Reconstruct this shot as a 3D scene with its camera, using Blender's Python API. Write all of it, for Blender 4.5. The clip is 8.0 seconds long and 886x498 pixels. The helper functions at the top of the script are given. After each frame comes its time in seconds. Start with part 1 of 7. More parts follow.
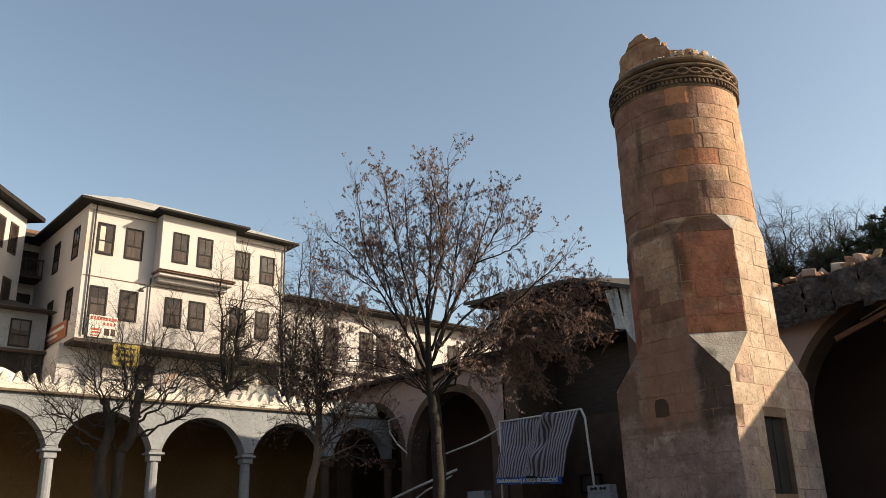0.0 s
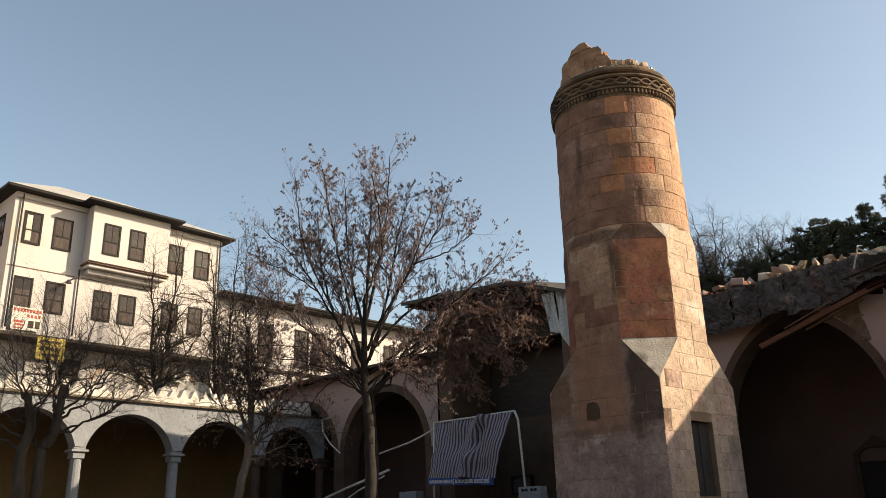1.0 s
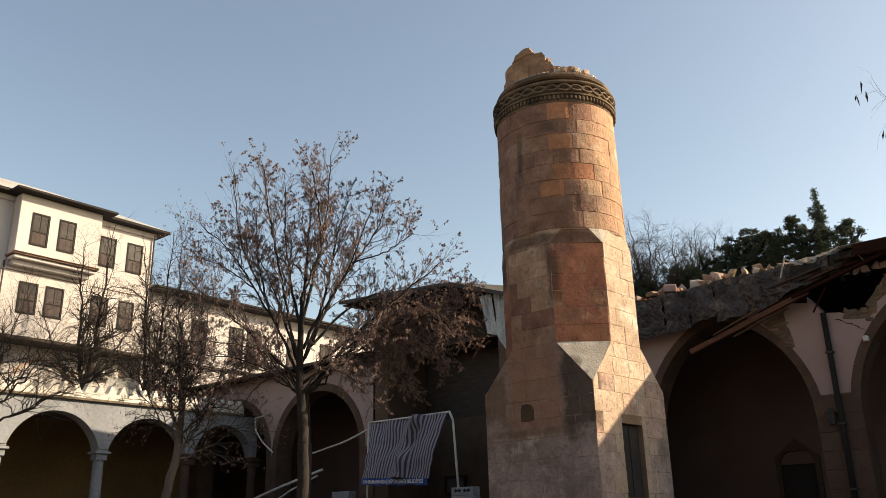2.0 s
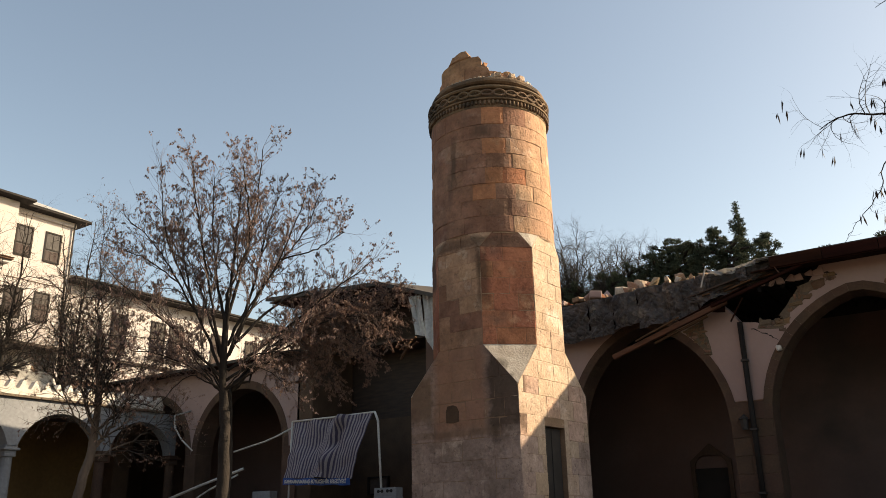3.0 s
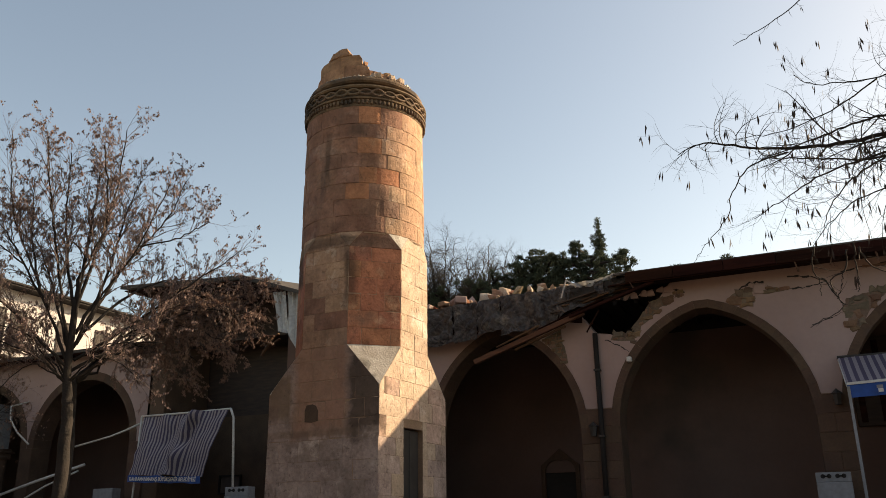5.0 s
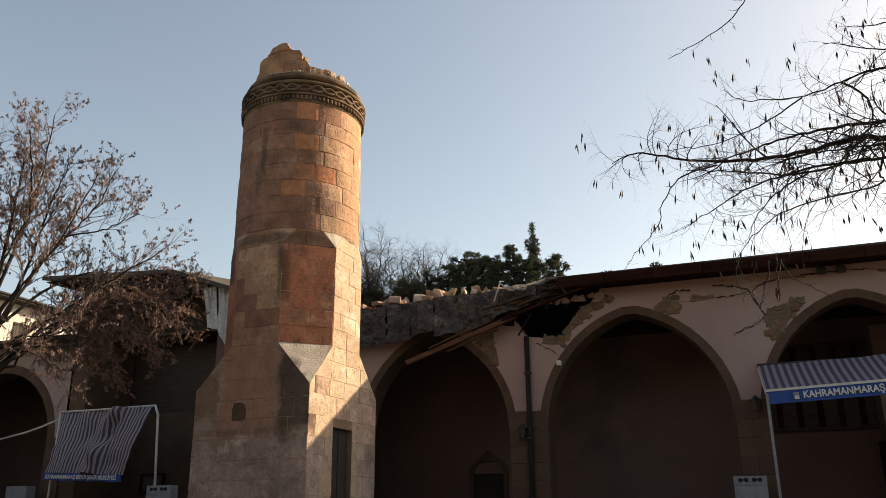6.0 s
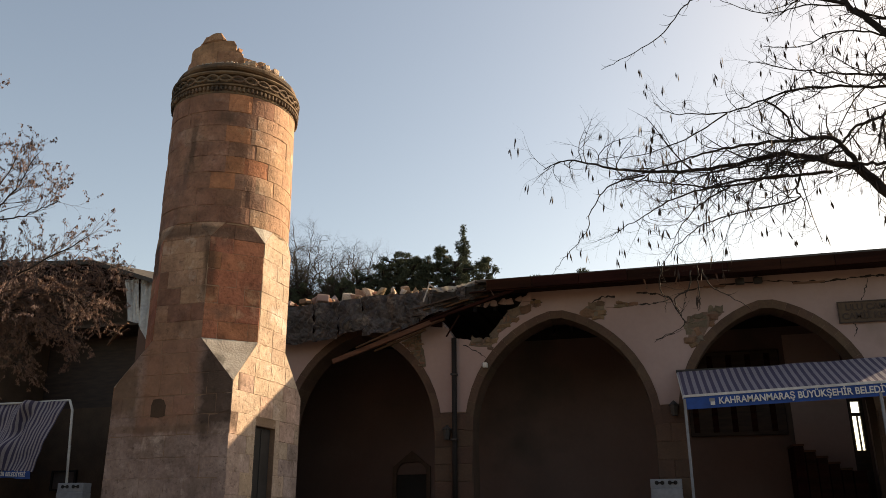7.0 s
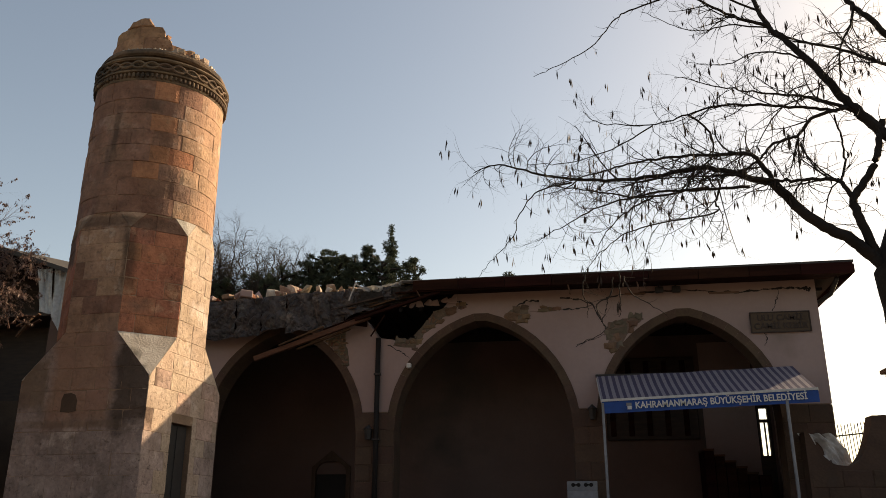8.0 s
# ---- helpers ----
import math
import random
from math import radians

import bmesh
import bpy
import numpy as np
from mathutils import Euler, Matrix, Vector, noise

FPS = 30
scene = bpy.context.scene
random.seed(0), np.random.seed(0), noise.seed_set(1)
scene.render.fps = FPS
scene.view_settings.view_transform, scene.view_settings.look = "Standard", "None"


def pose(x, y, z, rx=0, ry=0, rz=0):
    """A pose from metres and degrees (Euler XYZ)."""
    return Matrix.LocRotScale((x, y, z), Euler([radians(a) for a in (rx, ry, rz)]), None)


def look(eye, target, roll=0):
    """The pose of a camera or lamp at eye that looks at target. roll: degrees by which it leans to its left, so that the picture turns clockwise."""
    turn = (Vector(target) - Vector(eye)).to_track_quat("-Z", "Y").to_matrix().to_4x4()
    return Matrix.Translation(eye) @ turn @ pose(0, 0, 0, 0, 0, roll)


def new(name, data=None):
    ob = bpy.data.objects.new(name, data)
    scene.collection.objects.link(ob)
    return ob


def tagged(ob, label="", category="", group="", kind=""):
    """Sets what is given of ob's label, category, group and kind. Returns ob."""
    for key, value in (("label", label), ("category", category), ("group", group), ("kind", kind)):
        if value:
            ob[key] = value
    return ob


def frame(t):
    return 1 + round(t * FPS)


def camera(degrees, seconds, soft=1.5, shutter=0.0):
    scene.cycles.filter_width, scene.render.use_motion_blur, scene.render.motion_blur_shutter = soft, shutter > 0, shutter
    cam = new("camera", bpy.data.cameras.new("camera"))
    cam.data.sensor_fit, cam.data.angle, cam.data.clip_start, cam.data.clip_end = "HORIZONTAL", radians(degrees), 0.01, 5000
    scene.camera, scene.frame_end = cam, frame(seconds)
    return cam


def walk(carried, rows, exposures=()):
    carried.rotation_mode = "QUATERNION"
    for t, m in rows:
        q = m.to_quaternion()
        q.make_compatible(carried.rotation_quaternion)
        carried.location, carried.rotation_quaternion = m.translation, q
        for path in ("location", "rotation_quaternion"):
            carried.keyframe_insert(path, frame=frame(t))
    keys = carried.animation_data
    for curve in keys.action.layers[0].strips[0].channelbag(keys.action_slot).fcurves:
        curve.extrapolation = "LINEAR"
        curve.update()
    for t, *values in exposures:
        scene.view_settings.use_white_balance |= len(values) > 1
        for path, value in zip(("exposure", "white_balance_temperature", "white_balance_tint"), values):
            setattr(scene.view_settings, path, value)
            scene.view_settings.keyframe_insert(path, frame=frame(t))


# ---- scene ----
cam = camera(56.73, 8.0, soft=0.85)
PATH = [
    (0, pose(0, 0, 0.7, 108.77, 1.64, 48.80)),
    (0.5, pose(0, 0, 0.7, 108.72, 1.56, 46.54)),
    (1, pose(0, 0, 0.7, 108.68, 1.45, 44.24)),
    (1.5, pose(0, 0, 0.7, 108.63, 1.41, 42.11)),
    (3, pose(0, 0, 0.7, 108.53, 1.10, 34.58)),
    (3.5, pose(0, 0, 0.7, 108.49, 0.98, 32.01)),
    (4, pose(0, 0, 0.7, 108.47, 0.87, 29.45)),
    (4.5, pose(0, 0, 0.7, 108.45, 0.78, 27.13)),
    (6, pose(0, 0, 0.7, 108.44, 0.44, 20.03)),
    (6.5, pose(0, 0, 0.7, 108.44, 0.30, 17.41)),
    (7, pose(0, 0, 0.7, 108.44, 0.17, 14.85)),
    (7.5, pose(0, 0, 0.7, 108.44, 0.03, 11.98)),
    (8, pose(0, 0, 0.7, 108.47, -0.11, 9.44)),
]
walk(cam, PATH, exposures=((0.0, 0.82, 7800, 6), (1.5, 0.94, 8100, 7), (4.0, 1.0, 8800, 9), (6.5, 0.93, 9000, 10), (7.0, 0.88, 9000, 11), (8.0, 0.66, 9000, 11)))

# ---- world and light ----
SUN_EL, SUN_AZ = 26.2, 47.5   # degrees up, degrees from +y towards +x
world = bpy.data.worlds.new("sky")
scene.world = world
world.use_nodes = True
wn = world.node_tree
sky = wn.nodes.new("ShaderNodeTexSky")
sky.sky_type = "NISHITA"
sky.sun_disc = False
sky.sun_elevation, sky.sun_rotation = radians(SUN_EL), radians(SUN_AZ)
sky.altitude, sky.air_density, sky.dust_density, sky.ozone_density = 600, 0.95, 1.95, 0.35
wn.links.new(sky.outputs[0], wn.nodes["Background"].inputs[0])
wn.nodes["Background"].inputs[1].default_value = 0.128
sun = new("sun", bpy.data.lights.new("sun", "SUN"))
sun.data.energy, sun.data.angle, sun.data.color = 4.9, radians(0.6), (1.0, 0.88, 0.75)
sd = Vector((math.sin(radians(SUN_AZ)) * math.cos(radians(SUN_EL)), math.cos(radians(SUN_AZ)) * math.cos(radians(SUN_EL)), math.sin(radians(SUN_EL))))
sun.matrix_world = look(sd * 60, (0, 0, 0))


# ---- materials ----
def mat(name, c1, c2, scale=3.0, rough=0.85, bump=0.3, fine=18.0, rnd=0.0, metal=0.0, stain=None, stain_scale=0.6, stain_at=0.58, dist=0.01, stretch=(1, 1, 1), spec=0.3, streak=None, streak_at=0.57, soft_stain=0.12, grainy=0.6, lime=None, pits=0.0, blotch=0.0, patches=()):
    """A surface of two colours in large patches and fine grain, with relief, a stain of its own colour and a shade for each object."""
    m = bpy.data.materials.new(name)
    m.use_nodes = True
    nt = m.node_tree
    n, l = nt.nodes, nt.links
    bsdf = n["Principled BSDF"]
    co = n.new("ShaderNodeTexCoord")
    mp = n.new("ShaderNodeMapping")
    mp.inputs["Scale"].default_value = stretch
    l.new(co.outputs["Object"], mp.inputs[0])

    def tex(s, detail):
        t = n.new("ShaderNodeTexNoise")
        t.inputs["Scale"].default_value, t.inputs["Detail"].default_value = s, detail
        l.new(mp.outputs[0], t.inputs["Vector"])
        return t

    def ramp(src, a, b):
        r = n.new("ShaderNodeMapRange")
        r.inputs[1].default_value, r.inputs[2].default_value = a, b
        l.new(src, r.inputs[0])
        return r.outputs[0]

    def mix(fac, a, b, kind="MIX"):
        x = n.new("ShaderNodeMix")
        x.data_type, x.blend_type = "RGBA", kind
        for sock, v in ((x.inputs[0], fac), (x.inputs[6], a), (x.inputs[7], b)):
            if isinstance(v, (int, float)):
                sock.default_value = v
            elif isinstance(v, tuple):
                sock.default_value = (*v, 1)
            else:
                l.new(v, sock)
        return x.outputs[2]

    big, small = tex(scale, 6), tex(fine, 8)
    col = mix(ramp(big.outputs[0], 0.35, 0.65), c1, c2)
    grain = mix(ramp(small.outputs[0], 0.3, 0.7), (0.72, 0.72, 0.72), (1.15, 1.15, 1.15))
    col = mix(grainy, col, grain, "MULTIPLY")
    if stain:
        st = tex(stain_scale, 7)
        col = mix(ramp(st.outputs[0], stain_at, stain_at + soft_stain), col, stain)
    if streak:
        m5 = n.new("ShaderNodeMapping")
        m5.inputs["Scale"].default_value = (2.2, 2.2, 0.35)
        l.new(co.outputs["Object"], m5.inputs[0])
        sk = n.new("ShaderNodeTexNoise")
        sk.inputs["Scale"].default_value, sk.inputs["Detail"].default_value = 1.3, 5
        l.new(m5.outputs[0], sk.inputs["Vector"])
        col = mix(ramp(sk.outputs[0], streak_at, streak_at + 0.33), col, streak)
    if lime:
        lm = tex(1.7, 9)
        lm.inputs["Roughness"].default_value = 0.65
        col = mix(ramp(lm.outputs[0], 0.56, 0.72), col, lime)
    if blotch:
        bl = tex(2.3, 12)
        bl.inputs["Roughness"].default_value = 0.72
        col = mix(blotch, col, mix(ramp(bl.outputs[0], 0.33, 0.67), (0.42, 0.40, 0.39), (1.4, 1.4, 1.4)), "MULTIPLY")
    if pits:
        pt = tex(10.0, 10)
        pt.inputs["Roughness"].default_value = 0.7
        col = mix(ramp(pt.outputs[0], 0.57, 0.68), col, mix(pits, col, (0.05, 0.035, 0.025)))
    for centre, reach, tint, edge in patches:
        # an old stain with an uneven outline of its own
        warp = tex(2.6, 8)
        warp.inputs["Roughness"].default_value = 0.62
        wv = n.new("ShaderNodeVectorMath")
        wv.operation = "MULTIPLY_ADD"
        wv.inputs[1].default_value = (edge, edge, edge)
        l.new(warp.outputs["Color"], wv.inputs[0])
        mp2 = n.new("ShaderNodeMapping")
        mp2.vector_type = "POINT"
        mp2.inputs["Location"].default_value = tuple(-c / q - edge / 2 for c, q in zip(centre, reach))
        mp2.inputs["Scale"].default_value = tuple(1 / q for q in reach)
        l.new(co.outputs["Object"], mp2.inputs[0])
        l.new(mp2.outputs[0], wv.inputs[2])
        ab = n.new("ShaderNodeVectorMath")
        ab.operation = "ABSOLUTE"
        l.new(wv.outputs[0], ab.inputs[0])
        sp = n.new("ShaderNodeSeparateXYZ")
        l.new(ab.outputs[0], sp.inputs[0])
        m6, m7 = n.new("ShaderNodeMath"), n.new("ShaderNodeMath")
        m6.operation = m7.operation = "MAXIMUM"
        l.new(sp.outputs[0], m6.inputs[0])
        l.new(sp.outputs[1], m6.inputs[1])
        l.new(m6.outputs[0], m7.inputs[0])
        l.new(sp.outputs[2], m7.inputs[1])
        rg = n.new("ShaderNodeMapRange")
        rg.inputs[1].default_value, rg.inputs[2].default_value, rg.inputs[3].default_value, rg.inputs[4].default_value = (0.72, 1.02, 0.85, 0.0) if min(reach) > 0.29 else (0.4, 1.05, 0.75, 0.0)
        l.new(m7.outputs[0], rg.inputs[0])
        col = mix(rg.outputs[0], col, mix(0.55, tint, mix(1.0, col, (2.2, 2.2, 2.2), "MULTIPLY"), "MULTIPLY"))
    if rnd:
        oi = n.new("ShaderNodeObjectInfo")
        hs = n.new("ShaderNodeHueSaturation")
        mr = n.new("ShaderNodeMapRange")
        mr.inputs[3].default_value, mr.inputs[4].default_value = 1 - rnd, 1 + rnd
        l.new(oi.outputs["Random"], mr.inputs[0])
        l.new(mr.outputs[0], hs.inputs["Value"])
        m2 = n.new("ShaderNodeMath")
        m2.operation = "MULTIPLY_ADD"
        fr = n.new("ShaderNodeMath")
        fr.operation = "FRACT"
        m3 = n.new("ShaderNodeMath")
        m3.operation = "MULTIPLY"
        m3.inputs[1].default_value = 7.31
        l.new(oi.outputs["Random"], m3.inputs[0])
        l.new(m3.outputs[0], fr.inputs[0])
        m2.inputs[1].default_value, m2.inputs[2].default_value = 0.03 * rnd / 0.2, 0.5 - 0.015 * rnd / 0.2
        l.new(fr.outputs[0], m2.inputs[0])
        l.new(m2.outputs[0], hs.inputs["Hue"])
        l.new(col, hs.inputs["Color"])
        col = hs.outputs[0]
    l.new(col, bsdf.inputs["Base Color"])
    bsdf.inputs["Metallic"].default_value = metal
    bsdf.inputs["Specular IOR Level"].default_value = spec
    rr = n.new("ShaderNodeMapRange")
    rr.inputs[3].default_value, rr.inputs[4].default_value = max(0.05, rough - 0.1), min(1, rough + 0.1)
    l.new(small.outputs[0], rr.inputs[0])
    l.new(rr.outputs[0], bsdf.inputs["Roughness"])
    if bump:
        b = n.new("ShaderNodeBump")
        b.inputs["Strength"].default_value, b.inputs["Distance"].default_value = bump, dist
        add = n.new("ShaderNodeMath")
        add.inputs[1].default_value = 0.5
        l.new(big.outputs[0], add.inputs[0])
        ad2 = n.new("ShaderNodeMath")
        l.new(add.outputs[0], ad2.inputs[0])
        if pits:
            # pitted stone: the pits go deeper than the grain
            soft = n.new("ShaderNodeMath")
            soft.operation = "MULTIPLY_ADD"
            soft.inputs[1].default_value = 0.5
            deep = n.new("ShaderNodeMath")
            deep.operation = "MULTIPLY"
            deep.inputs[1].default_value = -0.45
            l.new(ramp(pt.outputs[0], 0.50, 0.72), deep.inputs[0])
            l.new(small.outputs[0], soft.inputs[0])
            l.new(deep.outputs[0], soft.inputs[2])
            l.new(soft.outputs[0], ad2.inputs[1])
        else:
            l.new(small.outputs[0], ad2.inputs[1])
        l.new(ad2.outputs[0], b.inputs["Height"])
        l.new(b.outputs[0], bsdf.inputs["Normal"])
    return m


# old stains on the minaret: dark patina by the arrises, soot and rain streaks, a warm field on the front
DARK, WARM = (0.082, 0.059, 0.043), (0.37, 0.225, 0.155)
PATINA = (((1.12, -1.44, 3.35), (0.50, 0.35, 1.05), DARK, 0.95), ((-1.15, -1.44, 3.35), (0.36, 0.3, 0.55), (0.22, 0.16, 0.115), 0.6), ((0.62, -1.42, 5.95), (0.15, 0.3, 0.85), DARK, 1.1),
          ((-0.05, -1.47, 8.8), (0.09, 0.3, 0.75), DARK, 1.6), ((0.66, -1.3, 9.52), (0.26, 0.4, 0.2), DARK, 0.9), ((-1.25, -0.85, 6.35), (0.45, 0.5, 0.45), DARK, 0.8), ((0.1, -1.1, 6.74), (1.2, 0.75, 0.16), DARK, 1.3), ((-0.2, -1.44, 2.52), (1.5, 0.3, 0.09), (0.24, 0.175, 0.125), 1.0))
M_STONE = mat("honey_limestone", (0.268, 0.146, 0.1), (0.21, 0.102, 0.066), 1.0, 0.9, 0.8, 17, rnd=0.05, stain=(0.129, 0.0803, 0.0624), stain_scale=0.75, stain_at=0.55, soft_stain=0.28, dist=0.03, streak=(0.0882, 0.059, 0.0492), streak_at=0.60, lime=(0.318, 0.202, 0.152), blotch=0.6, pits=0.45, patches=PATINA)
M_STONE_LOW = mat("grey_buff_limestone", (0.483, 0.34, 0.268), (0.4, 0.265, 0.199), 0.9, 0.92, 0.8, 17, rnd=0.07, stain=(0.205, 0.155, 0.131), stain_scale=0.7, stain_at=0.54, soft_stain=0.25, dist=0.03, streak=(0.164, 0.13, 0.114), streak_at=0.6, lime=(0.575, 0.44, 0.365), blotch=0.6, pits=0.56, patches=PATINA)
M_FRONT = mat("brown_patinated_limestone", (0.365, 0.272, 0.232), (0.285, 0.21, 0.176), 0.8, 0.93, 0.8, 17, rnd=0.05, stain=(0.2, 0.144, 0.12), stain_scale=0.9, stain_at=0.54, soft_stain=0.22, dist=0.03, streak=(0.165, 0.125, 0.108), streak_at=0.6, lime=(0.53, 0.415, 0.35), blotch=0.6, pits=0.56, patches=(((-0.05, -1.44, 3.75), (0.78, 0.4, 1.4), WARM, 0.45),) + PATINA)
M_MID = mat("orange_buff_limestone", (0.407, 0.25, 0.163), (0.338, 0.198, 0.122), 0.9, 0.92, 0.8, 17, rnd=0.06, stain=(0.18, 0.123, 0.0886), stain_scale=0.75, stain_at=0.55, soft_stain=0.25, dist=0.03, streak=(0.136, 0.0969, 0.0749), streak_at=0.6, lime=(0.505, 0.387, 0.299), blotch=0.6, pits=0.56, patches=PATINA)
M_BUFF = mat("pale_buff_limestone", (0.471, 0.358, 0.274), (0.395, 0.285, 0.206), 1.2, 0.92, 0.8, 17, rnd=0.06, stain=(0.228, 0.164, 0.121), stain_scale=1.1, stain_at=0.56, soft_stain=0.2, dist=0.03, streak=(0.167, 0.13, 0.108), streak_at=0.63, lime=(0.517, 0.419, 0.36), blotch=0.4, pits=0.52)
M_RED = mat("reddish_limestone", (0.412, 0.16, 0.0899), (0.331, 0.127, 0.0726), 1.6, 0.92, 0.8, 17, rnd=0.08, stain=(0.149, 0.0825, 0.0576), stain_scale=1.1, stain_at=0.56, soft_stain=0.2, dist=0.035, lime=(0.537, 0.319, 0.196), blotch=0.6, pits=0.45, patches=PATINA)
M_RUST = mat("rust_tinted_limestone", (0.376, 0.166, 0.0885), (0.31, 0.131, 0.0708), 1.4, 0.92, 0.8, 17, rnd=0.05, stain=(0.169, 0.0869, 0.0531), stain_scale=0.9, stain_at=0.57, soft_stain=0.2, dist=0.03, lime=(0.441, 0.252, 0.151), blotch=0.6, pits=0.45, patches=PATINA)
M_GREYSTONE = mat("weathered_grey_stone", (0.43, 0.38, 0.325), (0.33, 0.285, 0.235), 3.0, 0.95, 0.5, 26, stain=(0.14, 0.12, 0.0999), stain_scale=2.5, dist=0.03)
M_CROWN = mat("broken_brown_limestone", (0.36, 0.2, 0.112), (0.276, 0.15, 0.0854), 2.2, 0.95, 0.8, 12, rnd=0.1, stain=(0.148, 0.095, 0.063), stain_scale=2.0, stain_at=0.55, dist=0.03, lime=(0.488, 0.32, 0.204), blotch=0.6, pits=0.5)
M_BARE = mat("bare_rubble_masonry", (0.1913, 0.1172, 0.0752), (0.1311, 0.0787, 0.04931), 4.0, 0.95, 0.9, 16, rnd=0.22, blotch=0.4, dist=0.03)
M_DULL = mat("dull_rubble_stone", (0.1622, 0.1147, 0.08286), (0.111, 0.07762, 0.05538), 5.0, 0.95, 0.8, 22, rnd=0.25)
M_MORTAR = mat("pale_mortar", (0.29, 0.19, 0.125), (0.20, 0.13, 0.086), 2.6, 0.95, 0.5, 30, stain=(0.47, 0.37, 0.28), stain_scale=3.0, stain_at=0.60)
M_BLUEGREY = mat("blue_grey_masonry", (0.2275, 0.2376, 0.2553), (0.1865, 0.1969, 0.2118), 0.9, 0.9, 0.3, 10, stain=(0.162, 0.15, 0.125), stain_scale=0.7, stain_at=0.61)
M_CORNICE = mat("weathered_cornice_stone", (0.17, 0.112, 0.0734), (0.102, 0.068, 0.0476), 2.0, 0.95, 0.8, 20, rnd=0.12, stain=(0.046, 0.0347, 0.0269), stain_scale=1.3, stain_at=0.52, dist=0.02)
M_DARKSTONE = mat("dark_plain_stone", (0.16, 0.125, 0.09), (0.10, 0.08, 0.06), 2.5, 0.95, 0.8, 16, rnd=0.15, dist=0.02)
M_PLASTER = mat("white_lime_plaster", (0.32, 0.233, 0.214), (0.271, 0.193, 0.176), 0.7, 0.92, 0.08, 9, grainy=0.15, stain=(0.216, 0.158, 0.137), stain_scale=0.5, stain_at=0.6)
# plaster of the inner rooms: much of their shade is put into this colour
M_INNER = mat("shaded_inner_plaster", (0.1338, 0.08576, 0.07168), (0.1049, 0.06739, 0.05681), 0.5, 0.95, 0.1, 8, grainy=0.25, stain=(0.0748, 0.0547, 0.0459), stain_scale=0.35)
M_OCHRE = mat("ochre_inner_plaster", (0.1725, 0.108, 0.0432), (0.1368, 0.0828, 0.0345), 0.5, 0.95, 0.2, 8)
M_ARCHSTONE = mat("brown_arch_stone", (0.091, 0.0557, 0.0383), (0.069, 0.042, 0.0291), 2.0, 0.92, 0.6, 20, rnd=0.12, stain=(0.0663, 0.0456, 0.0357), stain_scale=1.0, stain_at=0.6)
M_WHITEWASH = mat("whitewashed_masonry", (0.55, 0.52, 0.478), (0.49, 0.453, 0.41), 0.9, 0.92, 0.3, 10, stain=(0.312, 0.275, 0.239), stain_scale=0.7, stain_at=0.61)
M_HOUSE = mat("cream_render", (0.4506, 0.4198, 0.4127), (0.4136, 0.3828, 0.374), 0.35, 0.9, 0.05, 10, grainy=0.12, stain=(0.415, 0.35, 0.291), stain_scale=0.4, stain_at=0.62)
M_DARKWOOD = mat("dark_stained_wood", (0.05, 0.032, 0.024), (0.03, 0.02, 0.016), 2.0, 0.7, 0.4, 25, stretch=(1, 1, 6))
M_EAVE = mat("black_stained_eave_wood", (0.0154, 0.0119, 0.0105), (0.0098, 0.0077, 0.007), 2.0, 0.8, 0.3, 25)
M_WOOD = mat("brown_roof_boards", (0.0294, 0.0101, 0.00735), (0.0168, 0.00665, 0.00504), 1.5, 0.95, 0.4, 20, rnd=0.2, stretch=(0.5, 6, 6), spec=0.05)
M_RAWWOOD = mat("broken_raw_timber", (0.104, 0.0492, 0.0256), (0.063, 0.0312, 0.0177), 1.5, 0.85, 0.5, 20, rnd=0.15, stretch=(0.6, 6, 6))
M_ROOF = mat("dark_roof_covering", (0.06, 0.052, 0.046), (0.04, 0.035, 0.032), 1.0, 0.8, 0.4, 14)
M_TILE = mat("grey_roof_sheet", (0.384, 0.376, 0.36), (0.304, 0.296, 0.28), 0.6, 0.6, 0.2, 10)
M_LEAD = mat("crumpled_lead_sheet", (0.15, 0.14, 0.143), (0.065, 0.06, 0.063), 3.4, 0.4, 0.7, 14, metal=0.2, stain=(0.19, 0.14, 0.11), stain_scale=2.2, stain_at=0.63, dist=0.06, streak=(0.17, 0.12, 0.095), streak_at=0.58, lime=(0.40, 0.37, 0.34), blotch=0.4)
M_ZINC = mat("bent_zinc_sheet", (0.425, 0.412, 0.391), (0.306, 0.297, 0.285), 2.5, 0.5, 0.4, 12, metal=0.25, stain=(0.212, 0.187, 0.162), stain_scale=2.2, stain_at=0.58)
M_TARP = mat("pale_crumpled_tarpaulin", (0.62, 0.60, 0.57), (0.5, 0.48, 0.45), 2.0, 0.6, 0.3, 10, stain=(0.33, 0.31, 0.28), stain_scale=2.0, stain_at=0.58)
M_GLASS = mat("dark_window_glass", (0.0385, 0.0266, 0.0231), (0.0154, 0.0119, 0.0112), 0.8, 0.22, 0.0, 6, spec=0.25)
M_BLIND = mat("grey_brown_blind", (0.072, 0.0582, 0.054), (0.042, 0.0276, 0.0258), 1.2, 0.85, 0.1, 8, stretch=(1, 6, 0.6))
M_CURTAIN = mat("pale_curtain", (0.5, 0.46, 0.4), (0.38, 0.34, 0.3), 2, 0.9, 0.1, 8)
M_METAL = mat("dark_painted_metal", (0.04, 0.036, 0.034), (0.028, 0.025, 0.024), 3, 0.55, 0.1, 20, metal=0.1)
M_WHITEMETAL = mat("white_enamelled_metal", (0.528, 0.52, 0.496), (0.44, 0.424, 0.4), 2, 0.5, 0.1, 18)
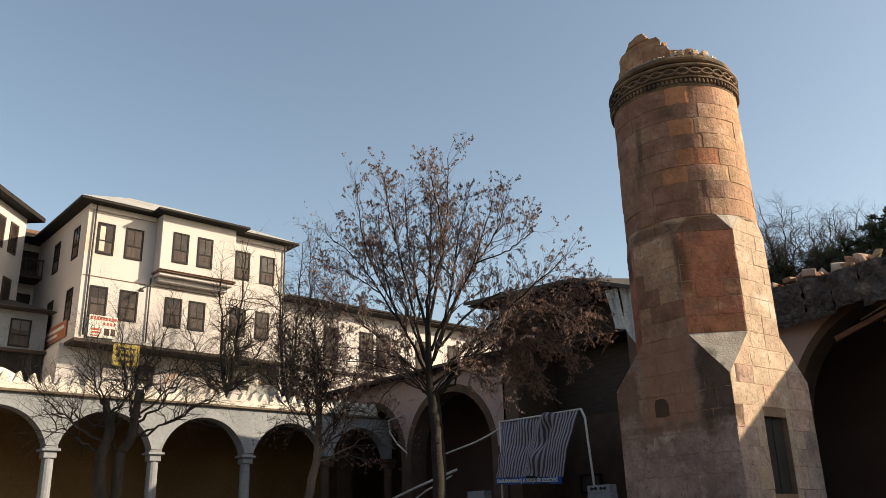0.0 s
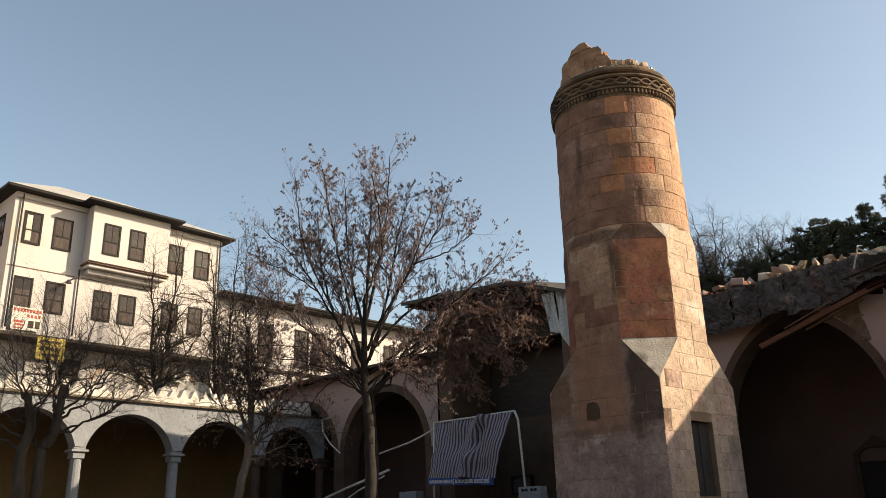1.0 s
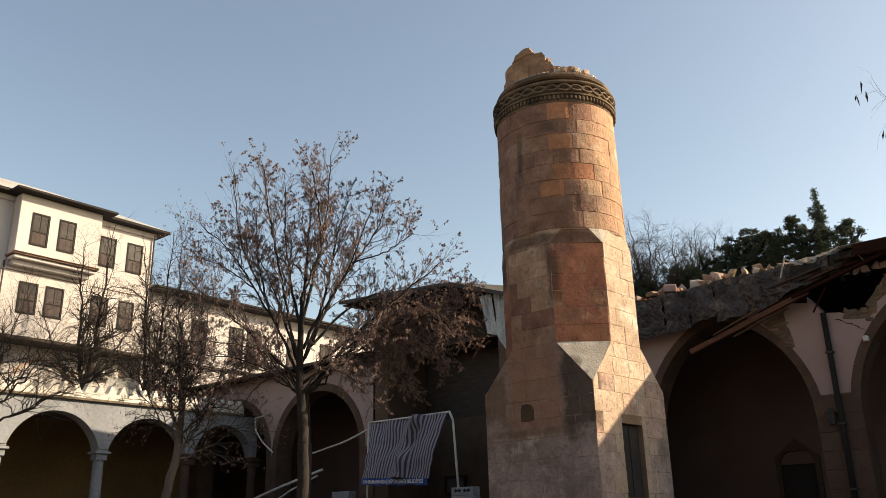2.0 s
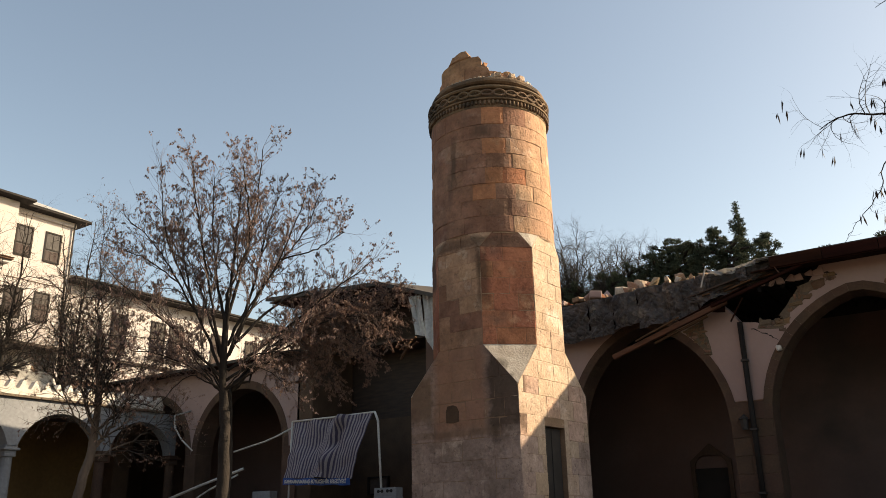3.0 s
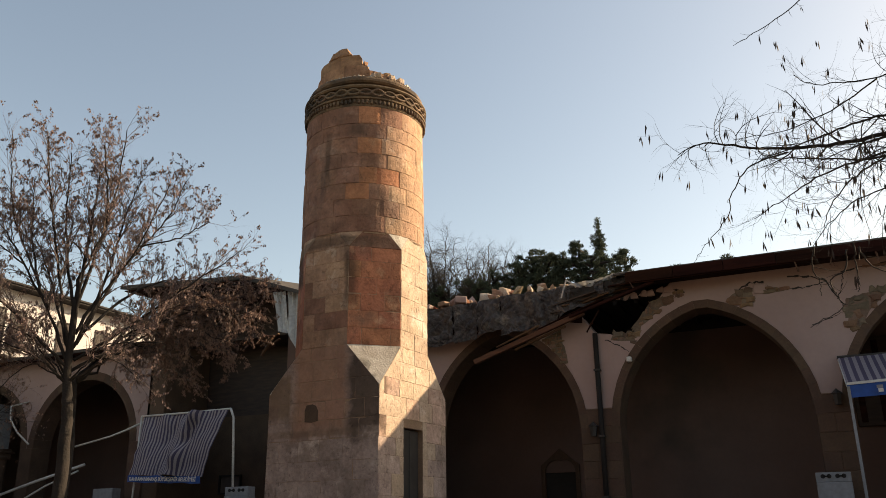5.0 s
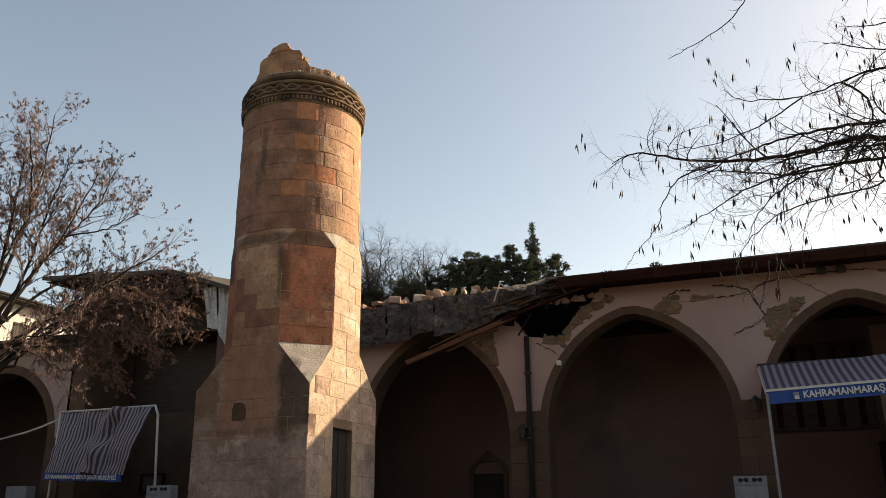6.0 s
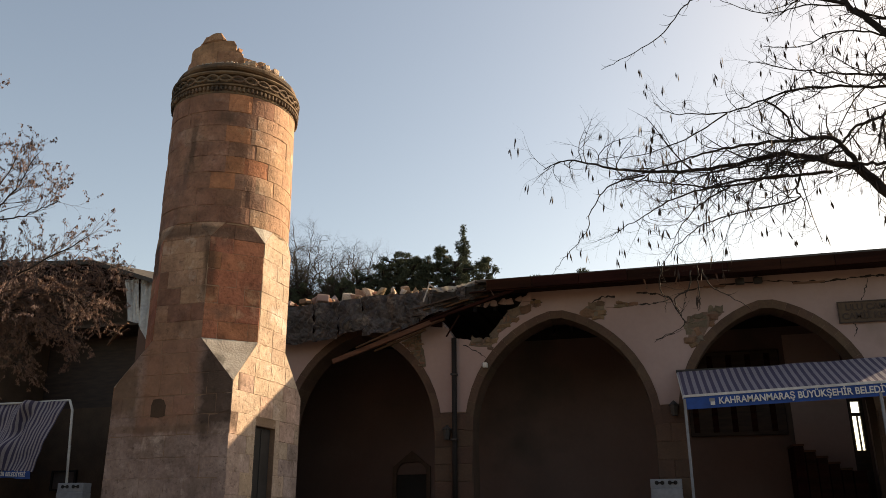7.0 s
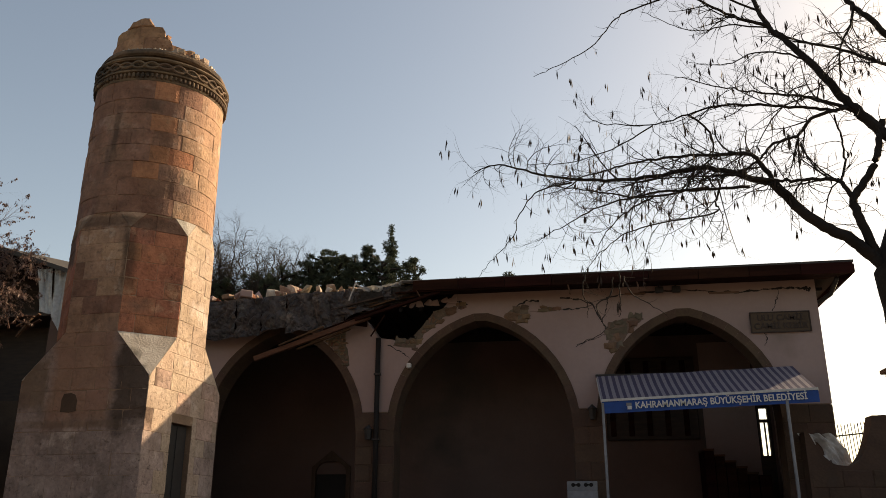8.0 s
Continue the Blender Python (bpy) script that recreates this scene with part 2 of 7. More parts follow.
M_BARK = mat("grey_brown_bark", (0.15, 0.118, 0.097), (0.075, 0.058, 0.048), 4, 0.95, 0.9, 22, dist=0.02, stretch=(1, 1, 0.35))
M_BARK_MID = mat("mottled_grey_bark", (0.055, 0.044, 0.0369), (0.0231, 0.0187, 0.016), 5, 0.95, 0.9, 22, dist=0.02, stretch=(1, 1, 0.4))
M_BARK_DARK = mat("dark_bark", (0.02431, 0.01859, 0.01547), (0.01326, 0.0106, 0.00884), 4, 0.95, 0.8, 22, dist=0.02)
M_TWIG = mat("pale_brown_twig", (0.1275, 0.096, 0.08625), (0.075, 0.054, 0.0465), 6, 0.9, 0.4, 30)
M_LEAF = mat("dry_red_brown_leaf", (0.3123, 0.1962, 0.153), (0.1936, 0.1141, 0.08608), 9, 0.5, 0.2, 40, spec=0.5)
M_SEED = mat("dry_brown_seed", (0.275, 0.193, 0.176), (0.15, 0.102, 0.092), 9, 0.9, 0.2, 40)
M_POD = mat("dark_seed_pod", (0.05, 0.032, 0.022), (0.03, 0.02, 0.015), 9, 0.8, 0.2, 40)
M_NEEDLE = mat("dark_green_foliage", (0.036, 0.04725, 0.03197), (0.06195, 0.07545, 0.04835), 0.8, 0.9, 0.2, 6)
M_GROUND = mat("worn_grey_paving", (0.2, 0.167, 0.134), (0.152, 0.125, 0.0998), 0.4, 0.9, 0.3, 6)
M_RUBBLE = mat("fallen_stone", (0.357, 0.246, 0.17), (0.264, 0.17, 0.115), 2.0, 0.95, 0.9, 12, rnd=0.3, blotch=0.5, dist=0.03)
M_BLUE = mat("blue_vinyl", (0.010, 0.062, 0.25), (0.008, 0.05, 0.21), 1.5, 0.6, 0.05, 8)
M_LETTER = mat("white_lettering", (0.576, 0.576, 0.562), (0.518, 0.518, 0.504), 3, 0.7, 0.0)
M_BRONZE = mat("dark_bronze_plate", (0.084, 0.0525, 0.0315), (0.063, 0.0392, 0.0238), 3, 0.55, 0.2, 20, metal=0.3)
# near-black for openings, holes and cracks: their inner dark is in the colour
M_BLACK = mat("black_for_gaps", (0.03, 0.026, 0.024), (0.02, 0.018, 0.016), 1, 0.95, 0.1, 8)
M_RED_BANNER = mat("red_white_banner", (0.62, 0.60, 0.55), (0.55, 0.52, 0.48), 3, 0.7, 0.05)
M_TERRACOTTA = mat("old_brown_tile", (0.20, 0.115, 0.08), (0.13, 0.08, 0.06), 3, 0.9, 0.6, 12)
M_REDPRINT = mat("red_print", (0.40, 0.075, 0.055), (0.33, 0.065, 0.05), 3, 0.7, 0.0)
M_YELLOW = mat("yellow_print", (0.50, 0.38, 0.10), (0.43, 0.32, 0.09), 3, 0.7, 0.0)


def translucent(m, share):
    """Thin dry leaves let part of the light through."""
    nt = m.node_tree
    n, l = nt.nodes, nt.links
    bsdf = n["Principled BSDF"]
    tr = n.new("ShaderNodeBsdfTranslucent")
    l.new(bsdf.inputs["Base Color"].links[0].from_socket, tr.inputs[0])
    mx = n.new("ShaderNodeMixShader")
    mx.inputs[0].default_value = share
    l.new(bsdf.outputs[0], mx.inputs[1])
    l.new(tr.outputs[0], mx.inputs[2])
    l.new(mx.outputs[0], n["Material Output"].inputs["Surface"])


for leafy, share in ((M_LEAF, 0.5), (M_SEED, 0.35), (M_NEEDLE, 0.2)):
    translucent(leafy, share)


def striped(name, c1, c2, period):
    """Cloth with stripes across its own x."""
    m = mat(name, c1, c1, 1.2, 0.85, 0.2, 30)
    nt = m.node_tree
    n, l = nt.nodes, nt.links
    uv = n.new("ShaderNodeAttribute")
    uv.attribute_name = "across"
    mu = n.new("ShaderNodeMath")
    mu.operation = "PINGPONG"
    mu.inputs[1].default_value = period / 2
    gt = n.new("ShaderNodeMath")
    gt.operation = "GREATER_THAN"
    gt.inputs[1].default_value = period / 4
    l.new(uv.outputs["Fac"], mu.inputs[0])
    l.new(mu.outputs[0], gt.inputs[0])
    bsdf = n["Principled BSDF"]
    src = bsdf.inputs["Base Color"].links[0].from_socket
    x = n.new("ShaderNodeMix")
    x.data_type = "RGBA"
    l.new(gt.outputs[0], x.inputs[0])
    l.new(src, x.inputs[6])
    x.inputs[7].default_value = (*c2, 1)
    l.new(x.outputs[2], bsdf.inputs["Base Color"])
    return m


M_STRIPE_FINE = striped("faded_striped_cloth", (0.28, 0.255, 0.275), (0.06, 0.052, 0.09), 0.118)
M_STRIPE = striped("blue_white_striped_cloth", (0.235, 0.205, 0.225), (0.06, 0.05, 0.085), 0.15)


# ---- mesh helpers ----
def obj(name, verts, faces, material, parent=None, label="", smooth=False):
    me = bpy.data.meshes.new(name)
    me.from_pydata([tuple(v) for v in verts], [], faces)
    me.materials.append(material)
    if smooth:
        me.polygons.foreach_set("use_smooth", [True] * len(me.polygons))
    me.update()
    ob = new(name, me)
    if parent is not None:
        ob.parent = parent
    if label:
        ob["label"] = label
    return ob


def part(name, bm, material, parent=None, label="", smooth=False):
    me = bpy.data.meshes.new(name)
    bmesh.ops.recalc_face_normals(bm, faces=bm.faces)
    bm.to_mesh(me)
    bm.free()
    me.materials.append(material)
    if smooth:
        me.polygons.foreach_set("use_smooth", [True] * len(me.polygons))
    ob = new(name, me)
    if parent is not None:
        ob.parent = parent
    if label:
        ob["label"] = label
    return ob


def base(name, at=(0, 0, 0), label="", category="", group="", kind="", rz=0.0):
    """An empty that carries a thing's parts."""
    e = new(name)
    e.matrix_world = pose(*at, 0, 0, rz)
    return tagged(e, label, category, group, kind)


def boxes(items, bevel=0.0):
    """A bmesh of boxes (x0, x1, y0, y1, z0, z1)."""
    bm = bmesh.new()
    for x0, x1, y0, y1, z0, z1 in items:
        m = Matrix.LocRotScale(((x0 + x1) / 2, (y0 + y1) / 2, (z0 + z1) / 2), None, (abs(x1 - x0), abs(y1 - y0), abs(z1 - z0)))
        bmesh.ops.create_cube(bm, size=1, matrix=m)
    if bevel:
        bmesh.ops.bevel(bm, geom=bm.edges[:], offset=bevel, segments=1, affect="EDGES", profile=0.6)
    return bm


def beam(bm, a, b, w, h):
    """A bar of w by h from a to b."""
    a, b = Vector(a), Vector(b)
    q = (b - a).to_track_quat("X", "Z").to_matrix().to_4x4()
    bmesh.ops.create_cube(bm, size=1, matrix=Matrix.Translation((a + b) / 2) @ q @ Matrix.Diagonal(((b - a).length, w, h, 1)))


def tube(V, F, pts, radii, n=5):
    """Adds a tapered tube along pts to the lists V and F."""
    k0 = len(V)
    up = Vector((0.31, 0.17, 0.93))
    for i, p in enumerate(pts):
        d = (pts[min(i + 1, len(pts) - 1)] - pts[max(i - 1, 0)])
        d.normalize()
        s = d.cross(up)
        if s.length < 0.1:
            s = d.cross(Vector((1, 0, 0)))
        s.normalize()
        c = d.cross(s)
        for j in range(n):
            a = 2 * math.pi * j / n
            V.append(p + (s * math.cos(a) + c * math.sin(a)) * radii[i])
    for i in range(len(pts) - 1):
        for j in range(n):
            a, b = k0 + i * n + j, k0 + i * n + (j + 1) % n
            F.append((a, b, b + n, a + n))
    F.append(tuple(range(k0 + n - 1, k0 - 1, -1)))
    F.append(tuple(range(k0 + (len(pts) - 1) * n, k0 + len(pts) * n)))


def pipe(name, pts, r, material, parent=None, label="", n=8):
    V, F = [], []
    tube(V, F, [Vector(p) for p in pts], [r] * len(pts), n)
    return obj(name, V, F, material, parent, label, smooth=True)


def arch_top(x, x0, x1, spring, rise, pointed):
    """Height of an arch's underside at x."""
    half = (x1 - x0) / 2
    u = min(1.0, abs(x - (x0 + x1) / 2) / half)
    if pointed:
        # two arcs with centres past the middle
        e = (rise * rise - half * half) / (2 * half)
        r = half + e
        return spring + math.sqrt(max(0.0, r * r - (u * half + e) ** 2))
    r = (half * half + rise * rise) / (2 * rise)
    return spring + math.sqrt(max(0.0, r * r - (u * half) ** 2)) - (r - rise)


def arch_wall(bm, x0, x1, z0, top, thick, openings, y=0.0, step=0.12):
    """A wall along x, its face at y and its back at y + thick, with arched openings (a, b, spring, rise, pointed); top(x) gives its height."""
    xs = {x0, x1}
    for a, b, *_ in openings:
        for i in range(33):
            u = -math.cos(math.pi * i / 32)
            xs.add(round((a + b) / 2 + u * (b - a) / 2, 4))
    x = x0
    while x < x1:
        xs.add(round(x, 4))
        x += step * 3
    xs = sorted(v for v in xs if x0 <= v <= x1)

    def under(xa, mid):
        for a, b, sp, rise, pt in openings:
            if a < mid < b:
                return arch_top(xa, a, b, sp, rise, pt)
        return z0

    for xa, xb in zip(xs, xs[1:]):
        mid = (xa + xb) / 2
        za, zb, ta, tb = under(xa, mid), under(xb, mid), top(xa), top(xb)
        p = [bm.verts.new(c) for c in ((xa, y, za), (xb, y, zb), (xb, y, tb), (xa, y, ta), (xa, y + thick, za), (xb, y + thick, zb), (xb, y + thick, tb), (xa, y + thick, ta))]
        bm.faces.new((p[0], p[1], p[2], p[3]))
        bm.faces.new((p[5], p[4], p[7], p[6]))
        bm.faces.new((p[3], p[2], p[6], p[7]))
        bm.faces.new((p[1], p[0], p[4], p[5]))
    ends = [(x0, z0, top(x0)), (x1, z0, top(x1))]
    for a, b, sp, *_ in openings:
        ends += [(a, z0, sp), (b, z0, sp)]
    for xe, za, zb in ends:
        bm.faces.new([bm.verts.new(c) for c in ((xe, y, za), (xe, y + thick, za), (xe, y + thick, zb), (xe, y, zb))])
    bmesh.ops.remove_doubles(bm, verts=bm.verts[:], dist=0.0005)


def block(name, o, u, v, n, u0, u1, v0, v1, depth, material, parent, proud=0.0, gap=0.0016, ch=0.012, rng=random.Random(2)):
    """One dressed stone: a face u0..u1 by v0..v1 in the plane of u and v at o, chamfered, standing out along n."""
    o, u, v, n = Vector(o), Vector(u), Vector(v), Vector(n)
    ch *= rng.uniform(0.2, 1.0)
    u0, u1, v0, v1 = u0 + gap, u1 - gap, v0 + gap, v1 - gap
    # worn edge: three steps along each side, corners knocked off now and then
    ring, inner = [], []
    mid = ((u0 + u1) / 2, (v0 + v1) / 2)
    corners = [(u0, v0), (u1, v0), (u1, v1), (u0, v1)]
    for i in range(4):
        (a0, b0), (a1, b1) = corners[i], corners[(i + 1) % 4]
        for k in range(3):
            t = (k + (rng.uniform(-0.25, 0.25) if k else 0)) / 3
            a, b = a0 + (a1 - a0) * t, b0 + (b1 - b0) * t
            w = ch * rng.uniform(0.4, 1.6) + (rng.random() ** 6) * 0.05
            ring.append((a, b))
            inner.append((a + math.copysign(min(w, abs(mid[0] - a) * 0.5), mid[0] - a), b + math.copysign(min(w, abs(mid[1] - b) * 0.5), mid[1] - b)))
    V = [o + u * a + v * b - n * depth for a, b in ring]
    V += [o + u * a + v * b + n * (proud - ch) for a, b in ring]
    V += [o + u * a + v * b + n * (proud + rng.uniform(-0.002, 0.002)) for a, b in inner]
    F = [tuple(range(24, 36))] + [(i, (i + 1) % 12, 12 + (i + 1) % 12, 12 + i) for i in range(12)] + [(12 + i, 12 + (i + 1) % 12, 24 + (i + 1) % 12, 24 + i) for i in range(12)]
    return obj(name, V, F, material, parent)


def voussoirs(a, b, spring, rise, width, y, parent, material, count=23, proud=0.016, depth=0.72):
    """The stones of a pointed arch on the wall's face at y."""
    pts = []
    for i in range(count + 1):
        s = -1 + 2 * i / count
        x = (a + b) / 2 + math.sin(s * math.pi / 2) * (b - a) / 2
        pts.append(Vector((x, 0, arch_top(x, a, b, spring, rise, True))))
    mid = Vector(((a + b) / 2, 0, spring))
    outs, ins = [], []
    for i, p in enumerate(pts):
        d = pts[min(i + 1, count)] - pts[max(i - 1, 0)]
        nn = Vector((-d.z, 0, d.x)).normalized()
        if i in (0, count):
            nn = Vector((-1 if i == 0 else 1, 0, 0))
        outs.append(p + nn * width)
        ins.append(p - nn * 0.02)
    for i in range(count):
        q = [ins[i], ins[i + 1], outs[i + 1], outs[i]]
        c = sum(q, Vector()) / 4
        q = [q[0].lerp(q[1], 0.003), q[1].lerp(q[0], 0.003), q[2].lerp(q[3], 0.003), q[3].lerp(q[2], 0.003)]
        pr = proud + random.uniform(-0.002, 0.002)
        V = [(w.x, y - pr, w.z) for w in q] + [(w.x, y + depth, w.z) for w in q]
        F = [(0, 1, 2, 3), (4, 7, 6, 5), (0, 4, 5, 1), (1, 5, 6, 2), (2, 6, 7, 3), (3, 7, 4, 0)]
        obj("voussoir", V, F, material, parent)


# ---- ground ----
V, F = [], []
G = [-900, -300, -120, -60, -30, 0, 30, 60, 120, 300, 900]
for gy in G:
    for gx in G:
        V.append((gx, gy, 0))
for j in range(10):
    for i in range(10):
        a = j * 11 + i
        F.append((a, a + 1, a + 12, a + 11))
tagged(obj("ground", V, F, M_GROUND), "worn grey stone paving of the courtyard", "ground", kind="structure")


# ---- mosque portico ----
PY, IMP = 20.0, 3.3                      # face of the wall, height of the imposts
PORT = [(-9.5, -5.5, 2.85, 2.60, True), (-4.56, -0.19, 2.85, 2.72, True), (0.54, 4.54, 3.0, 2.50, True)]
WALL_END = 5.64


def portico_top(x):
    if x < -10:
        return 6.2
    if x < -6.2:
        return 5.65 + 0.08 * math.sin(x * 3)
    pts = ((-6.2, 5.7), (-5.35, 5.68), (-5.2, 5.5), (-5.08, 5.16), (-4.6, 5.1), (-4.25, 4.98), (-3.95, 5.1), (-3.65, 5.45), (-3.3, 5.9), (-3.0, 6.28))
    for (x0, z0), (x1, z1) in zip(pts, pts[1:]):
        if x0 <= x <= x1:
            return z0 + (z1 - z0) * (x - x0) / (x1 - x0) + 0.02 * math.sin(x * 31)
    return 6.28


wall_portico = base("wall_portico", (0, 0, 0), "cracked white plaster arcade wall on brown stone piers", "wall", kind="structure")
bm = bmesh.new()
arch_wall(bm, -14.0, WALL_END, IMP, portico_top, 0.7, PORT, PY)
part("plaster_wall", bm, M_PLASTER, wall_portico)
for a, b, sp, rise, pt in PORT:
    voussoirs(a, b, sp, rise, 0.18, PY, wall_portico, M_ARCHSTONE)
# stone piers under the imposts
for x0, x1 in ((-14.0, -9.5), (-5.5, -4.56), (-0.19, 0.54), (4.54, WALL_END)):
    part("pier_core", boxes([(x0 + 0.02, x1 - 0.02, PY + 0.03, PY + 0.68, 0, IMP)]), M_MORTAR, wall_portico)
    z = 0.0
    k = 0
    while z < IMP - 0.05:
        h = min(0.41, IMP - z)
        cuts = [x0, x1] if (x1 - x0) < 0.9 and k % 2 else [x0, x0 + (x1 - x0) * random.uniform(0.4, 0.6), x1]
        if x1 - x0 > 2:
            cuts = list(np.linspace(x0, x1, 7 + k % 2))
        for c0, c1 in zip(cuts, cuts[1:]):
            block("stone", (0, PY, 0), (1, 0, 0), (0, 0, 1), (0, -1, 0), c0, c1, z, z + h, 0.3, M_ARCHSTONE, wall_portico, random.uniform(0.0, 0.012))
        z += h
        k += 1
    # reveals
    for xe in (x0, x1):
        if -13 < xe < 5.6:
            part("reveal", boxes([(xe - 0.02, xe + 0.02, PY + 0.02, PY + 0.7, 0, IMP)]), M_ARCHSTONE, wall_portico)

# rooms behind the arches
wall_back = base("wall_back", (0, 0, 0), "dim plaster wall at the back of the portico, darkened in its colour", "wall", kind="structure")
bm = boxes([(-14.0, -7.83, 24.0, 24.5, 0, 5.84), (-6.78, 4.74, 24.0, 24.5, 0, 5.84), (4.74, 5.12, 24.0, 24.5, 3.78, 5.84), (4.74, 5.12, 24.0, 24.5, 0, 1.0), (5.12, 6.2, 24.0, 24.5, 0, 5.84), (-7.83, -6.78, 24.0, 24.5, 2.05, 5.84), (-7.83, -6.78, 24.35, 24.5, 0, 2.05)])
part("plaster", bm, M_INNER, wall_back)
part("whitened_plaster", boxes([(3.35, 4.74, 23.97, 24.0, 0, 5.6)]), M_PLASTER, wall_back)
# near-black boards and ceiling stand in for the unlit open roof space
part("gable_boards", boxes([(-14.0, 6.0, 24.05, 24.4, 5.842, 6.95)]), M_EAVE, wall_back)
tagged(part("ceiling", boxes([(-14.2, 6.0, 20.72, 24.04, 6.14, 6.22)] + [(-14.0 + 0.55 * i, -13.9 + 0.55 * i, 20.74, 24.0, 6.02, 6.138) for i in range(36)]), M_EAVE), "near-black ceiling standing for the portico's dark roof space", "ceiling", kind="structure")
wall_end = tagged(part("wall_end", boxes([(5.2, 5.62, 20.7, 24.0, 0, 6.1)]), M_PLASTER), "white plaster end wall of the portico", "wall", kind="structure")
# unseen cross wall added to stop daylight entering from the left end
tagged(part("wall_partition", boxes([(-14.3, -14.0, 20.0, 24.5, 0, 6.2)]), M_INNER), "added plaster cross wall out of view, keeping daylight out of the portico", "wall", kind="structure")
tagged(part("floor", boxes([(-14, 5.6, 20.1, 24.0, 0.004, 0.06)]), M_GROUND), "worn stone floor of the portico", "floor", kind="structure")

# roof of the sound part
roof = base("portico_roof", (0, 0, 0), "low dark timber roof with boarded brown eaves", "roof", kind="structure")
E_Y, E_Z, RG_Y, RG_Z = 19.2, 6.25, 22.4, 7.0


def slab(name, q, t, material, parent, label=""):
    V = [Vector(p) for p in q] + [Vector(p) - Vector((0, 0, t)) for p in q]
    F = [(0, 1, 2, 3), (7, 6, 5, 4), (0, 4, 5, 1), (1, 5, 6, 2), (2, 6, 7, 3), (3, 7, 4, 0)]
    return obj(name, V, F, material, parent, label)


slab("roof_slope", [(-4.25, E_Y, E_Z + 0.17), (6.32, E_Y, E_Z + 0.20), (5.6, RG_Y, RG_Z), (-5.1, RG_Y, RG_Z)], 0.05, M_ROOF, roof)
slab("roof_slope", [(-5.1, RG_Y, RG_Z), (5.6, RG_Y, RG_Z), (6.32, 25.4, 6.2), (-5.1, 25.4, 6.2)], 0.05, M_ROOF, roof)
slab("roof_slope", [(6.32, E_Y, E_Z + 0.20), (6.34, 25.4, 6.2), (5.62, RG_Y + 0.1, RG_Z), (5.6, RG_Y, RG_Z)], 0.05, M_ROOF, roof)
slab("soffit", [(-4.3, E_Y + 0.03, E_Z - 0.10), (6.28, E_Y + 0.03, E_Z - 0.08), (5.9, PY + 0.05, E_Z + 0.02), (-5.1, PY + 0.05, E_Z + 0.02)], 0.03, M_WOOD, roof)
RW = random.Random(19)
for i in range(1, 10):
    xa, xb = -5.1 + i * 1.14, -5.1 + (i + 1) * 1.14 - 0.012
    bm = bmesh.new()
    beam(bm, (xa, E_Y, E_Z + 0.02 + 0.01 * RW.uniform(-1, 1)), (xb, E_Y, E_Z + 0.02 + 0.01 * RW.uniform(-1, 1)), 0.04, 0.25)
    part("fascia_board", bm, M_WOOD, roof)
bm = bmesh.new()
beam(bm, (6.3, E_Y, E_Z), (6.3, 25.4, E_Z - 0.06), 0.04, 0.2)
part("fascia_board", bm, M_WOOD, roof)

# ---- minaret ----
MC, MS, MROT = Vector((-9.643, 16.371, 0)), 2.88, -3.5
Z_AR, Z_OCT, Z_OCT2, Z_CYL, Z_COR = 3.43, 4.36, 6.58, 6.95, 10.13
MK = 0.88   # the whole tower is built at full size and set to this scale
minaret = base("minaret", (MC.x * MK, MC.y * MK, 0.7 * (1 - MK)), "broken honey-coloured limestone minaret with octagonal middle and square base", "minaret", rz=MROT)
minaret.scale = (MK, MK, MK)
H = MS / 2
T8 = H * math.tan(math.pi / 8)
# core, a little behind the face of the stones
bm = bmesh.new()
e = 0.004
sq = [(-H + e, -H + e), (H - e, -H + e), (H - e, H - e), (-H + e, H - e)]
h2, t2 = H - e, T8 - e * 0.4
oc = [(-t2, -h2), (t2, -h2), (h2, -t2), (h2, t2), (t2, h2), (-t2, h2), (-h2, t2), (-h2, -t2)]
lo = [bm.verts.new((x, y, -0.095)) for x, y in sq]
ar = [bm.verts.new((x, y, Z_AR - 0.02)) for x, y in sq]
o1 = [bm.verts.new((x, y, Z_OCT - 0.02)) for x, y in oc]
o2 = [bm.verts.new((x, y, Z_OCT2)) for x, y in oc]
for i in range(4):
    bm.faces.new((ar[i], ar[(i + 1) % 4], o1[(2 * i + 1)], o1[2 * i]))
    bm.faces.new((ar[i], o1[2 * i], o1[(2 * i - 1) % 8]))
    if i == 1:
        continue
    bm.faces.new((lo[i], lo[(i + 1) % 4], ar[(i + 1) % 4], ar[i]))
# the side with the doorway
dx, d0, d1, dz0, dz1, dd = H - e, -0.46, 0.36, 1.14, 2.64, 0.32


def quad(*c):
    bm.faces.new([bm.verts.new(q) for q in c])


quad((dx, -h2, -0.095), (dx, d0, -0.095), (dx, d0, Z_AR - 0.02), (dx, -h2, Z_AR - 0.02))
quad((dx, d1, -0.095), (dx, h2, -0.095), (dx, h2, Z_AR - 0.02), (dx, d1, Z_AR - 0.02))
quad((dx, d0, -0.095), (dx, d1, -0.095), (dx, d1, dz0), (dx, d0, dz0))
quad((dx, d0, dz1), (dx, d1, dz1), (dx, d1, Z_AR - 0.02), (dx, d0, Z_AR - 0.02))
quad((dx, d0, dz0), (dx - dd, d0, dz0), (dx - dd, d0, dz1), (dx, d0, dz1))
quad((dx, d1, dz0), (dx, d1, dz1), (dx - dd, d1, dz1), (dx - dd, d1, dz0))
quad((dx, d0, dz1), (dx - dd, d0, dz1), (dx - dd, d1, dz1), (dx, d1, dz1))
quad((dx, d0, dz0), (dx, d1, dz0), (dx - dd, d1, dz0), (dx - dd, d0, dz0))
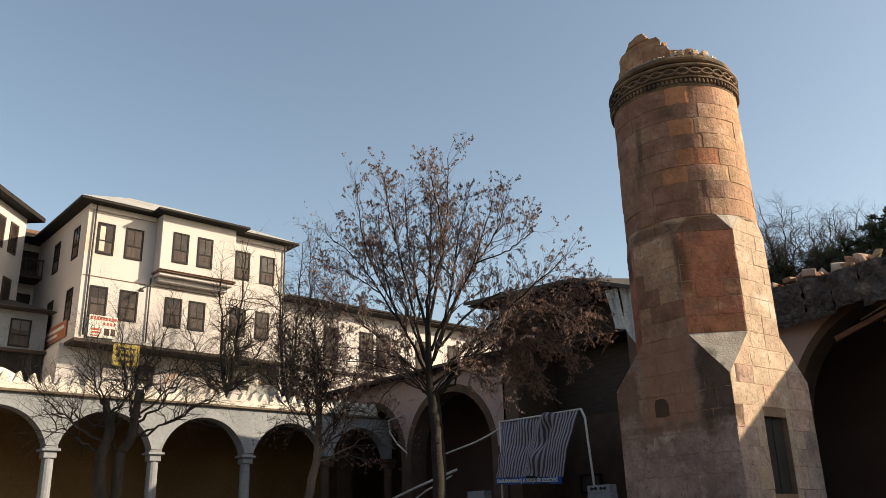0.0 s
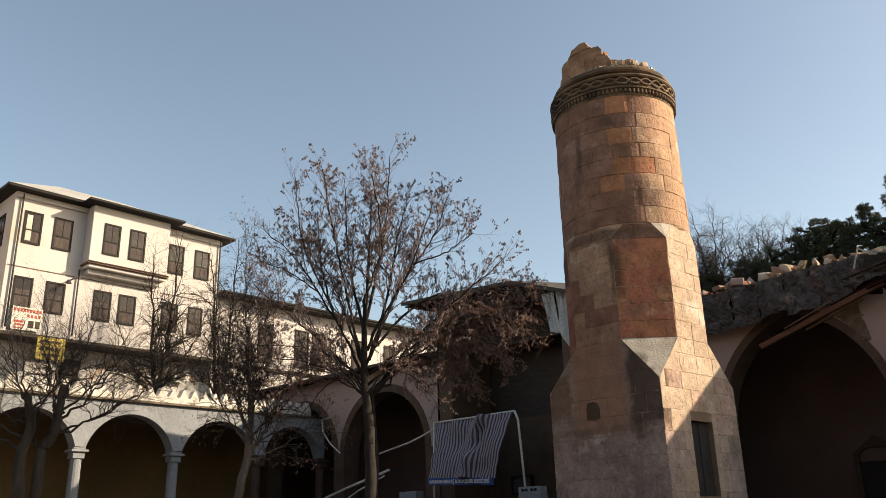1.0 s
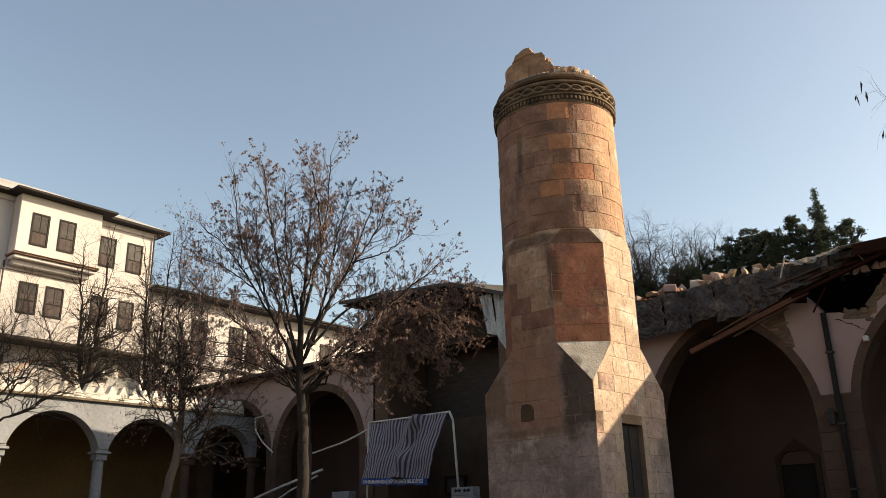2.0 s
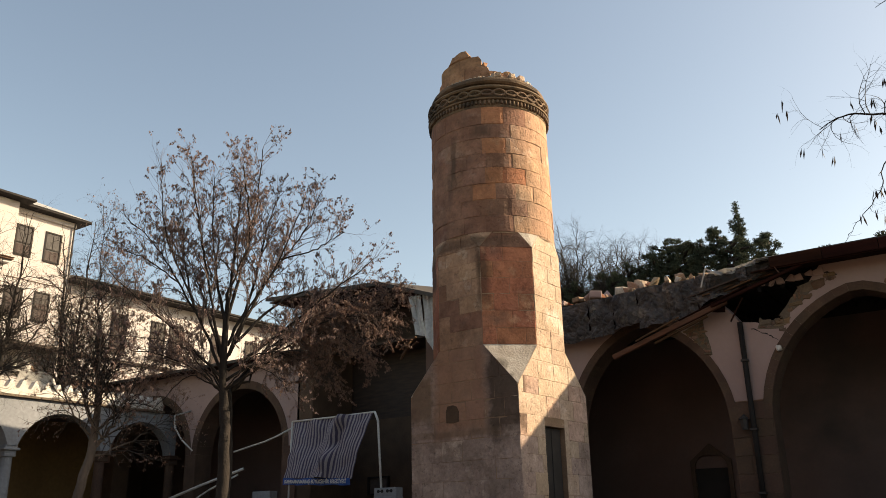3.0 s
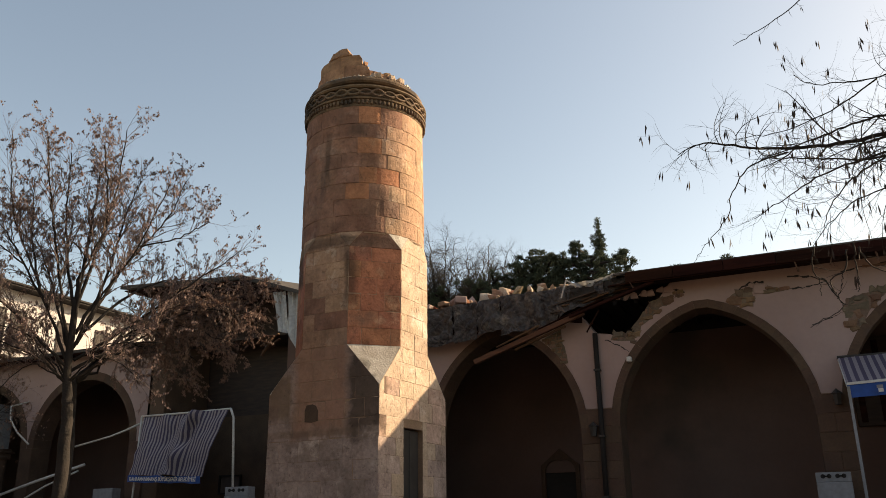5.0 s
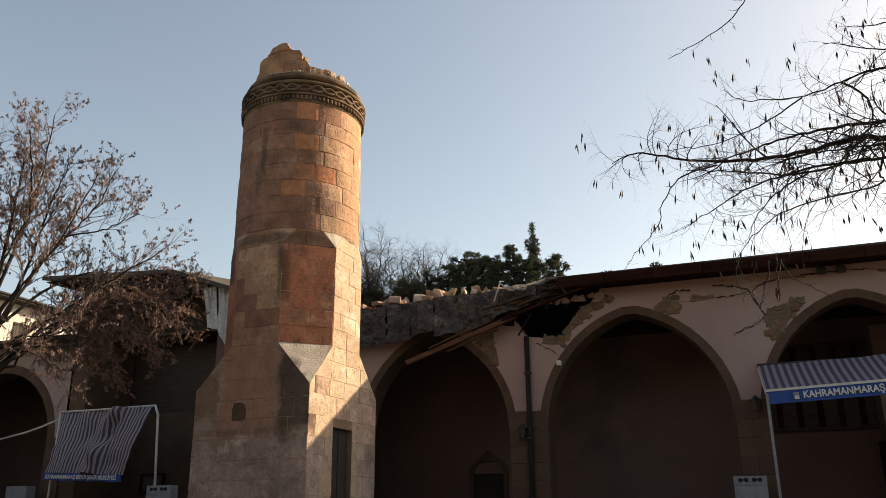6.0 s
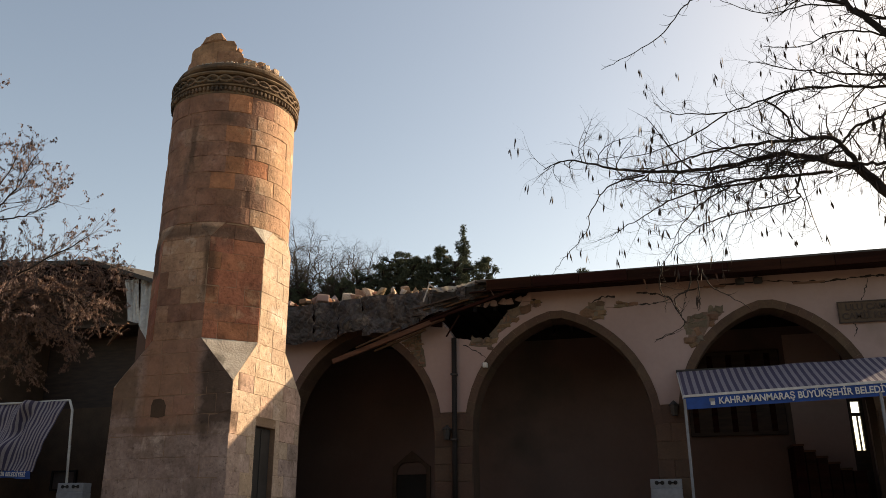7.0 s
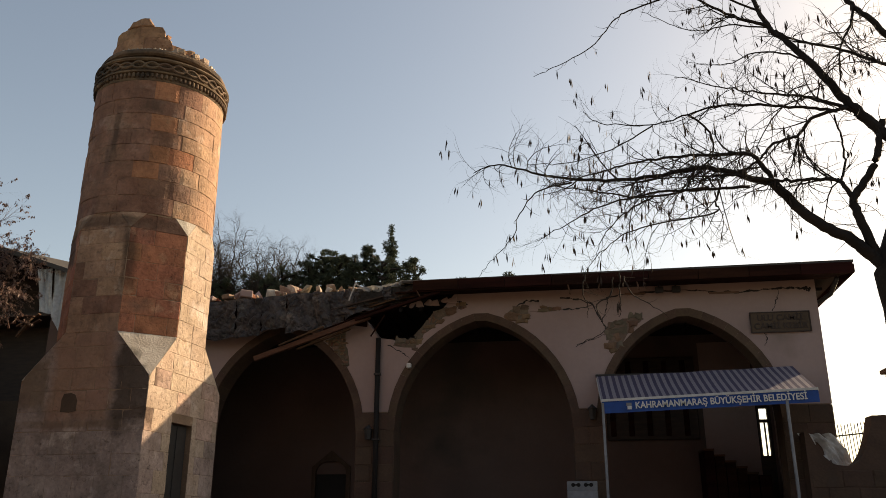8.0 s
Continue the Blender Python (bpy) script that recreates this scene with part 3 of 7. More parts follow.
for i in range(8):
    bm.faces.new((o1[i], o1[(i + 1) % 8], o2[(i + 1) % 8], o2[i]))
N = 96
c1 = [bm.verts.new(((H + 0.026) * math.cos(2 * math.pi * i / N), (H + 0.026) * math.sin(2 * math.pi * i / N), Z_OCT2 + 0.34)) for i in range(N)]
c2 = [bm.verts.new((1.438 * math.cos(2 * math.pi * i / N), 1.438 * math.sin(2 * math.pi * i / N), 10.2)) for i in range(N)]
for i in range(N):
    bm.faces.new((c1[i], c1[(i + 1) % N], c2[(i + 1) % N], c2[i]))
bm.faces.new(c2)
bm.faces.new(o2)
part("core", bm, M_MORTAR, minaret)

RS = random.Random(5)


def course_cuts(a, b, length, k):
    n = max(1, round((b - a) / length))
    c = [a + (b - a) * (i + (0.5 if k % 2 else 0.0)) / n for i in range(n + 1)]
    c = [v + RS.uniform(-0.09, 0.09) for v in c if a + 0.12 < v < b - 0.12]
    return [a] + c + [b]


# square base: four faces; the door goes into the +x face
DOOR = (-0.46, 0.36, 1.14, 2.64)
faces = [((0, -1, 0), (1, 0, 0)), ((1, 0, 0), (0, 1, 0)), ((0, 1, 0), (-1, 0, 0)), ((-1, 0, 0), (0, -1, 0))]
for fi, (n, u) in enumerate(faces):
    o = Vector(n) * H
    z, k = -0.095, fi
    while z < Z_OCT - 0.05:
        h = min(RS.choice((0.36, 0.40, 0.44)), Z_OCT - z)
        if Z_OCT - z - h < 0.15:
            h = Z_OCT - z
        # width narrows between the corner slopes
        def half(zz):
            return H - (H - T8) * max(0.0, (zz - Z_AR) / (Z_OCT - Z_AR))
        w0, w1 = half(z), half(z + h)
        if fi < 2 or fi == 3:
            cuts = course_cuts(-w0, w0, 0.62, k)
            for a, b in zip(cuts, cuts[1:]):
                if fi == 1 and z + h > DOOR[2] + 0.02 and z < DOOR[3] - 0.02 and b > DOOR[0] and a < DOOR[1]:
                    if a < DOOR[0] - 0.1:
                        block("stone", o, u, (0, 0, 1), n, a, DOOR[0] - 0.0, z, z + h, 0.2, M_BUFF, minaret, RS.uniform(0, 0.008))
                    if b > DOOR[1] + 0.1:
                        block("stone", o, u, (0, 0, 1), n, DOOR[1], b, z, z + h, 0.2, M_BUFF, minaret, RS.uniform(0, 0.008))
                    continue
                zq = z + RS.uniform(-0.6, 0.6)
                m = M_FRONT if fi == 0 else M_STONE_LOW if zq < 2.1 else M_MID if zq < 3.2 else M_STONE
                # door side: darker stones low down carry the roof's shadow in their colour
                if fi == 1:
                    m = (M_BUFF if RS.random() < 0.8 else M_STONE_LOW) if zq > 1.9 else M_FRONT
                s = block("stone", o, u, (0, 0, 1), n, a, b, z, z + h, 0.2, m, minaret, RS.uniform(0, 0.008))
                # stones at the slopes are cut to the slant
                if w1 < w0 - 0.01:
                    for vert in s.data.vertices:
                        uu = vert.co.dot(Vector(u))
                        lim = half(vert.co.z) - 0.004
                        if abs(uu) > lim:
                            vert.co += Vector(u) * (math.copysign(lim, uu) - uu)
        z += h
        k += 1
# slopes at the corners
for i in range(4):
    a = math.pi / 2 * i - math.pi / 4
    ca = Vector((math.copysign(H, math.cos(a)), math.copysign(H, math.sin(a)), Z_AR))
    pa = Vector((ca.x, math.copysign(T8, ca.y), Z_OCT))
    pb = Vector((math.copysign(T8, ca.x), ca.y, Z_OCT))
    nn = (pa - ca).cross(pb - ca).normalized()
    if nn.z < 0:
        nn = -nn
    V = [ca + nn * 0.006, pa + nn * 0.006, pb + nn * 0.006, ca - nn * 0.1, pa - nn * 0.1, pb - nn * 0.1]
    obj("corner_slope", V, [(0, 1, 2), (5, 4, 3), (0, 3, 4, 1), (1, 4, 5, 2), (2, 5, 3, 0)], M_GREYSTONE, minaret, "pale weathered triangular slope")
# octagon
for fi in range(8):
    a = -math.pi / 2 + fi * math.pi / 4
    n = Vector((math.cos(a), math.sin(a), 0))
    u = Vector((-math.sin(a), math.cos(a), 0))
    if fi in (4, 5):
        continue
    z, k = Z_OCT, fi
    top = Z_OCT2 + 0.015
    while z < top - 0.05:
        h = min(0.38, top - z)
        cuts = course_cuts(-T8 + 0.004, T8 - 0.004, 0.55, k)
        for c0, c1_ in zip(cuts, cuts[1:]):
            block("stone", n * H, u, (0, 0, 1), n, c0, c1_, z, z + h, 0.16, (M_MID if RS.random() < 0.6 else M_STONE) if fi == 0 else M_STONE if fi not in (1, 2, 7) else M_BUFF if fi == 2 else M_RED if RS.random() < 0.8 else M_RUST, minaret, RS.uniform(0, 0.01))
        z += h
        k += 1
# the octagon's last course, its corners cut off by small slopes under the round shaft
Z_RND, T_TOP = Z_OCT2 + 0.37, T8 * 0.5
for fi in range(8):
    a = -math.pi / 2 + fi * math.pi / 4
    n = Vector((math.cos(a), math.sin(a), 0))
    u = Vector((-math.sin(a), math.cos(a), 0))
    z = Z_OCT2 + 0.015
    for c0, c1_ in ((-T8 + 0.004, RS.uniform(-0.2, 0.1)), (None, T8 - 0.004)):
        c0 = last if c0 is None else c0
        last = c1_
        st = block("stone", n * H, u, (0, 0, 1), n, c0, c1_, z, Z_RND, 0.16, M_MID if fi in (0, 7) else M_BUFF if fi == 2 else M_STONE, minaret, RS.uniform(0, 0.01))
        for vert in st.data.vertices:
            uu = vert.co.dot(u)
            lim = T8 + (T_TOP - T8) * (vert.co.z - z) / (Z_RND - z) - 0.004
            if abs(uu) > lim:
                vert.co += u * (math.copysign(lim, uu) - uu)
    # slope over the corner that follows this face
    n2 = Vector((math.cos(a + math.pi / 4), math.sin(a + math.pi / 4), 0))
    u2 = Vector((-n2.y, n2.x, 0))
    lo_ = n * H + u * T8 + Vector((0, 0, z))
    pa, pb = n * H + u * T_TOP + Vector((0, 0, Z_RND)), n2 * H - u2 * T_TOP + Vector((0, 0, Z_RND))
    mid = (pa + pb) / 2 + (n + n2).normalized() * 0.03
    nn = (pb - lo_).cross(pa - lo_).normalized()
    nn = nn if nn.z > 0 else -nn
    top = [q + nn * 0.008 for q in (lo_, pb, mid, pa)]
    V = top + [q - nn * 0.12 for q in top]
    # the sunlit corner gets a paler stone, its brightness put into the colour
    obj("corner_slope", V, [(0, 1, 2, 3), (7, 6, 5, 4), (0, 4, 5, 1), (1, 5, 6, 2), (2, 6, 7, 3), (3, 7, 4, 0)], M_GREYSTONE if fi == 1 else M_BUFF if fi == 2 else M_MID, minaret, "pale weathered corner slope, lightened on the sunlit corner" if fi == 1 else "")


def ring_stone(name, a0, a1, z0, z1, r0, r1, depth, material, seg=6, gap=0.0016, ch=0.011, top=None):
    """One stone of a round course, its edges worn back; top(angle) cuts it off unevenly."""
    g = gap / r0
    ch *= RS.uniform(0.2, 1.0)
    V, F = [], []
    b0, b1 = RS.uniform(-0.004, 0.004), RS.uniform(-0.004, 0.004)
    for i in range(seg + 1):
        a = a0 + g + (a1 - a0 - 2 * g) * i / seg
        c, s = math.cos(a), math.sin(a)
        w = ch * RS.uniform(0.5, 1.7) + 0.03 * RS.random() ** 7
        end = ch if i in (0, seg) else 0.0
        zt = z1 - gap + b1 + RS.uniform(-0.003, 0.003)
        if top:
            zt = max(z0 + 0.03, min(zt, top(a)))
        zb = z0 + gap + b0 + RS.uniform(-0.003, 0.003)
        for rr, zz in ((r0 - depth, zb), (r0 - ch, zb), (r0 - end, zb + w), (r1 - end, zt - w), (r1 - ch, zt), (r1 - depth, zt)):
            V.append((rr * c, rr * s, zz))
    for i in range(seg):
        k = i * 6
        for j in range(6):
            F.append((k + j, k + 6 + j, k + 6 + (j + 1) % 6, k + (j + 1) % 6))
    F += [(0, 1, 2, 3, 4, 5), tuple(range(seg * 6 + 5, seg * 6 - 1, -1))]
    return obj(name, V, F, material, minaret)


# round shaft
z, k = Z_RND, 0
while z < Z_COR - 0.02:
    h = min(RS.choice((0.36, 0.4, 0.4)), Z_COR - z)
    if Z_COR - z - h < 0.15:
        h = Z_COR - z
    n = 17
    off = RS.uniform(0, 0.3) + (math.pi / n if k % 2 else 0)
    ang = [off + 2 * math.pi * i / n + RS.uniform(-0.06, 0.06) for i in range(n)]
    for i in range(n):
        a0, a1 = ang[i], ang[(i + 1) % n] + (2 * math.pi if i == n - 1 else 0)
        pr = RS.uniform(0, 0.014)
        rz = 1.475 - (z - 6.9) * 0.008
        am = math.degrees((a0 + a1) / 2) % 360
        # paler stone towards the sun: some of the sunlight is in the colour
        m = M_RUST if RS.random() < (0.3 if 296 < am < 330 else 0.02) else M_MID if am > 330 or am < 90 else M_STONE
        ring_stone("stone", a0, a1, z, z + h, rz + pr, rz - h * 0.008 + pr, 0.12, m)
    z += h
    k += 1


def lathe(name, prof, material, label="", n=72, wob=0.0, a_from=0.0, a_to=2 * math.pi):
    V, F = [], []
    full = a_to - a_from > 6.28
    for i in range(n + (0 if full else 1)):
        a = a_from + (a_to - a_from) * i / n
        for r, z in prof:
            rr = r + wob * noise.noise(Vector((math.cos(a) * 3, math.sin(a) * 3, z * 4)))
            V.append((rr * math.cos(a), rr * math.sin(a), z))
    m = len(prof)
    for i in range(n):
        for j in range(m - 1):
            a, b = i * m + j, ((i + 1) % n if full else i + 1) * m + j
            F.append((a, b, b + 1, a + 1))
    return obj(name, V, F, material, minaret, label, smooth=False)


lathe("cornice_band", [(1.40, 10.12), (1.448, 10.128), (1.462, 10.15), (1.465, 10.30), (1.53, 10.312), (1.54, 10.345), (1.50, 10.362), (1.435, 10.37), (1.435, 10.60), (1.52, 10.61), (1.55, 10.64), (1.545, 10.675), (1.48, 10.70), (1.37, 10.715), (1.345, 10.80)], M_CORNICE, "carved cornice band", wob=0.012, n=110)
lathe("cornice_torus", [(1.32, 10.79), (1.40, 10.80), (1.45, 10.835), (1.46, 10.885), (1.445, 10.935), (1.40, 10.965), (1.30, 10.985), (1.0, 10.99)], M_CORNICE, "round moulding, worn by the weather", wob=0.035, n=110)
# a row of small dentils and a chain of pointed links
for i in range(92):
    a = 2 * math.pi * i / 92
    q = Matrix.Rotation(a, 4, "Z")
    bm = bmesh.new()
    hd = 0.125 * RS.uniform(0.75, 1.0)
    bmesh.ops.create_cube(bm, size=1, matrix=q @ Matrix.Translation((1.488, 0, 10.295 - hd / 2)) @ Matrix.Diagonal((0.08, 0.056, hd, 1)))
    bmesh.ops.bevel(bm, geom=bm.edges[:], offset=0.017, segments=1, affect="EDGES")
    part("dentil", bm, M_CORNICE, minaret)
for i in range(32):
    a = 2 * math.pi * i / 32
    V, F = [], []
    for sg in (-1, 1):
        pts = [Vector((1.495 + 0.02 * math.sin(math.pi * t), (t - 0.5) * 0.315, 10.485 + sg * (0.072 + 0.012 * math.sin(i * 2.3)) * math.sin(math.pi * t) ** 0.8)) for t in np.linspace(0, 1, 9)]
        tube(V, F, pts, [0.042] + [0.030] * 7 + [0.042], 6)
    m = Matrix.Rotation(a, 4, "Z")
    obj("link", [m @ v for v in V], F, M_CORNICE, minaret)
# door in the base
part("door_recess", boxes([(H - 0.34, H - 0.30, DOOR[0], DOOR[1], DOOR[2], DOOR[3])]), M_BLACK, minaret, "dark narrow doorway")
part("door_leaf", boxes([(H - 0.16, H - 0.11, DOOR[0] + 0.02, DOOR[1] - 0.02, DOOR[2], DOOR[3] - 0.02), (H - 0.11, H - 0.09, -0.06, -0.03, DOOR[2], DOOR[3] - 0.05)], 0.006), M_METAL, minaret, "dark metal door leaf")
# a blocked small opening in the front
V = [(-0.27 + px_ * 0.17, -H - 0.009, 2.95 + pz_ * 0.19) for px_, pz_ in ((-1, -0.95), (0.1, -1.05), (1, -0.9), (1.05, 0.2), (0.7, 0.8), (0.1, 1.0), (-0.8, 0.92), (-1.05, 0.3))]
V += [(x, -H + 0.05, z) for x, _, z in V]
obj("blocked_opening", V, [tuple(range(8)), tuple(range(15, 7, -1))] + [(i, i + 8, (i + 1) % 8 + 8, (i + 1) % 8) for i in range(8)], M_ARCHSTONE, minaret, "small opening blocked with dark stone")


# ---- whitewashed arcade ----
AX = -26.5
arcade = base("wall_arcade", (0, 0, 0), "whitewashed courtyard arcade with a row of crenels", "wall", kind="structure")
COLS = [1.15, 4.48, 7.78, 11.0, 14.31, 17.62, 20.6]
ops = [(a + 0.17, b - 0.17, 3.36, 1.12, False) for a, b in zip(COLS, COLS[1:])]
bm = bmesh.new()
arch_wall(bm, 0.6, 20.6, 3.36, lambda x: 4.86, 0.5, ops, 0.0)
TURN = Matrix(((0, -1, 0, AX), (1, 0, 0, 0), (0, 0, 1, 0), (0, 0, 0, 1)))   # along x -> along y, back towards -x
bmesh.ops.transform(bm, matrix=TURN, verts=bm.verts[:])
# blue-grey below the cornice, white above it
part("plaster_wall", bm, M_BLUEGREY, arcade)
# dark cornice: the shadow line of the moulding is put into its colour
part("cornice", boxes([(AX - 0.55, AX + 0.12, 0.5, 19.9, 4.864, 4.94)], 0.01), M_DARKSTONE, arcade)
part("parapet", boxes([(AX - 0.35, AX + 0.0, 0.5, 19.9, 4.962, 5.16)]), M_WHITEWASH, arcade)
y, n = 0.7, 11
while y < 19.8:
    V = []
    hh = 0.30 + random.uniform(-0.03, 0.03)
    for xx in (AX - 0.3, AX - 0.02):
        V += [(xx, y, 5.16), (xx, y + 0.40, 5.16)]
        V += [(xx, y + 0.40 - 0.05 - 0.30 * k / 8, 5.17 + hh * (0.5 - 0.5 * math.cos(2 * math.pi * (0.06 + 0.88 * k / 8)))) for k in range(9)]
    F = [tuple(range(n - 1, -1, -1)), tuple(range(n, 2 * n))] + [(i, (i + 1) % n, n + (i + 1) % n, n + i) for i in range(n)]
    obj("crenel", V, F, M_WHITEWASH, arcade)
    y += 0.41
# columns past y = 17 are brown: the shade there is put into their colour
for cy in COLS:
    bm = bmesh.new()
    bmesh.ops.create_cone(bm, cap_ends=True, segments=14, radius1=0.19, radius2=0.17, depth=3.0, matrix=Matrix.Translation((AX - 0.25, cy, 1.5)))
    part("column", bm, M_BLUEGREY if cy < 17 else M_ARCHSTONE, arcade, smooth=False)
    part("capital", boxes([(AX - 0.45, AX - 0.05, cy - 0.19, cy + 0.19, 3.0, 3.2), (AX - 0.52, AX + 0.03, cy - 0.27, cy + 0.27, 3.202, 3.28), (AX - 0.47, AX - 0.03, cy - 0.2, cy + 0.2, 3.282, 3.36)], 0.015), M_BLUEGREY if cy < 17 else M_ARCHSTONE, arcade)
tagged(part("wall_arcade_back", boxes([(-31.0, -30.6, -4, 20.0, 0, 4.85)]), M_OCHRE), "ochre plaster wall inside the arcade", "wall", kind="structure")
# near-black, so that the gaps between the crenels read dark
bm = boxes([(-31.2, AX - 0.6, -4, 19.95, 4.95, 5.05)])
for v in bm.verts:
    v.co.z += 0.95 * (AX - 0.6 - v.co.x) / 4.1
tagged(part("roof_arcade", bm, M_EAVE), "near-black roof sloping up behind the crenels", "roof", kind="structure")
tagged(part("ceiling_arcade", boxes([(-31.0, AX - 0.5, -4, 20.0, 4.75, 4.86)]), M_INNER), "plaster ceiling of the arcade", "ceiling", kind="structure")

# ---- cream house ----
HX = -37.0


def window_at(parent, y0, y1, z0, z1, x=HX, along="y", curtain=0):
    """A dark-framed sash window set into a wall that faces +x, or -y where along is x."""
    w = base("window", (0, 0, 0))
    w.parent = parent

    def bx(d0, d1, a0, a1, b0, b1):
        return (x + d0, x + d1, a0, a1, b0, b1) if along == "y" else (a0, a1, x - d1, x - d0, b0, b1)
    f = 0.075
    part("frame", boxes([bx(-0.05, 0.035, y0 - f, y0, z0 - f, z1 + f), bx(-0.05, 0.035, y1, y1 + f, z0 - f, z1 + f), bx(-0.05, 0.035, y0, y1, z1, z1 + f), bx(-0.05, 0.05, y0, y1, z0 - f, z0)]), M_EAVE, w)
    m = (y0 + y1) / 2
    zz = z0 + (z1 - z0) * 0.42
    part("sash_bar", boxes([bx(0.0, 0.03, y0, y1, zz - 0.028, zz + 0.028), bx(0.0, 0.022, m - 0.012, m + 0.012, zz, z1)]), M_EAVE, w)
    part("pane", boxes([bx(-0.04, 0.008, y0, y1, z0, z1)]), M_GLASS, w)
    part("blind", boxes([bx(0.009, 0.012, y0 + 0.03, y1 - 0.03, z0 + 0.03, z0 + (z1 - z0) * (0.36 if z0 > 12 else 0.62))]), M_BLIND, w)
    if curtain:
        part("curtain", boxes([bx(0.0125, 0.018, y0 + 0.05, m - 0.04, z0 + 0.08, z1 - 0.1)]), M_CURTAIN, w)
    return w


house = base("house", (HX, 11.3, 0), "cream three-storey house with dark window frames and a bay", "house")
bm = boxes([(HX - 9, HX, 11.25, 21.6, 9.05, 15.35)])
hb = part("wall", bm, M_HOUSE)
hb.parent = house
hb.matrix_parent_inverse = house.matrix_world.inverted()


def kid(ob, par=house):
    ob.parent = par
    ob.matrix_parent_inverse = par.matrix_world.inverted()
    return ob


kid(part("ground_storey", boxes([(HX - 9, HX - 1.2, 11.0, 23.0, 0, 9.0)]), M_HOUSE))
kid(part("jetty_beam", boxes([(HX - 1.25, HX + 0.06, 11.2, 21.65, 8.9, 9.06)], 0.02), M_DARKWOOD))
kid(part("bay", boxes([(HX, HX + 0.75, 14.45, 18.3, 12.5, 15.35)], 0.02), M_HOUSE))
kid(part("bay_moulding", boxes([(HX, HX + 0.84, 14.38, 18.37, 12.50, 12.57)], 0.015), M_TERRACOTTA))
for i in range(26):
    yy = 14.42 + i * 0.152
    kid(part("tile", boxes([(HX + 0.62, HX + 0.92, yy, yy + 0.13, 12.575, 12.605)], 0.012), M_TERRACOTTA))
kid(part("bay_corbel", boxes([(HX, HX + 0.72, 14.48, 18.27, 12.34, 12.498), (HX, HX + 0.42, 14.6, 18.15, 12.12, 12.338)], 0.03), M_HOUSE))
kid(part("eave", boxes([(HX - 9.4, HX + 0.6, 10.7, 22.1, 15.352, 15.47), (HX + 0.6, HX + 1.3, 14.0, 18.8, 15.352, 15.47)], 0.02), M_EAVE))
bm = bmesh.new()
vs = [bm.verts.new(c) for c in ((HX + 0.62, 10.68, 15.475), (HX + 0.62, 22.12, 15.475), (HX - 9.4, 22.12, 15.475), (HX - 9.4, 10.68, 15.475), (HX - 4.4, 14.6, 17.9), (HX - 4.4, 17.8, 17.9))]
for q in ((0, 1, 5, 4), (1, 2, 5), (2, 3, 4, 5), (3, 0, 4), (3, 2, 1, 0)):
    bm.faces.new([vs[i] for i in q])
kid(part("roof", bm, M_TILE))
for ya, yb in ((11.25, 14.45), (18.3, 21.6)):
    kid(part("cornice_moulding", boxes([(HX, HX + 0.12, ya, yb, 15.1, 15.35)], 0.02), M_HOUSE))
for (y0, y1, x) in ((11.8, 12.45, HX), (13.1, 13.8, HX), (15.1, 15.75, HX + 0.75), (16.35, 17.0, HX + 0.75), (18.75, 19.45, HX), (20.2, 20.9, HX)):
    w = window_at(house, y0, y1, 13.12, 14.5, x, curtain=1 if y0 < 12 else 0)
    w.matrix_parent_inverse = house.matrix_world.inverted()
for (y0, y1) in ((11.75, 12.4), (13.1, 13.8), (15.25, 15.95), (16.45, 17.15), (18.62, 19.35), (20.05, 20.7)):
    w = window_at(house, y0, y1, 10.15, 11.45, HX)
    w.matrix_parent_inverse = house.matrix_world.inverted()
for (x0, x1) in ((-38.7, -38.0), (-41.5, -40.8)):
    for z0, z1 in ((13.1, 14.5), (10.1, 11.5)):
        w = window_at(house, x0, x1, z0, z1, 11.25, along="x")
        w.matrix_parent_inverse = house.matrix_world.inverted()
for yy in (11.55, 21.5):
    kid(pipe("downpipe", [(HX + 0.1, yy, 15.3), (HX + 0.1, yy, 9.2)], 0.04, M_METAL))
kid(pipe("downpipe", [(HX + 0.1, 14.37, 12.3), (HX + 0.1, 14.37, 9.2)], 0.035, M_METAL))
arm = kid(pipe("lamp_arm", [(HX + 0.1, 14.37, 11.95), (HX + 0.3, 14.15, 11.85), (HX + 0.45, 13.85, 11.6)], 0.03, M_METAL))
bm = bmesh.new()
bmesh.ops.create_cone(bm, cap_ends=True, segments=12, radius1=0.14, radius2=0.05, depth=0.16, matrix=Matrix.Translation((HX + 0.48, 13.8, 11.54)))
part("lamp_head", bm, M_METAL, arm)
for ya, yb in ((11.3, 14.3), (14.5, 18.2), (18.4, 21.5)):
    kid(part("string_course", boxes([(HX, HX + 0.03, ya, yb, 11.93, 11.97)], 0.008), M_DULL))

# lower wing beside it
annex = base("house", (HX, 21.7, 0), "cream building with dark windows under a deep tiled eave", "house")
kid(part("wall", boxes([(HX - 8, HX - 0.4, 21.7, 40, 0, 12.5)]), M_HOUSE), annex)
kid(part("soffit", boxes([(HX - 0.4, HX + 0.42, 21.72, 40.1, 12.42, 12.5)], 0.01), M_EAVE), annex)
kid(part("eave", boxes([(HX - 8.2, HX + 0.5, 21.72, 40.2, 12.504, 12.62)], 0.02), M_EAVE), annex)
bm = bmesh.new()
vs = [bm.verts.new(c) for c in ((HX + 0.46, 21.75, 12.624), (HX + 0.46, 40.1, 12.624), (HX - 4, 40.1, 13.7), (HX - 4, 21.75, 13.7), (HX - 8.2, 40.1, 12.624), (HX - 8.2, 21.75, 12.624))]
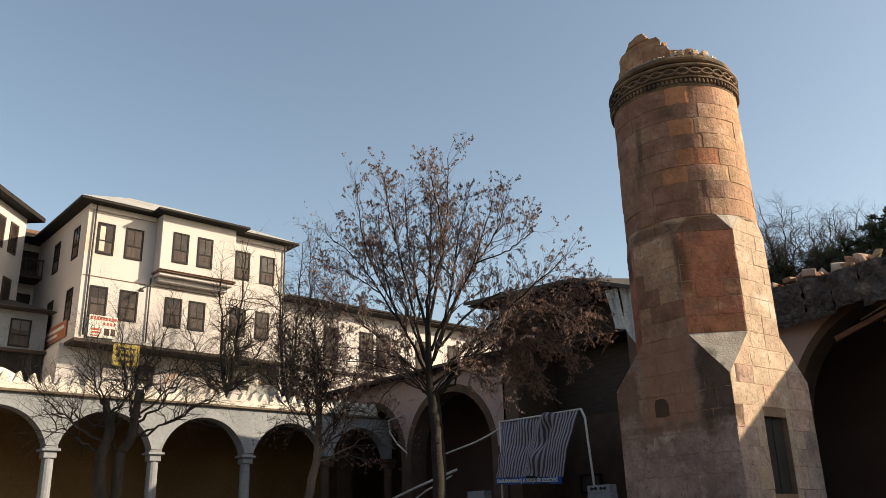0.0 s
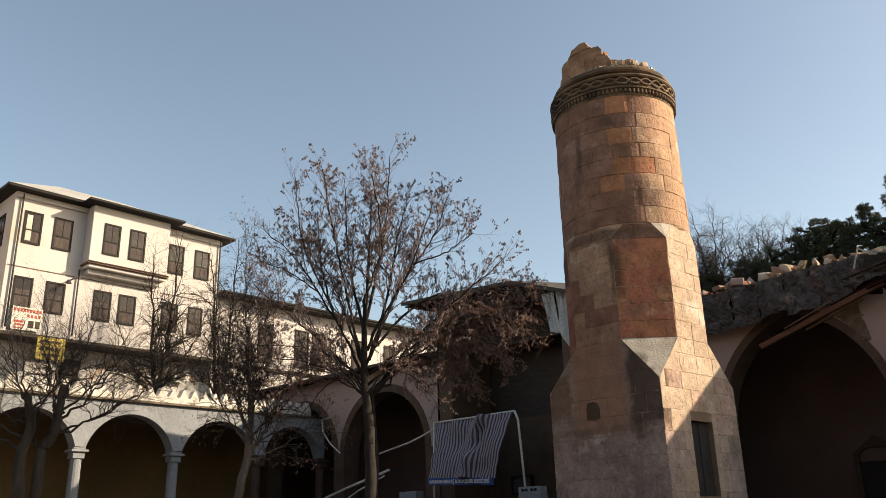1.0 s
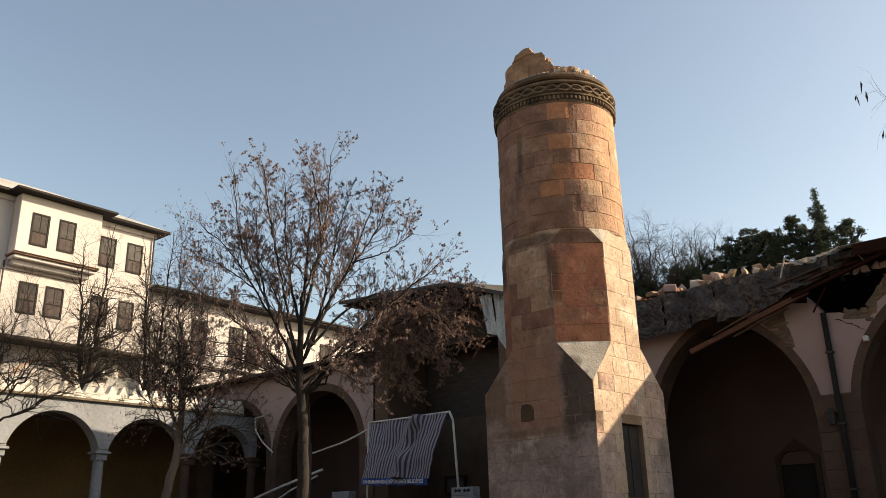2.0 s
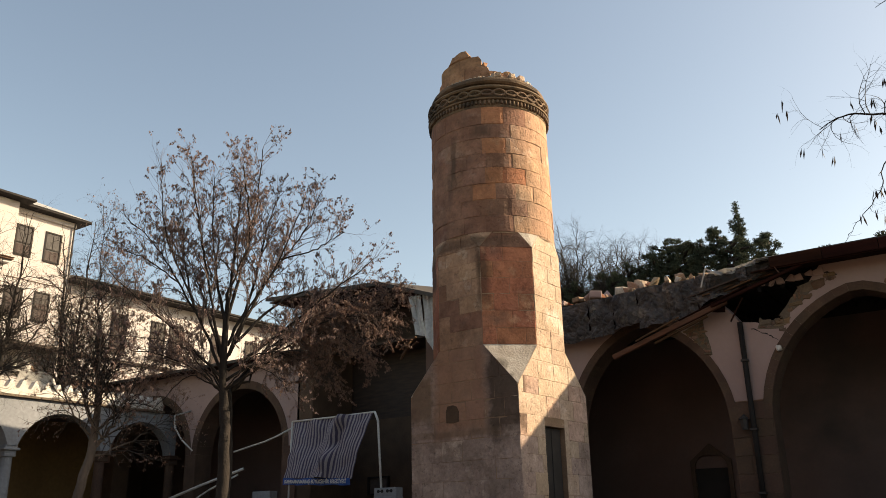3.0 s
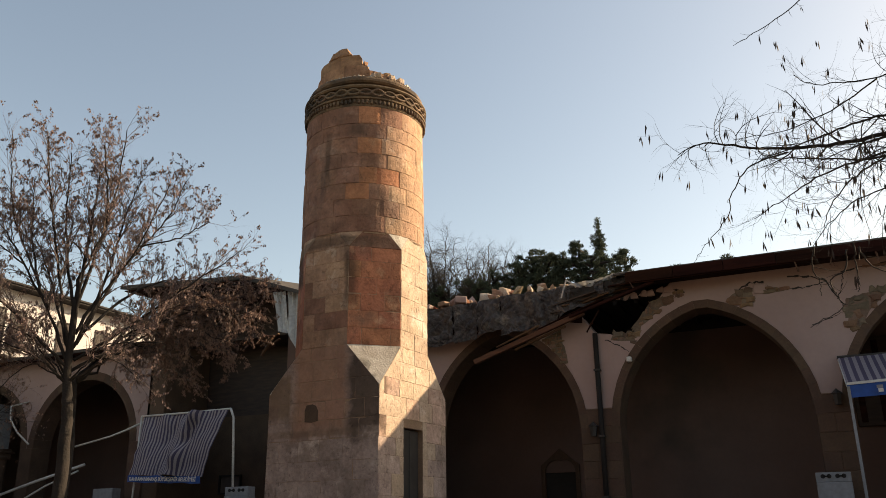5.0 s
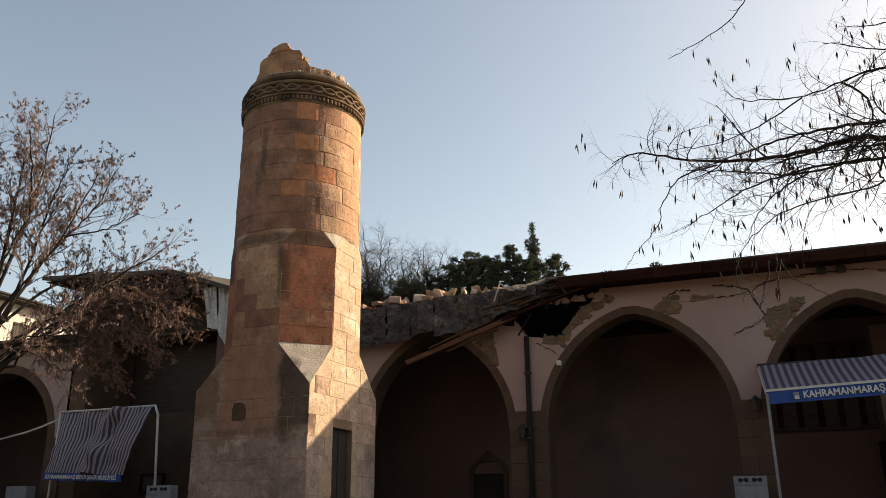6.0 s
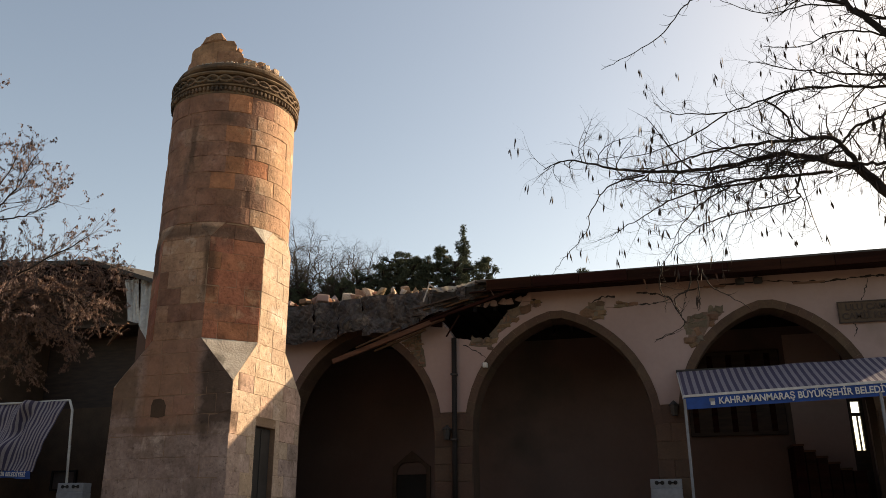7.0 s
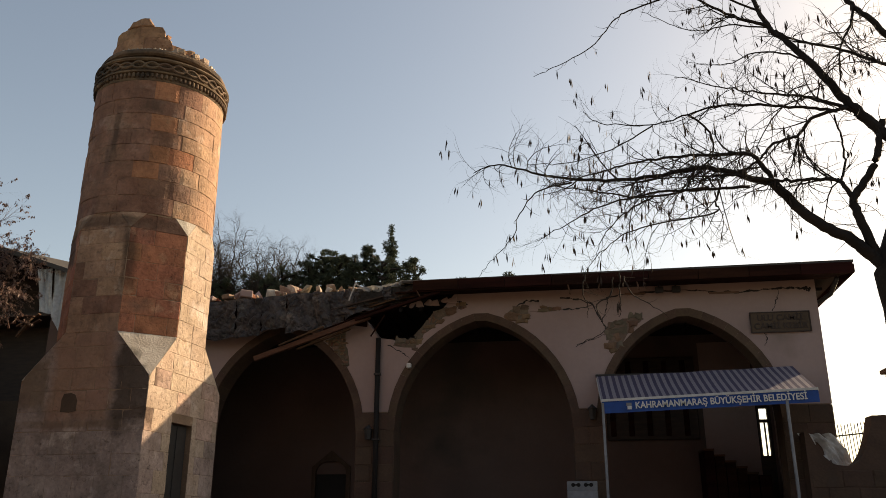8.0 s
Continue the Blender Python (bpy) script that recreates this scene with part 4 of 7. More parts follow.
for q in ((0, 1, 2, 3), (3, 2, 4, 5), (0, 3, 5), (1, 4, 2), (0, 5, 4, 1)):
    bm.faces.new([vs[i] for i in q])
kid(part("roof", bm, M_TILE), annex)
for yy in (24.5, 26.9, 28.1, 31.0, 33.6):
    w = window_at(annex, yy, yy + 0.8, 9.35, 11.35, HX - 0.4)
    w.matrix_parent_inverse = annex.matrix_world.inverted()
kid(part("string_course", boxes([(HX - 0.398, HX - 0.25, 21.75, 40, 8.85, 9.0)], 0.01), M_DARKWOOD), annex)

# ---- low wing and tall block of the mosque ----
wing = base("wall_wing", (0, 0, 0), "plastered wing of the mosque with pointed arches", "wall", kind="structure")
LW = [(-29.4, -25.1, 3.25, 2.1, True), (-24.55, -20.19, 3.25, 2.15, True)]
bm = bmesh.new()
arch_wall(bm, -33.0, -19.5, 0.0, lambda x: 6.3, 0.7, LW, PY)
part("plaster_wall", bm, M_PLASTER, wing)
# brown facings darken the piers: the corner's shade is put into their colour
for xa, xb in ((-25.1, -24.55), (-20.19, -19.5), (-33.0, -29.4)):
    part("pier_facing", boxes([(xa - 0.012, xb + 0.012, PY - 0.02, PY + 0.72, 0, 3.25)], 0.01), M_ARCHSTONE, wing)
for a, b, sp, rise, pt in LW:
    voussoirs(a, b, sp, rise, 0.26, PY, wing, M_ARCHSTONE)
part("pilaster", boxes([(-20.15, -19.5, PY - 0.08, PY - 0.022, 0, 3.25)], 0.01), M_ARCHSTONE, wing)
roof2 = base("wing_roof", (0, 0, 0), "low dark roof with wide eaves", "roof", kind="structure")
slab("roof_slope", [(-33.5, 19.3, 6.28), (-19.5, 19.3, 6.28), (-19.5, 23, 7.2), (-33.5, 23, 7.2)], 0.1, M_ROOF, roof2)
slab("roof_slope", [(-33.5, 23, 7.2), (-19.5, 23, 7.2), (-19.5, 25.6, 6.4), (-33.5, 25.6, 6.4)], 0.1, M_ROOF, roof2)
# end wall and ceiling added to block sun leaking behind the arches
tagged(part("wall_wing_end", boxes([(-33.4, -33.0, 20.0, 25.0, 0, 6.9)]), M_INNER), "added end wall out of view, keeping daylight out of the wing", "wall", kind="structure")
tagged(part("ceiling_wing", boxes([(-33.0, -14.2, 20.65, 24.4, 6.3, 6.38)]), M_DARKWOOD), "added dark ceiling keeping daylight out of the wing", "ceiling", kind="structure")
slab("soffit", [(-33.5, 19.35, 6.17), (-19.5, 19.35, 6.17), (-19.5, 20.05, 6.25), (-33.5, 20.05, 6.25)], 0.03, M_WOOD, roof2)
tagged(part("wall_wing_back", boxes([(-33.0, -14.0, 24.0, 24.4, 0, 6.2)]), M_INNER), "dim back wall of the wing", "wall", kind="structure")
tall = base("wall_tall_block", (0, 0, 0), "shaded stone wall of the taller block", "wall", kind="structure")
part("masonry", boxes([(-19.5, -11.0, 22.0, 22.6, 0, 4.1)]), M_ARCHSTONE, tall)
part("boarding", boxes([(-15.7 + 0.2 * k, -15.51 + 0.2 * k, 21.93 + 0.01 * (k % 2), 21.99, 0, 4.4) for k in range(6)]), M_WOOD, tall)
# very dark upper wall: the shadow under the eaves is put into its colour
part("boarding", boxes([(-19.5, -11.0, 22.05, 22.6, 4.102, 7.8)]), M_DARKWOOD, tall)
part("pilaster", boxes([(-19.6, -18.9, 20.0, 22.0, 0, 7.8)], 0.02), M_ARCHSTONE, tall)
roof3 = base("tall_roof", (0, 0, 0), "sagging dark roof with wide eaves over the taller block", "roof", kind="structure")
slab("roof_slope", [(-20.3, 19.0, 8.15), (-15.4, 19.0, 7.85), (-15.0, 23.5, 8.5), (-19, 23.5, 8.7)], 0.12, M_ROOF, roof3)
slab("roof_slope", [(-15.4, 19.0, 7.85), (-13.2, 19.2, 7.1), (-13.2, 23.5, 7.5), (-15.0, 23.5, 8.5)], 0.12, M_ROOF, roof3)
slab("soffit", [(-20.2, 19.1, 8.0), (-15.4, 19.1, 7.72), (-15.0, 22.6, 7.9), (-19.6, 22.6, 8.0)], 0.04, M_WOOD, roof3)


# ---- houses beside it ----
lh = base("house", (-41.85, 9.86, 0), "cream house set at an angle, with tall dark windows", "house")
LU, LN = Vector((0.747, -0.664, 0)), Vector((0.664, 0.747, 0))


def slanted(u0, u1, n0, n1, z0, z1):
    bm = boxes([(u0, u1, n0, n1, z0, z1)])
    m = Matrix(((LU.x, -LN.x * -1, 0, -41.85), (LU.y, LN.y, 0, 9.86), (0, 0, 1, 0), (0, 0, 0, 1)))
    bmesh.ops.transform(bm, matrix=m, verts=bm.verts[:])
    return bm


kid(part("wall", slanted(0, 9, -7, 0, 0, 15.75), M_HOUSE), lh)
kid(part("eave", slanted(-0.6, 9.5, -7.5, 0.6, 15.76, 15.98), M_EAVE), lh)
kid(part("roof", slanted(-0.5, 9.4, -7.4, 0.5, 15.984, 16.06), M_TERRACOTTA), lh)
for u0 in (0.7, 1.9, 3.6):
    for z0, z1 in ((13.6, 15.1), (10.9, 12.4)):
        w = base("window", (0, 0, 0))
        kid(w, lh)
        part("frame", slanted(u0, u0 + 0.72, -0.02, 0.05, z0, z1), M_DARKWOOD, w)
        part("pane", slanted(u0 + 0.1, u0 + 0.62, 0.0, 0.055, z0 + 0.1, z1 - 0.1), M_GLASS, w)
mh = base("house", (-44.5, 11, 0), "shaded cream house with a wooden balcony", "house")
kid(part("wall", boxes([(-50, -44.5, 8.0, 15.0, 0, 15.4)]), M_HOUSE), mh)
kid(part("eave", boxes([(-50.5, -43.4, 7.5, 15.5, 15.41, 15.6)], 0.02), M_EAVE), mh)
kid(part("roof", boxes([(-50.4, -43.5, 7.6, 15.4, 15.604, 15.85)], 0.05), M_TERRACOTTA), mh)
bal = kid(part("balcony", boxes([(-44.5, -43.2, 9.6, 12.4, 13.2, 13.38)], 0.01), M_DARKWOOD), mh)
part("rail", boxes([(-43.27, -43.2, 9.6, 12.4, 14.15, 14.22)]), M_DARKWOOD, bal)
for i in range(15):
    yy = 9.64 + i * 0.195
    part("baluster", boxes([(-43.26, -43.21, yy - 0.02, yy + 0.02, 13.38, 14.15)]), M_DARKWOOD, bal)
for y0, z0, z1 in ((10.2, 10.9, 12.6), (10.4, 13.4, 14.9), (11.6, 13.4, 14.9)):
    w = window_at(mh, y0, y0 + 0.85, z0, z1, -44.5)
    w.matrix_parent_inverse = mh.matrix_world.inverted()
hut = base("house", (-40.5, 9.3, 0), "low cream outbuilding with a dark hipped roof", "house")
# cream wall made grey: the shade on it is put into the colour
kid(part("wall", boxes([(-43.0, -40.4, 6.5, 11.0, 0, 10.75)]), M_BLUEGREY), hut)
bm = bmesh.new()
vs = [bm.verts.new(c) for c in ((-39.7, 5.8, 10.76), (-39.7, 11.2, 10.76), (-43.2, 11.2, 10.76), (-43.2, 5.8, 10.76), (-41.5, 8.0, 11.5), (-41.5, 9.6, 11.5))]
for q in ((0, 1, 5, 4), (1, 2, 5), (2, 3, 4, 5), (3, 0, 4), (3, 2, 1, 0)):
    bm.faces.new([vs[i] for i in q])
kid(part("roof", bm, M_ROOF), hut)
w = window_at(hut, 9.5, 10.25, 9.15, 10.3, -40.4)
w.matrix_parent_inverse = hut.matrix_world.inverted()
# near-black sheet over the wall below the ledge, for its darkness
kid(part("dark_storey", boxes([(-40.4, -40.2, 6.4, 10.95, 0, 8.74)], 0.01), M_EAVE), hut)
kid(part("ledge", boxes([(-40.4, -39.9, 6.5, 11.0, 8.75, 8.9)], 0.01), M_DARKWOOD), hut)

# ---- signs and fittings on the cream house ----


def bars(parent, x, y0, y1, rows, material):
    """Plain bars in place of print: height, thickness, from, to."""
    for z, h, a, b in rows:
        part("print_bar", boxes([(x, x + 0.006, y0 + (y1 - y0) * a, y0 + (y1 - y0) * b, z - h / 2, z + h / 2)]), material, parent)


ban = base("banner", (HX + 0.12, 11.75, 9.15), "white banner with red print hung on the house", "banner")
part("cloth", boxes([(0, 0.02, 0, 1.25, 0, 1.0)]), M_RED_BANNER, ban)
bars(ban, 0.021, 0, 1.25, [(0.86, 0.15, 0.04 + 0.105 * k, 0.12 + 0.105 * k) for k in range(9)] + [(0.64, 0.13, 0.5 + 0.12 * k, 0.58 + 0.12 * k) for k in range(4)] + [(0.36, 0.10, 0.08, 0.4), (0.22, 0.09, 0.12, 0.44), (0.08, 0.05, 0.08, 0.4)], M_REDPRINT)
bars(ban, 0.021, 0, 1.25, [(0.28, 0.32, 0.55, 0.74), (0.28, 0.32, 0.79, 0.95)], M_DARKWOOD)
yb = base("banner", (HX + 0.05, 12.95, 8.0), "yellow banner with dark print hung below the jetty", "banner")
part("cloth", boxes([(0, 0.02, 0, 1.2, 0, 1.0)]), M_YELLOW, yb)
bars(yb, 0.021, 0, 1.2, [(0.8, 0.1, 0.1 + 0.13 * k, 0.19 + 0.13 * k) for k in range(6)] + [(0.5, 0.13, 0.15 + 0.17 * k, 0.26 + 0.17 * k) for k in range(4)] + [(0.22, 0.08, 0.2, 0.8)], M_DARKWOOD)
rb = base("banner", (-38.1, 11.2, 9.3), "dark red banner on the side of the house", "banner")
part("cloth", boxes([(-3.2, 0, -0.02, 0, 0, 0.8)]), M_RED, rb)
part("print_bar", boxes([(-2.9, -0.3, -0.03, -0.021, 0.45, 0.6)]), M_RED_BANNER, rb)
part("print_bar", boxes([(-2.7, -1.2, -0.03, -0.021, 0.2, 0.32)]), M_RED_BANNER, rb)
ac = base("air_conditioner", (HX - 1.2, 19.95, 7.85), "white air conditioner unit with a dark fan grille", "air conditioner")
part("case", boxes([(0, 0.35, 0, 0.85, 0, 0.6)], 0.02), M_WHITEMETAL, ac)
bm = bmesh.new()
bmesh.ops.create_cone(bm, cap_ends=True, segments=20, radius1=0.23, radius2=0.23, depth=0.03, matrix=Matrix.Translation((0.36, 0.38, 0.3)) @ Matrix.Rotation(math.pi / 2, 4, "Y"))
part("fan_grille", bm, M_METAL, ac)
part("bracket", boxes([(0, 0.3, 0.1, 0.15, -0.06, 0.0), (0, 0.3, 0.7, 0.75, -0.06, 0.0)]), M_METAL, ac)
for yy, zz in ((20.3, 8.3), (17.2, 8.3)):
    kid(pipe("arch_moulding", [(HX - 1.2, yy - 1.6 * math.cos(a), 6.2 + 2.2 * math.sin(a)) for a in np.linspace(0.1, math.pi - 0.1, 14)], 0.09, M_STONE_LOW))
for y0, z0 in ((14.6, 7.3), (22.0, 7.1)):
    w = window_at(house, y0, y0 + 0.7, z0, z0 + 1.0, HX - 1.2)
    w.matrix_parent_inverse = house.matrix_world.inverted()


def dish(at, r, material, turn, label):
    d = base("satellite_dish", at, label, "satellite dish", "satellite dishes", rz=turn)
    V, F = [(0, 0, 0.35)], []
    for k in range(1, 5):
        for i in range(18):
            a = 2 * math.pi * i / 18
            q = r * k / 4
            V.append((0.18 * (k / 4) ** 2, q * math.cos(a), 0.35 + q * math.sin(a)))
    for i in range(18):
        F.append((0, 1 + i, 1 + (i + 1) % 18))
    for k in range(3):
        for i in range(18):
            a, b = 1 + k * 18 + i, 1 + k * 18 + (i + 1) % 18
            F.append((a, a + 18, b + 18, b))
    bm = bmesh.new()
    vs = [bm.verts.new(v) for v in V]
    for f in F:
        bm.faces.new([vs[i] for i in f])
    bmesh.ops.solidify(bm, geom=bm.faces[:], thickness=0.015)
    part("reflector", bm, material, d)
    part("mast", boxes([(-0.1, -0.05, -0.03, 0.03, 0, 0.4)]), M_METAL, d)
    part("arm", boxes([(0.0, 0.4, -0.012, 0.012, 0.1, 0.13)]), M_METAL, d)


dish((-29.0, 15.6, 5.42), 0.5, M_WHITEMETAL, 30, "white satellite dish on the arcade's roof")
dish((-29.0, 16.3, 5.42), 0.48, M_WHITEMETAL, -20, "white satellite dish on the arcade's roof")
dish((-29.2, 17.2, 5.5), 0.55, M_METAL, 60, "dark satellite dish on the arcade's roof")
# low domes over the arcade
for cy in (6.3, 9.95):
    bm = bmesh.new()
    bmesh.ops.create_uvsphere(bm, u_segments=28, v_segments=16, radius=1.2)
    bmesh.ops.delete(bm, geom=[v for v in bm.verts if v.co.z < -0.05], context="VERTS")
    bmesh.ops.transform(bm, matrix=Matrix.Translation((-28.7, cy, 4.88)) @ Matrix.Diagonal((1, 1, 0.9, 1)), verts=bm.verts[:])
    tagged(part("dome", bm, M_WHITEWASH, smooth=True), "low whitewashed dome on the arcade's roof", "dome", kind="structure")


# ---- the portico's damage and fittings ----
RD = random.Random(11)


def rock(size, material, at, parent=None, name="stone", n=13, flat=1.0, label=""):
    """An angular broken stone."""
    bm = bmesh.new()
    for _ in range(n):
        v = Vector((RD.uniform(-1, 1), RD.uniform(-1, 1), RD.uniform(-1, 1)))
        v = Vector((max(-0.75, min(0.75, v.x)) * size, max(-0.7, min(0.7, v.y)) * size * flat, max(-0.62, min(0.62, v.z)) * size))
        bm.verts.new(v)
    r = bmesh.ops.convex_hull(bm, input=bm.verts[:])
    for v in [v for v in bm.verts if not v.link_faces]:
        bm.verts.remove(v)
    ob = part(name, bm, material, parent, label)
    ob.location = at
    return ob


def sheet(name, x0, x1, top, bot, y, material, parent=None, label="", nx=14, nz=10, rough=0.09, lean=0.0, seed=0.0):
    """A crumpled hanging sheet between the heights top(x) and bot(x)."""
    bm = bmesh.new()
    g = []
    for j in range(nz + 1):
        row = []
        for i in range(nx + 1):
            x = x0 + (x1 - x0) * i / nx
            s = j / nz
            z = top(x) + (bot(x) - top(x)) * s
            fold = 1 - 2.4 * abs(noise.noise(Vector((x * 2.6 + z * 0.7 + seed, z * 0.8, seed + 2.0))))
            crease = 1 - 2.4 * abs(noise.noise(Vector((x * 4.4 - z * 2.6, z * 3.0 + seed, 3.1))))
            crimp = 1 - 2.4 * abs(noise.noise(Vector((x * 8.0 + z * 6.0, z * 7.0 - x * 4.0 + seed, 6.7))))
            d = rough * (0.8 * noise.noise(Vector((x * 1.6 + seed, z * 0.9, seed))) + 0.42 * fold + 0.30 * crease + 0.16 * crimp + 0.16 * noise.noise(Vector((x * 13.0, z * 7.0 + seed, 5.1))))
            row.append(bm.verts.new((x + 0.3 * d, y + d + lean * s, z)))
        g.append(row)
    for j in range(nz):
        for i in range(nx):
            bm.faces.new((g[j][i], g[j + 1][i], g[j + 1][i + 1], g[j][i + 1]))
    bmesh.ops.solidify(bm, geom=bm.faces[:], thickness=0.012)
    return part(name, bm, material, parent, label)


# roof over the first bay, broken down and covered with rubble
broken = base("collapsed_roof", (0, 0, 0), "collapsed portico roof with hanging lead sheets", "roof", kind="structure")
bm = bmesh.new()
NX, NY = 26, 8
g = [[bm.verts.new((-14.2 + 9.0 * i / NX, 19.5 + 6.0 * j / NY, 6.08 + 0.012 * (i - 8) + 0.10 * noise.noise(Vector((i * 0.5, j * 0.6, 1.7))) + (0.12 * j if j < 5 else 0.12 * (10 - j)) * 0.9)) for i in range(NX + 1)] for j in range(NY + 1)]
for j in range(NY):
    for i in range(NX):
        bm.faces.new((g[j][i], g[j][i + 1], g[j + 1][i + 1], g[j + 1][i]))
bmesh.ops.solidify(bm, geom=bm.faces[:], thickness=0.16)
part("deck", bm, M_ROOF, broken)


def tear(x, s):
    return 0.09 * noise.noise(Vector((x * 1.7, s, 0.3))) + 0.05 * noise.noise(Vector((x * 6.0, s, 0.9)))


EDGE = ((-10.6, 6.05, 5.15), (-9.0, 6.15, 5.2), (-8.0, 6.21, 5.25), (-7.1, 6.25, 5.3), (-6.0, 6.28, 5.45), (-4.55, 6.36, 5.95))


def along(x, k):
    for p, q in zip(EDGE, EDGE[1:]):
        if x <= q[0]:
            return p[k] + (q[k] - p[k]) * (x - p[0]) / (q[0] - p[0])
    return EDGE[-1][k]


x, i = -10.6, 0
while x < -4.7:
    wd = RD.uniform(0.65, 1.25)
    drop, tilt, lap = RD.uniform(-0.07, 0.07), RD.uniform(-0.06, 0.06), RD.uniform(-0.04, 0.03)
    sheet("lead_sheet", x, min(x + wd, -4.55), lambda u: along(u, 1) + 0.35 * tear(u, i), lambda u: along(u, 2) + drop + tilt * (u - x) + 0.7 * tear(u, i + 9), 19.36 - 0.03 * (i % 2), M_LEAD, broken, ("torn crumpled lead sheet", "folded dark lead sheet")[i % 2], seed=i * 3.7, rough=0.13, nx=34, nz=34, lean=RD.uniform(-0.1, 0.12))
    x += wd + lap
    i += 1
sheet("lining_board", -10.4, -5.2, lambda x: 6.1, lambda x: 5.42 + 0.05 * math.sin(x * 4), 19.62, M_WOOD, broken, nx=30, rough=0.05)
sheet("zinc_flashing", -5.75, -3.85, lambda x: 6.40 + 0.07 * (x + 5.2) + 0.5 * tear(x, 2.0), lambda x: 6.25 + 0.10 * (x + 5.2) + 0.8 * tear(x, 5.0), 19.3, M_ZINC, broken, "pale bent crumpled flashing", rough=0.2, nx=30, nz=8, seed=5)
sheet("torn_felt", -5.55, -3.9, lambda x: 6.26 + 0.08 * (x + 5.2), lambda x: 5.86 + 0.22 * (x + 5.2) + 1.2 * tear(x, 7.0), 19.36, M_ROOF, broken, "torn dark roofing felt", rough=0.14, nx=26, nz=10, seed=2)
bm = bmesh.new()
beam(bm, (-5.6, 19.25, 5.98), (-5.45, 19.25, 6.42), 0.03, 0.03)
beam(bm, (-5.45, 19.25, 6.42), (-5.1, 19.25, 6.2), 0.03, 0.03)
part("bent_strip", bm, M_ZINC, broken)
# the sound roof's torn end
for i in range(20):
    bm = bmesh.new()
    x0, run = RD.uniform(-6.1, -4.6), RD.uniform(0.5, 1.7)
    z0 = 5.72 + 0.30 * (x0 + 6.0) + RD.uniform(-0.12, 0.16)
    beam(bm, (x0, 19.3 + RD.uniform(0, 0.5), z0), (x0 + run, 19.3 + RD.uniform(0, 0.5), min(6.3, z0 + run * RD.uniform(0.12, 0.36))), RD.uniform(0.05, 0.13), RD.uniform(0.02, 0.04))
    part("splintered_board", bm, M_DARKWOOD if i % 4 else M_RAWWOOD, broken)
# fallen timbers
for a, b, w, h in (((-7.92, 19.1, 4.54), (-5.1, 19.45, 5.6), 0.14, 0.12), ((-7.3, 19.06, 4.86), (-6.2, 19.2, 5.33), 0.05, 0.04), ((-6.9, 19.3, 4.8), (-5.6, 19.5, 5.32), 0.08, 0.05), ((-5.45, 19.35, 5.5), (-3.3, 19.35, 6.14), 0.12, 0.07), ((-5.05, 19.4, 5.08), (-4.72, 19.45, 5.62), 0.05, 0.035), ((-6.3, 19.5, 5.3), (-4.6, 19.5, 5.9), 0.16, 0.03)):
    bm = bmesh.new()
    beam(bm, a, b, w, h)
    bmesh.ops.bevel(bm, geom=bm.edges[:], offset=0.008, segments=1, affect="EDGES")
    part("fallen_timber", bm, M_RAWWOOD if a[2] < 4.9 else M_WOOD, broken, "raw broken rafter" if a[2] < 4.9 else "dark broken rafter")
# rubble on it
for i in range(150):
    x = RD.uniform(-12.8, -5.2)
    s = 0.045 + 0.17 * RD.random() ** 2.4
    y = RD.uniform(19.45, 20.6)
    ob = rock(s, (M_RUBBLE, M_RUBBLE, M_GREYSTONE, M_RED, M_RUBBLE, M_PLASTER)[i % 6], (x, y, 6.22 + 0.02 * (x + 10) + 0.13 * (y - 19.5) + s * 0.35), broken, "rubble_stone", n=16, flat=RD.uniform(0.6, 1.1))
    ob.rotation_euler = (RD.uniform(-0.6, 0.6), RD.uniform(-0.6, 0.6), RD.uniform(0, 3))
for i, x in enumerate((-7.45, -7.3, -7.1, -6.85, -6.6, -7.75, -6.2)):
    ob = rock(0.13 + 0.09 * RD.random(), (M_RUBBLE, M_BUFF, M_RUBBLE)[i % 3], (x, 19.7 + 0.12 * (i % 3), 6.36 + 0.03 * (x + 10)), broken, "rubble_stone", n=22, flat=0.8)
    ob.rotation_euler = (RD.uniform(-0.5, 0.5), RD.uniform(-0.5, 0.5), RD.uniform(0, 3))
for x, w, h in ((-8.55, 0.32, 0.2), (-9.05, 0.22, 0.13), (-7.6, 0.26, 0.15)):
    ob = part("dressed_block", boxes([(-w / 2, w / 2, -0.15, 0.15, -h / 2, h / 2)], 0.02), M_RUBBLE if x != -8.55 else M_PLASTER, broken, "fallen dressed block")
    ob.location = (x, 19.75, 6.28 + h / 2)
    ob.rotation_euler = (RD.uniform(-0.15, 0.15), RD.uniform(-0.2, 0.2), RD.uniform(-0.5, 0.5))

# where the plaster has fallen: bare rubble masonry
def inside(p, poly):
    hit = False
    for (x0, z0), (x1, z1) in zip(poly, poly[1:] + poly[:1]):
        if (z0 > p[1]) != (z1 > p[1]) and p[0] < x0 + (x1 - x0) * (p[1] - z0) / (z1 - z0):
            hit = not hit
    return hit


def ragged(poly, r, amount=0.03, steps=4):
    out = []
    for (x0, z0), (x1, z1) in zip(poly, poly[1:] + poly[:1]):
        for k in range(steps):
            t = k / steps
            out.append((x0 + (x1 - x0) * t + r.uniform(-amount, amount), z0 + (z1 - z0) * t + r.uniform(-amount, amount)))
    return out


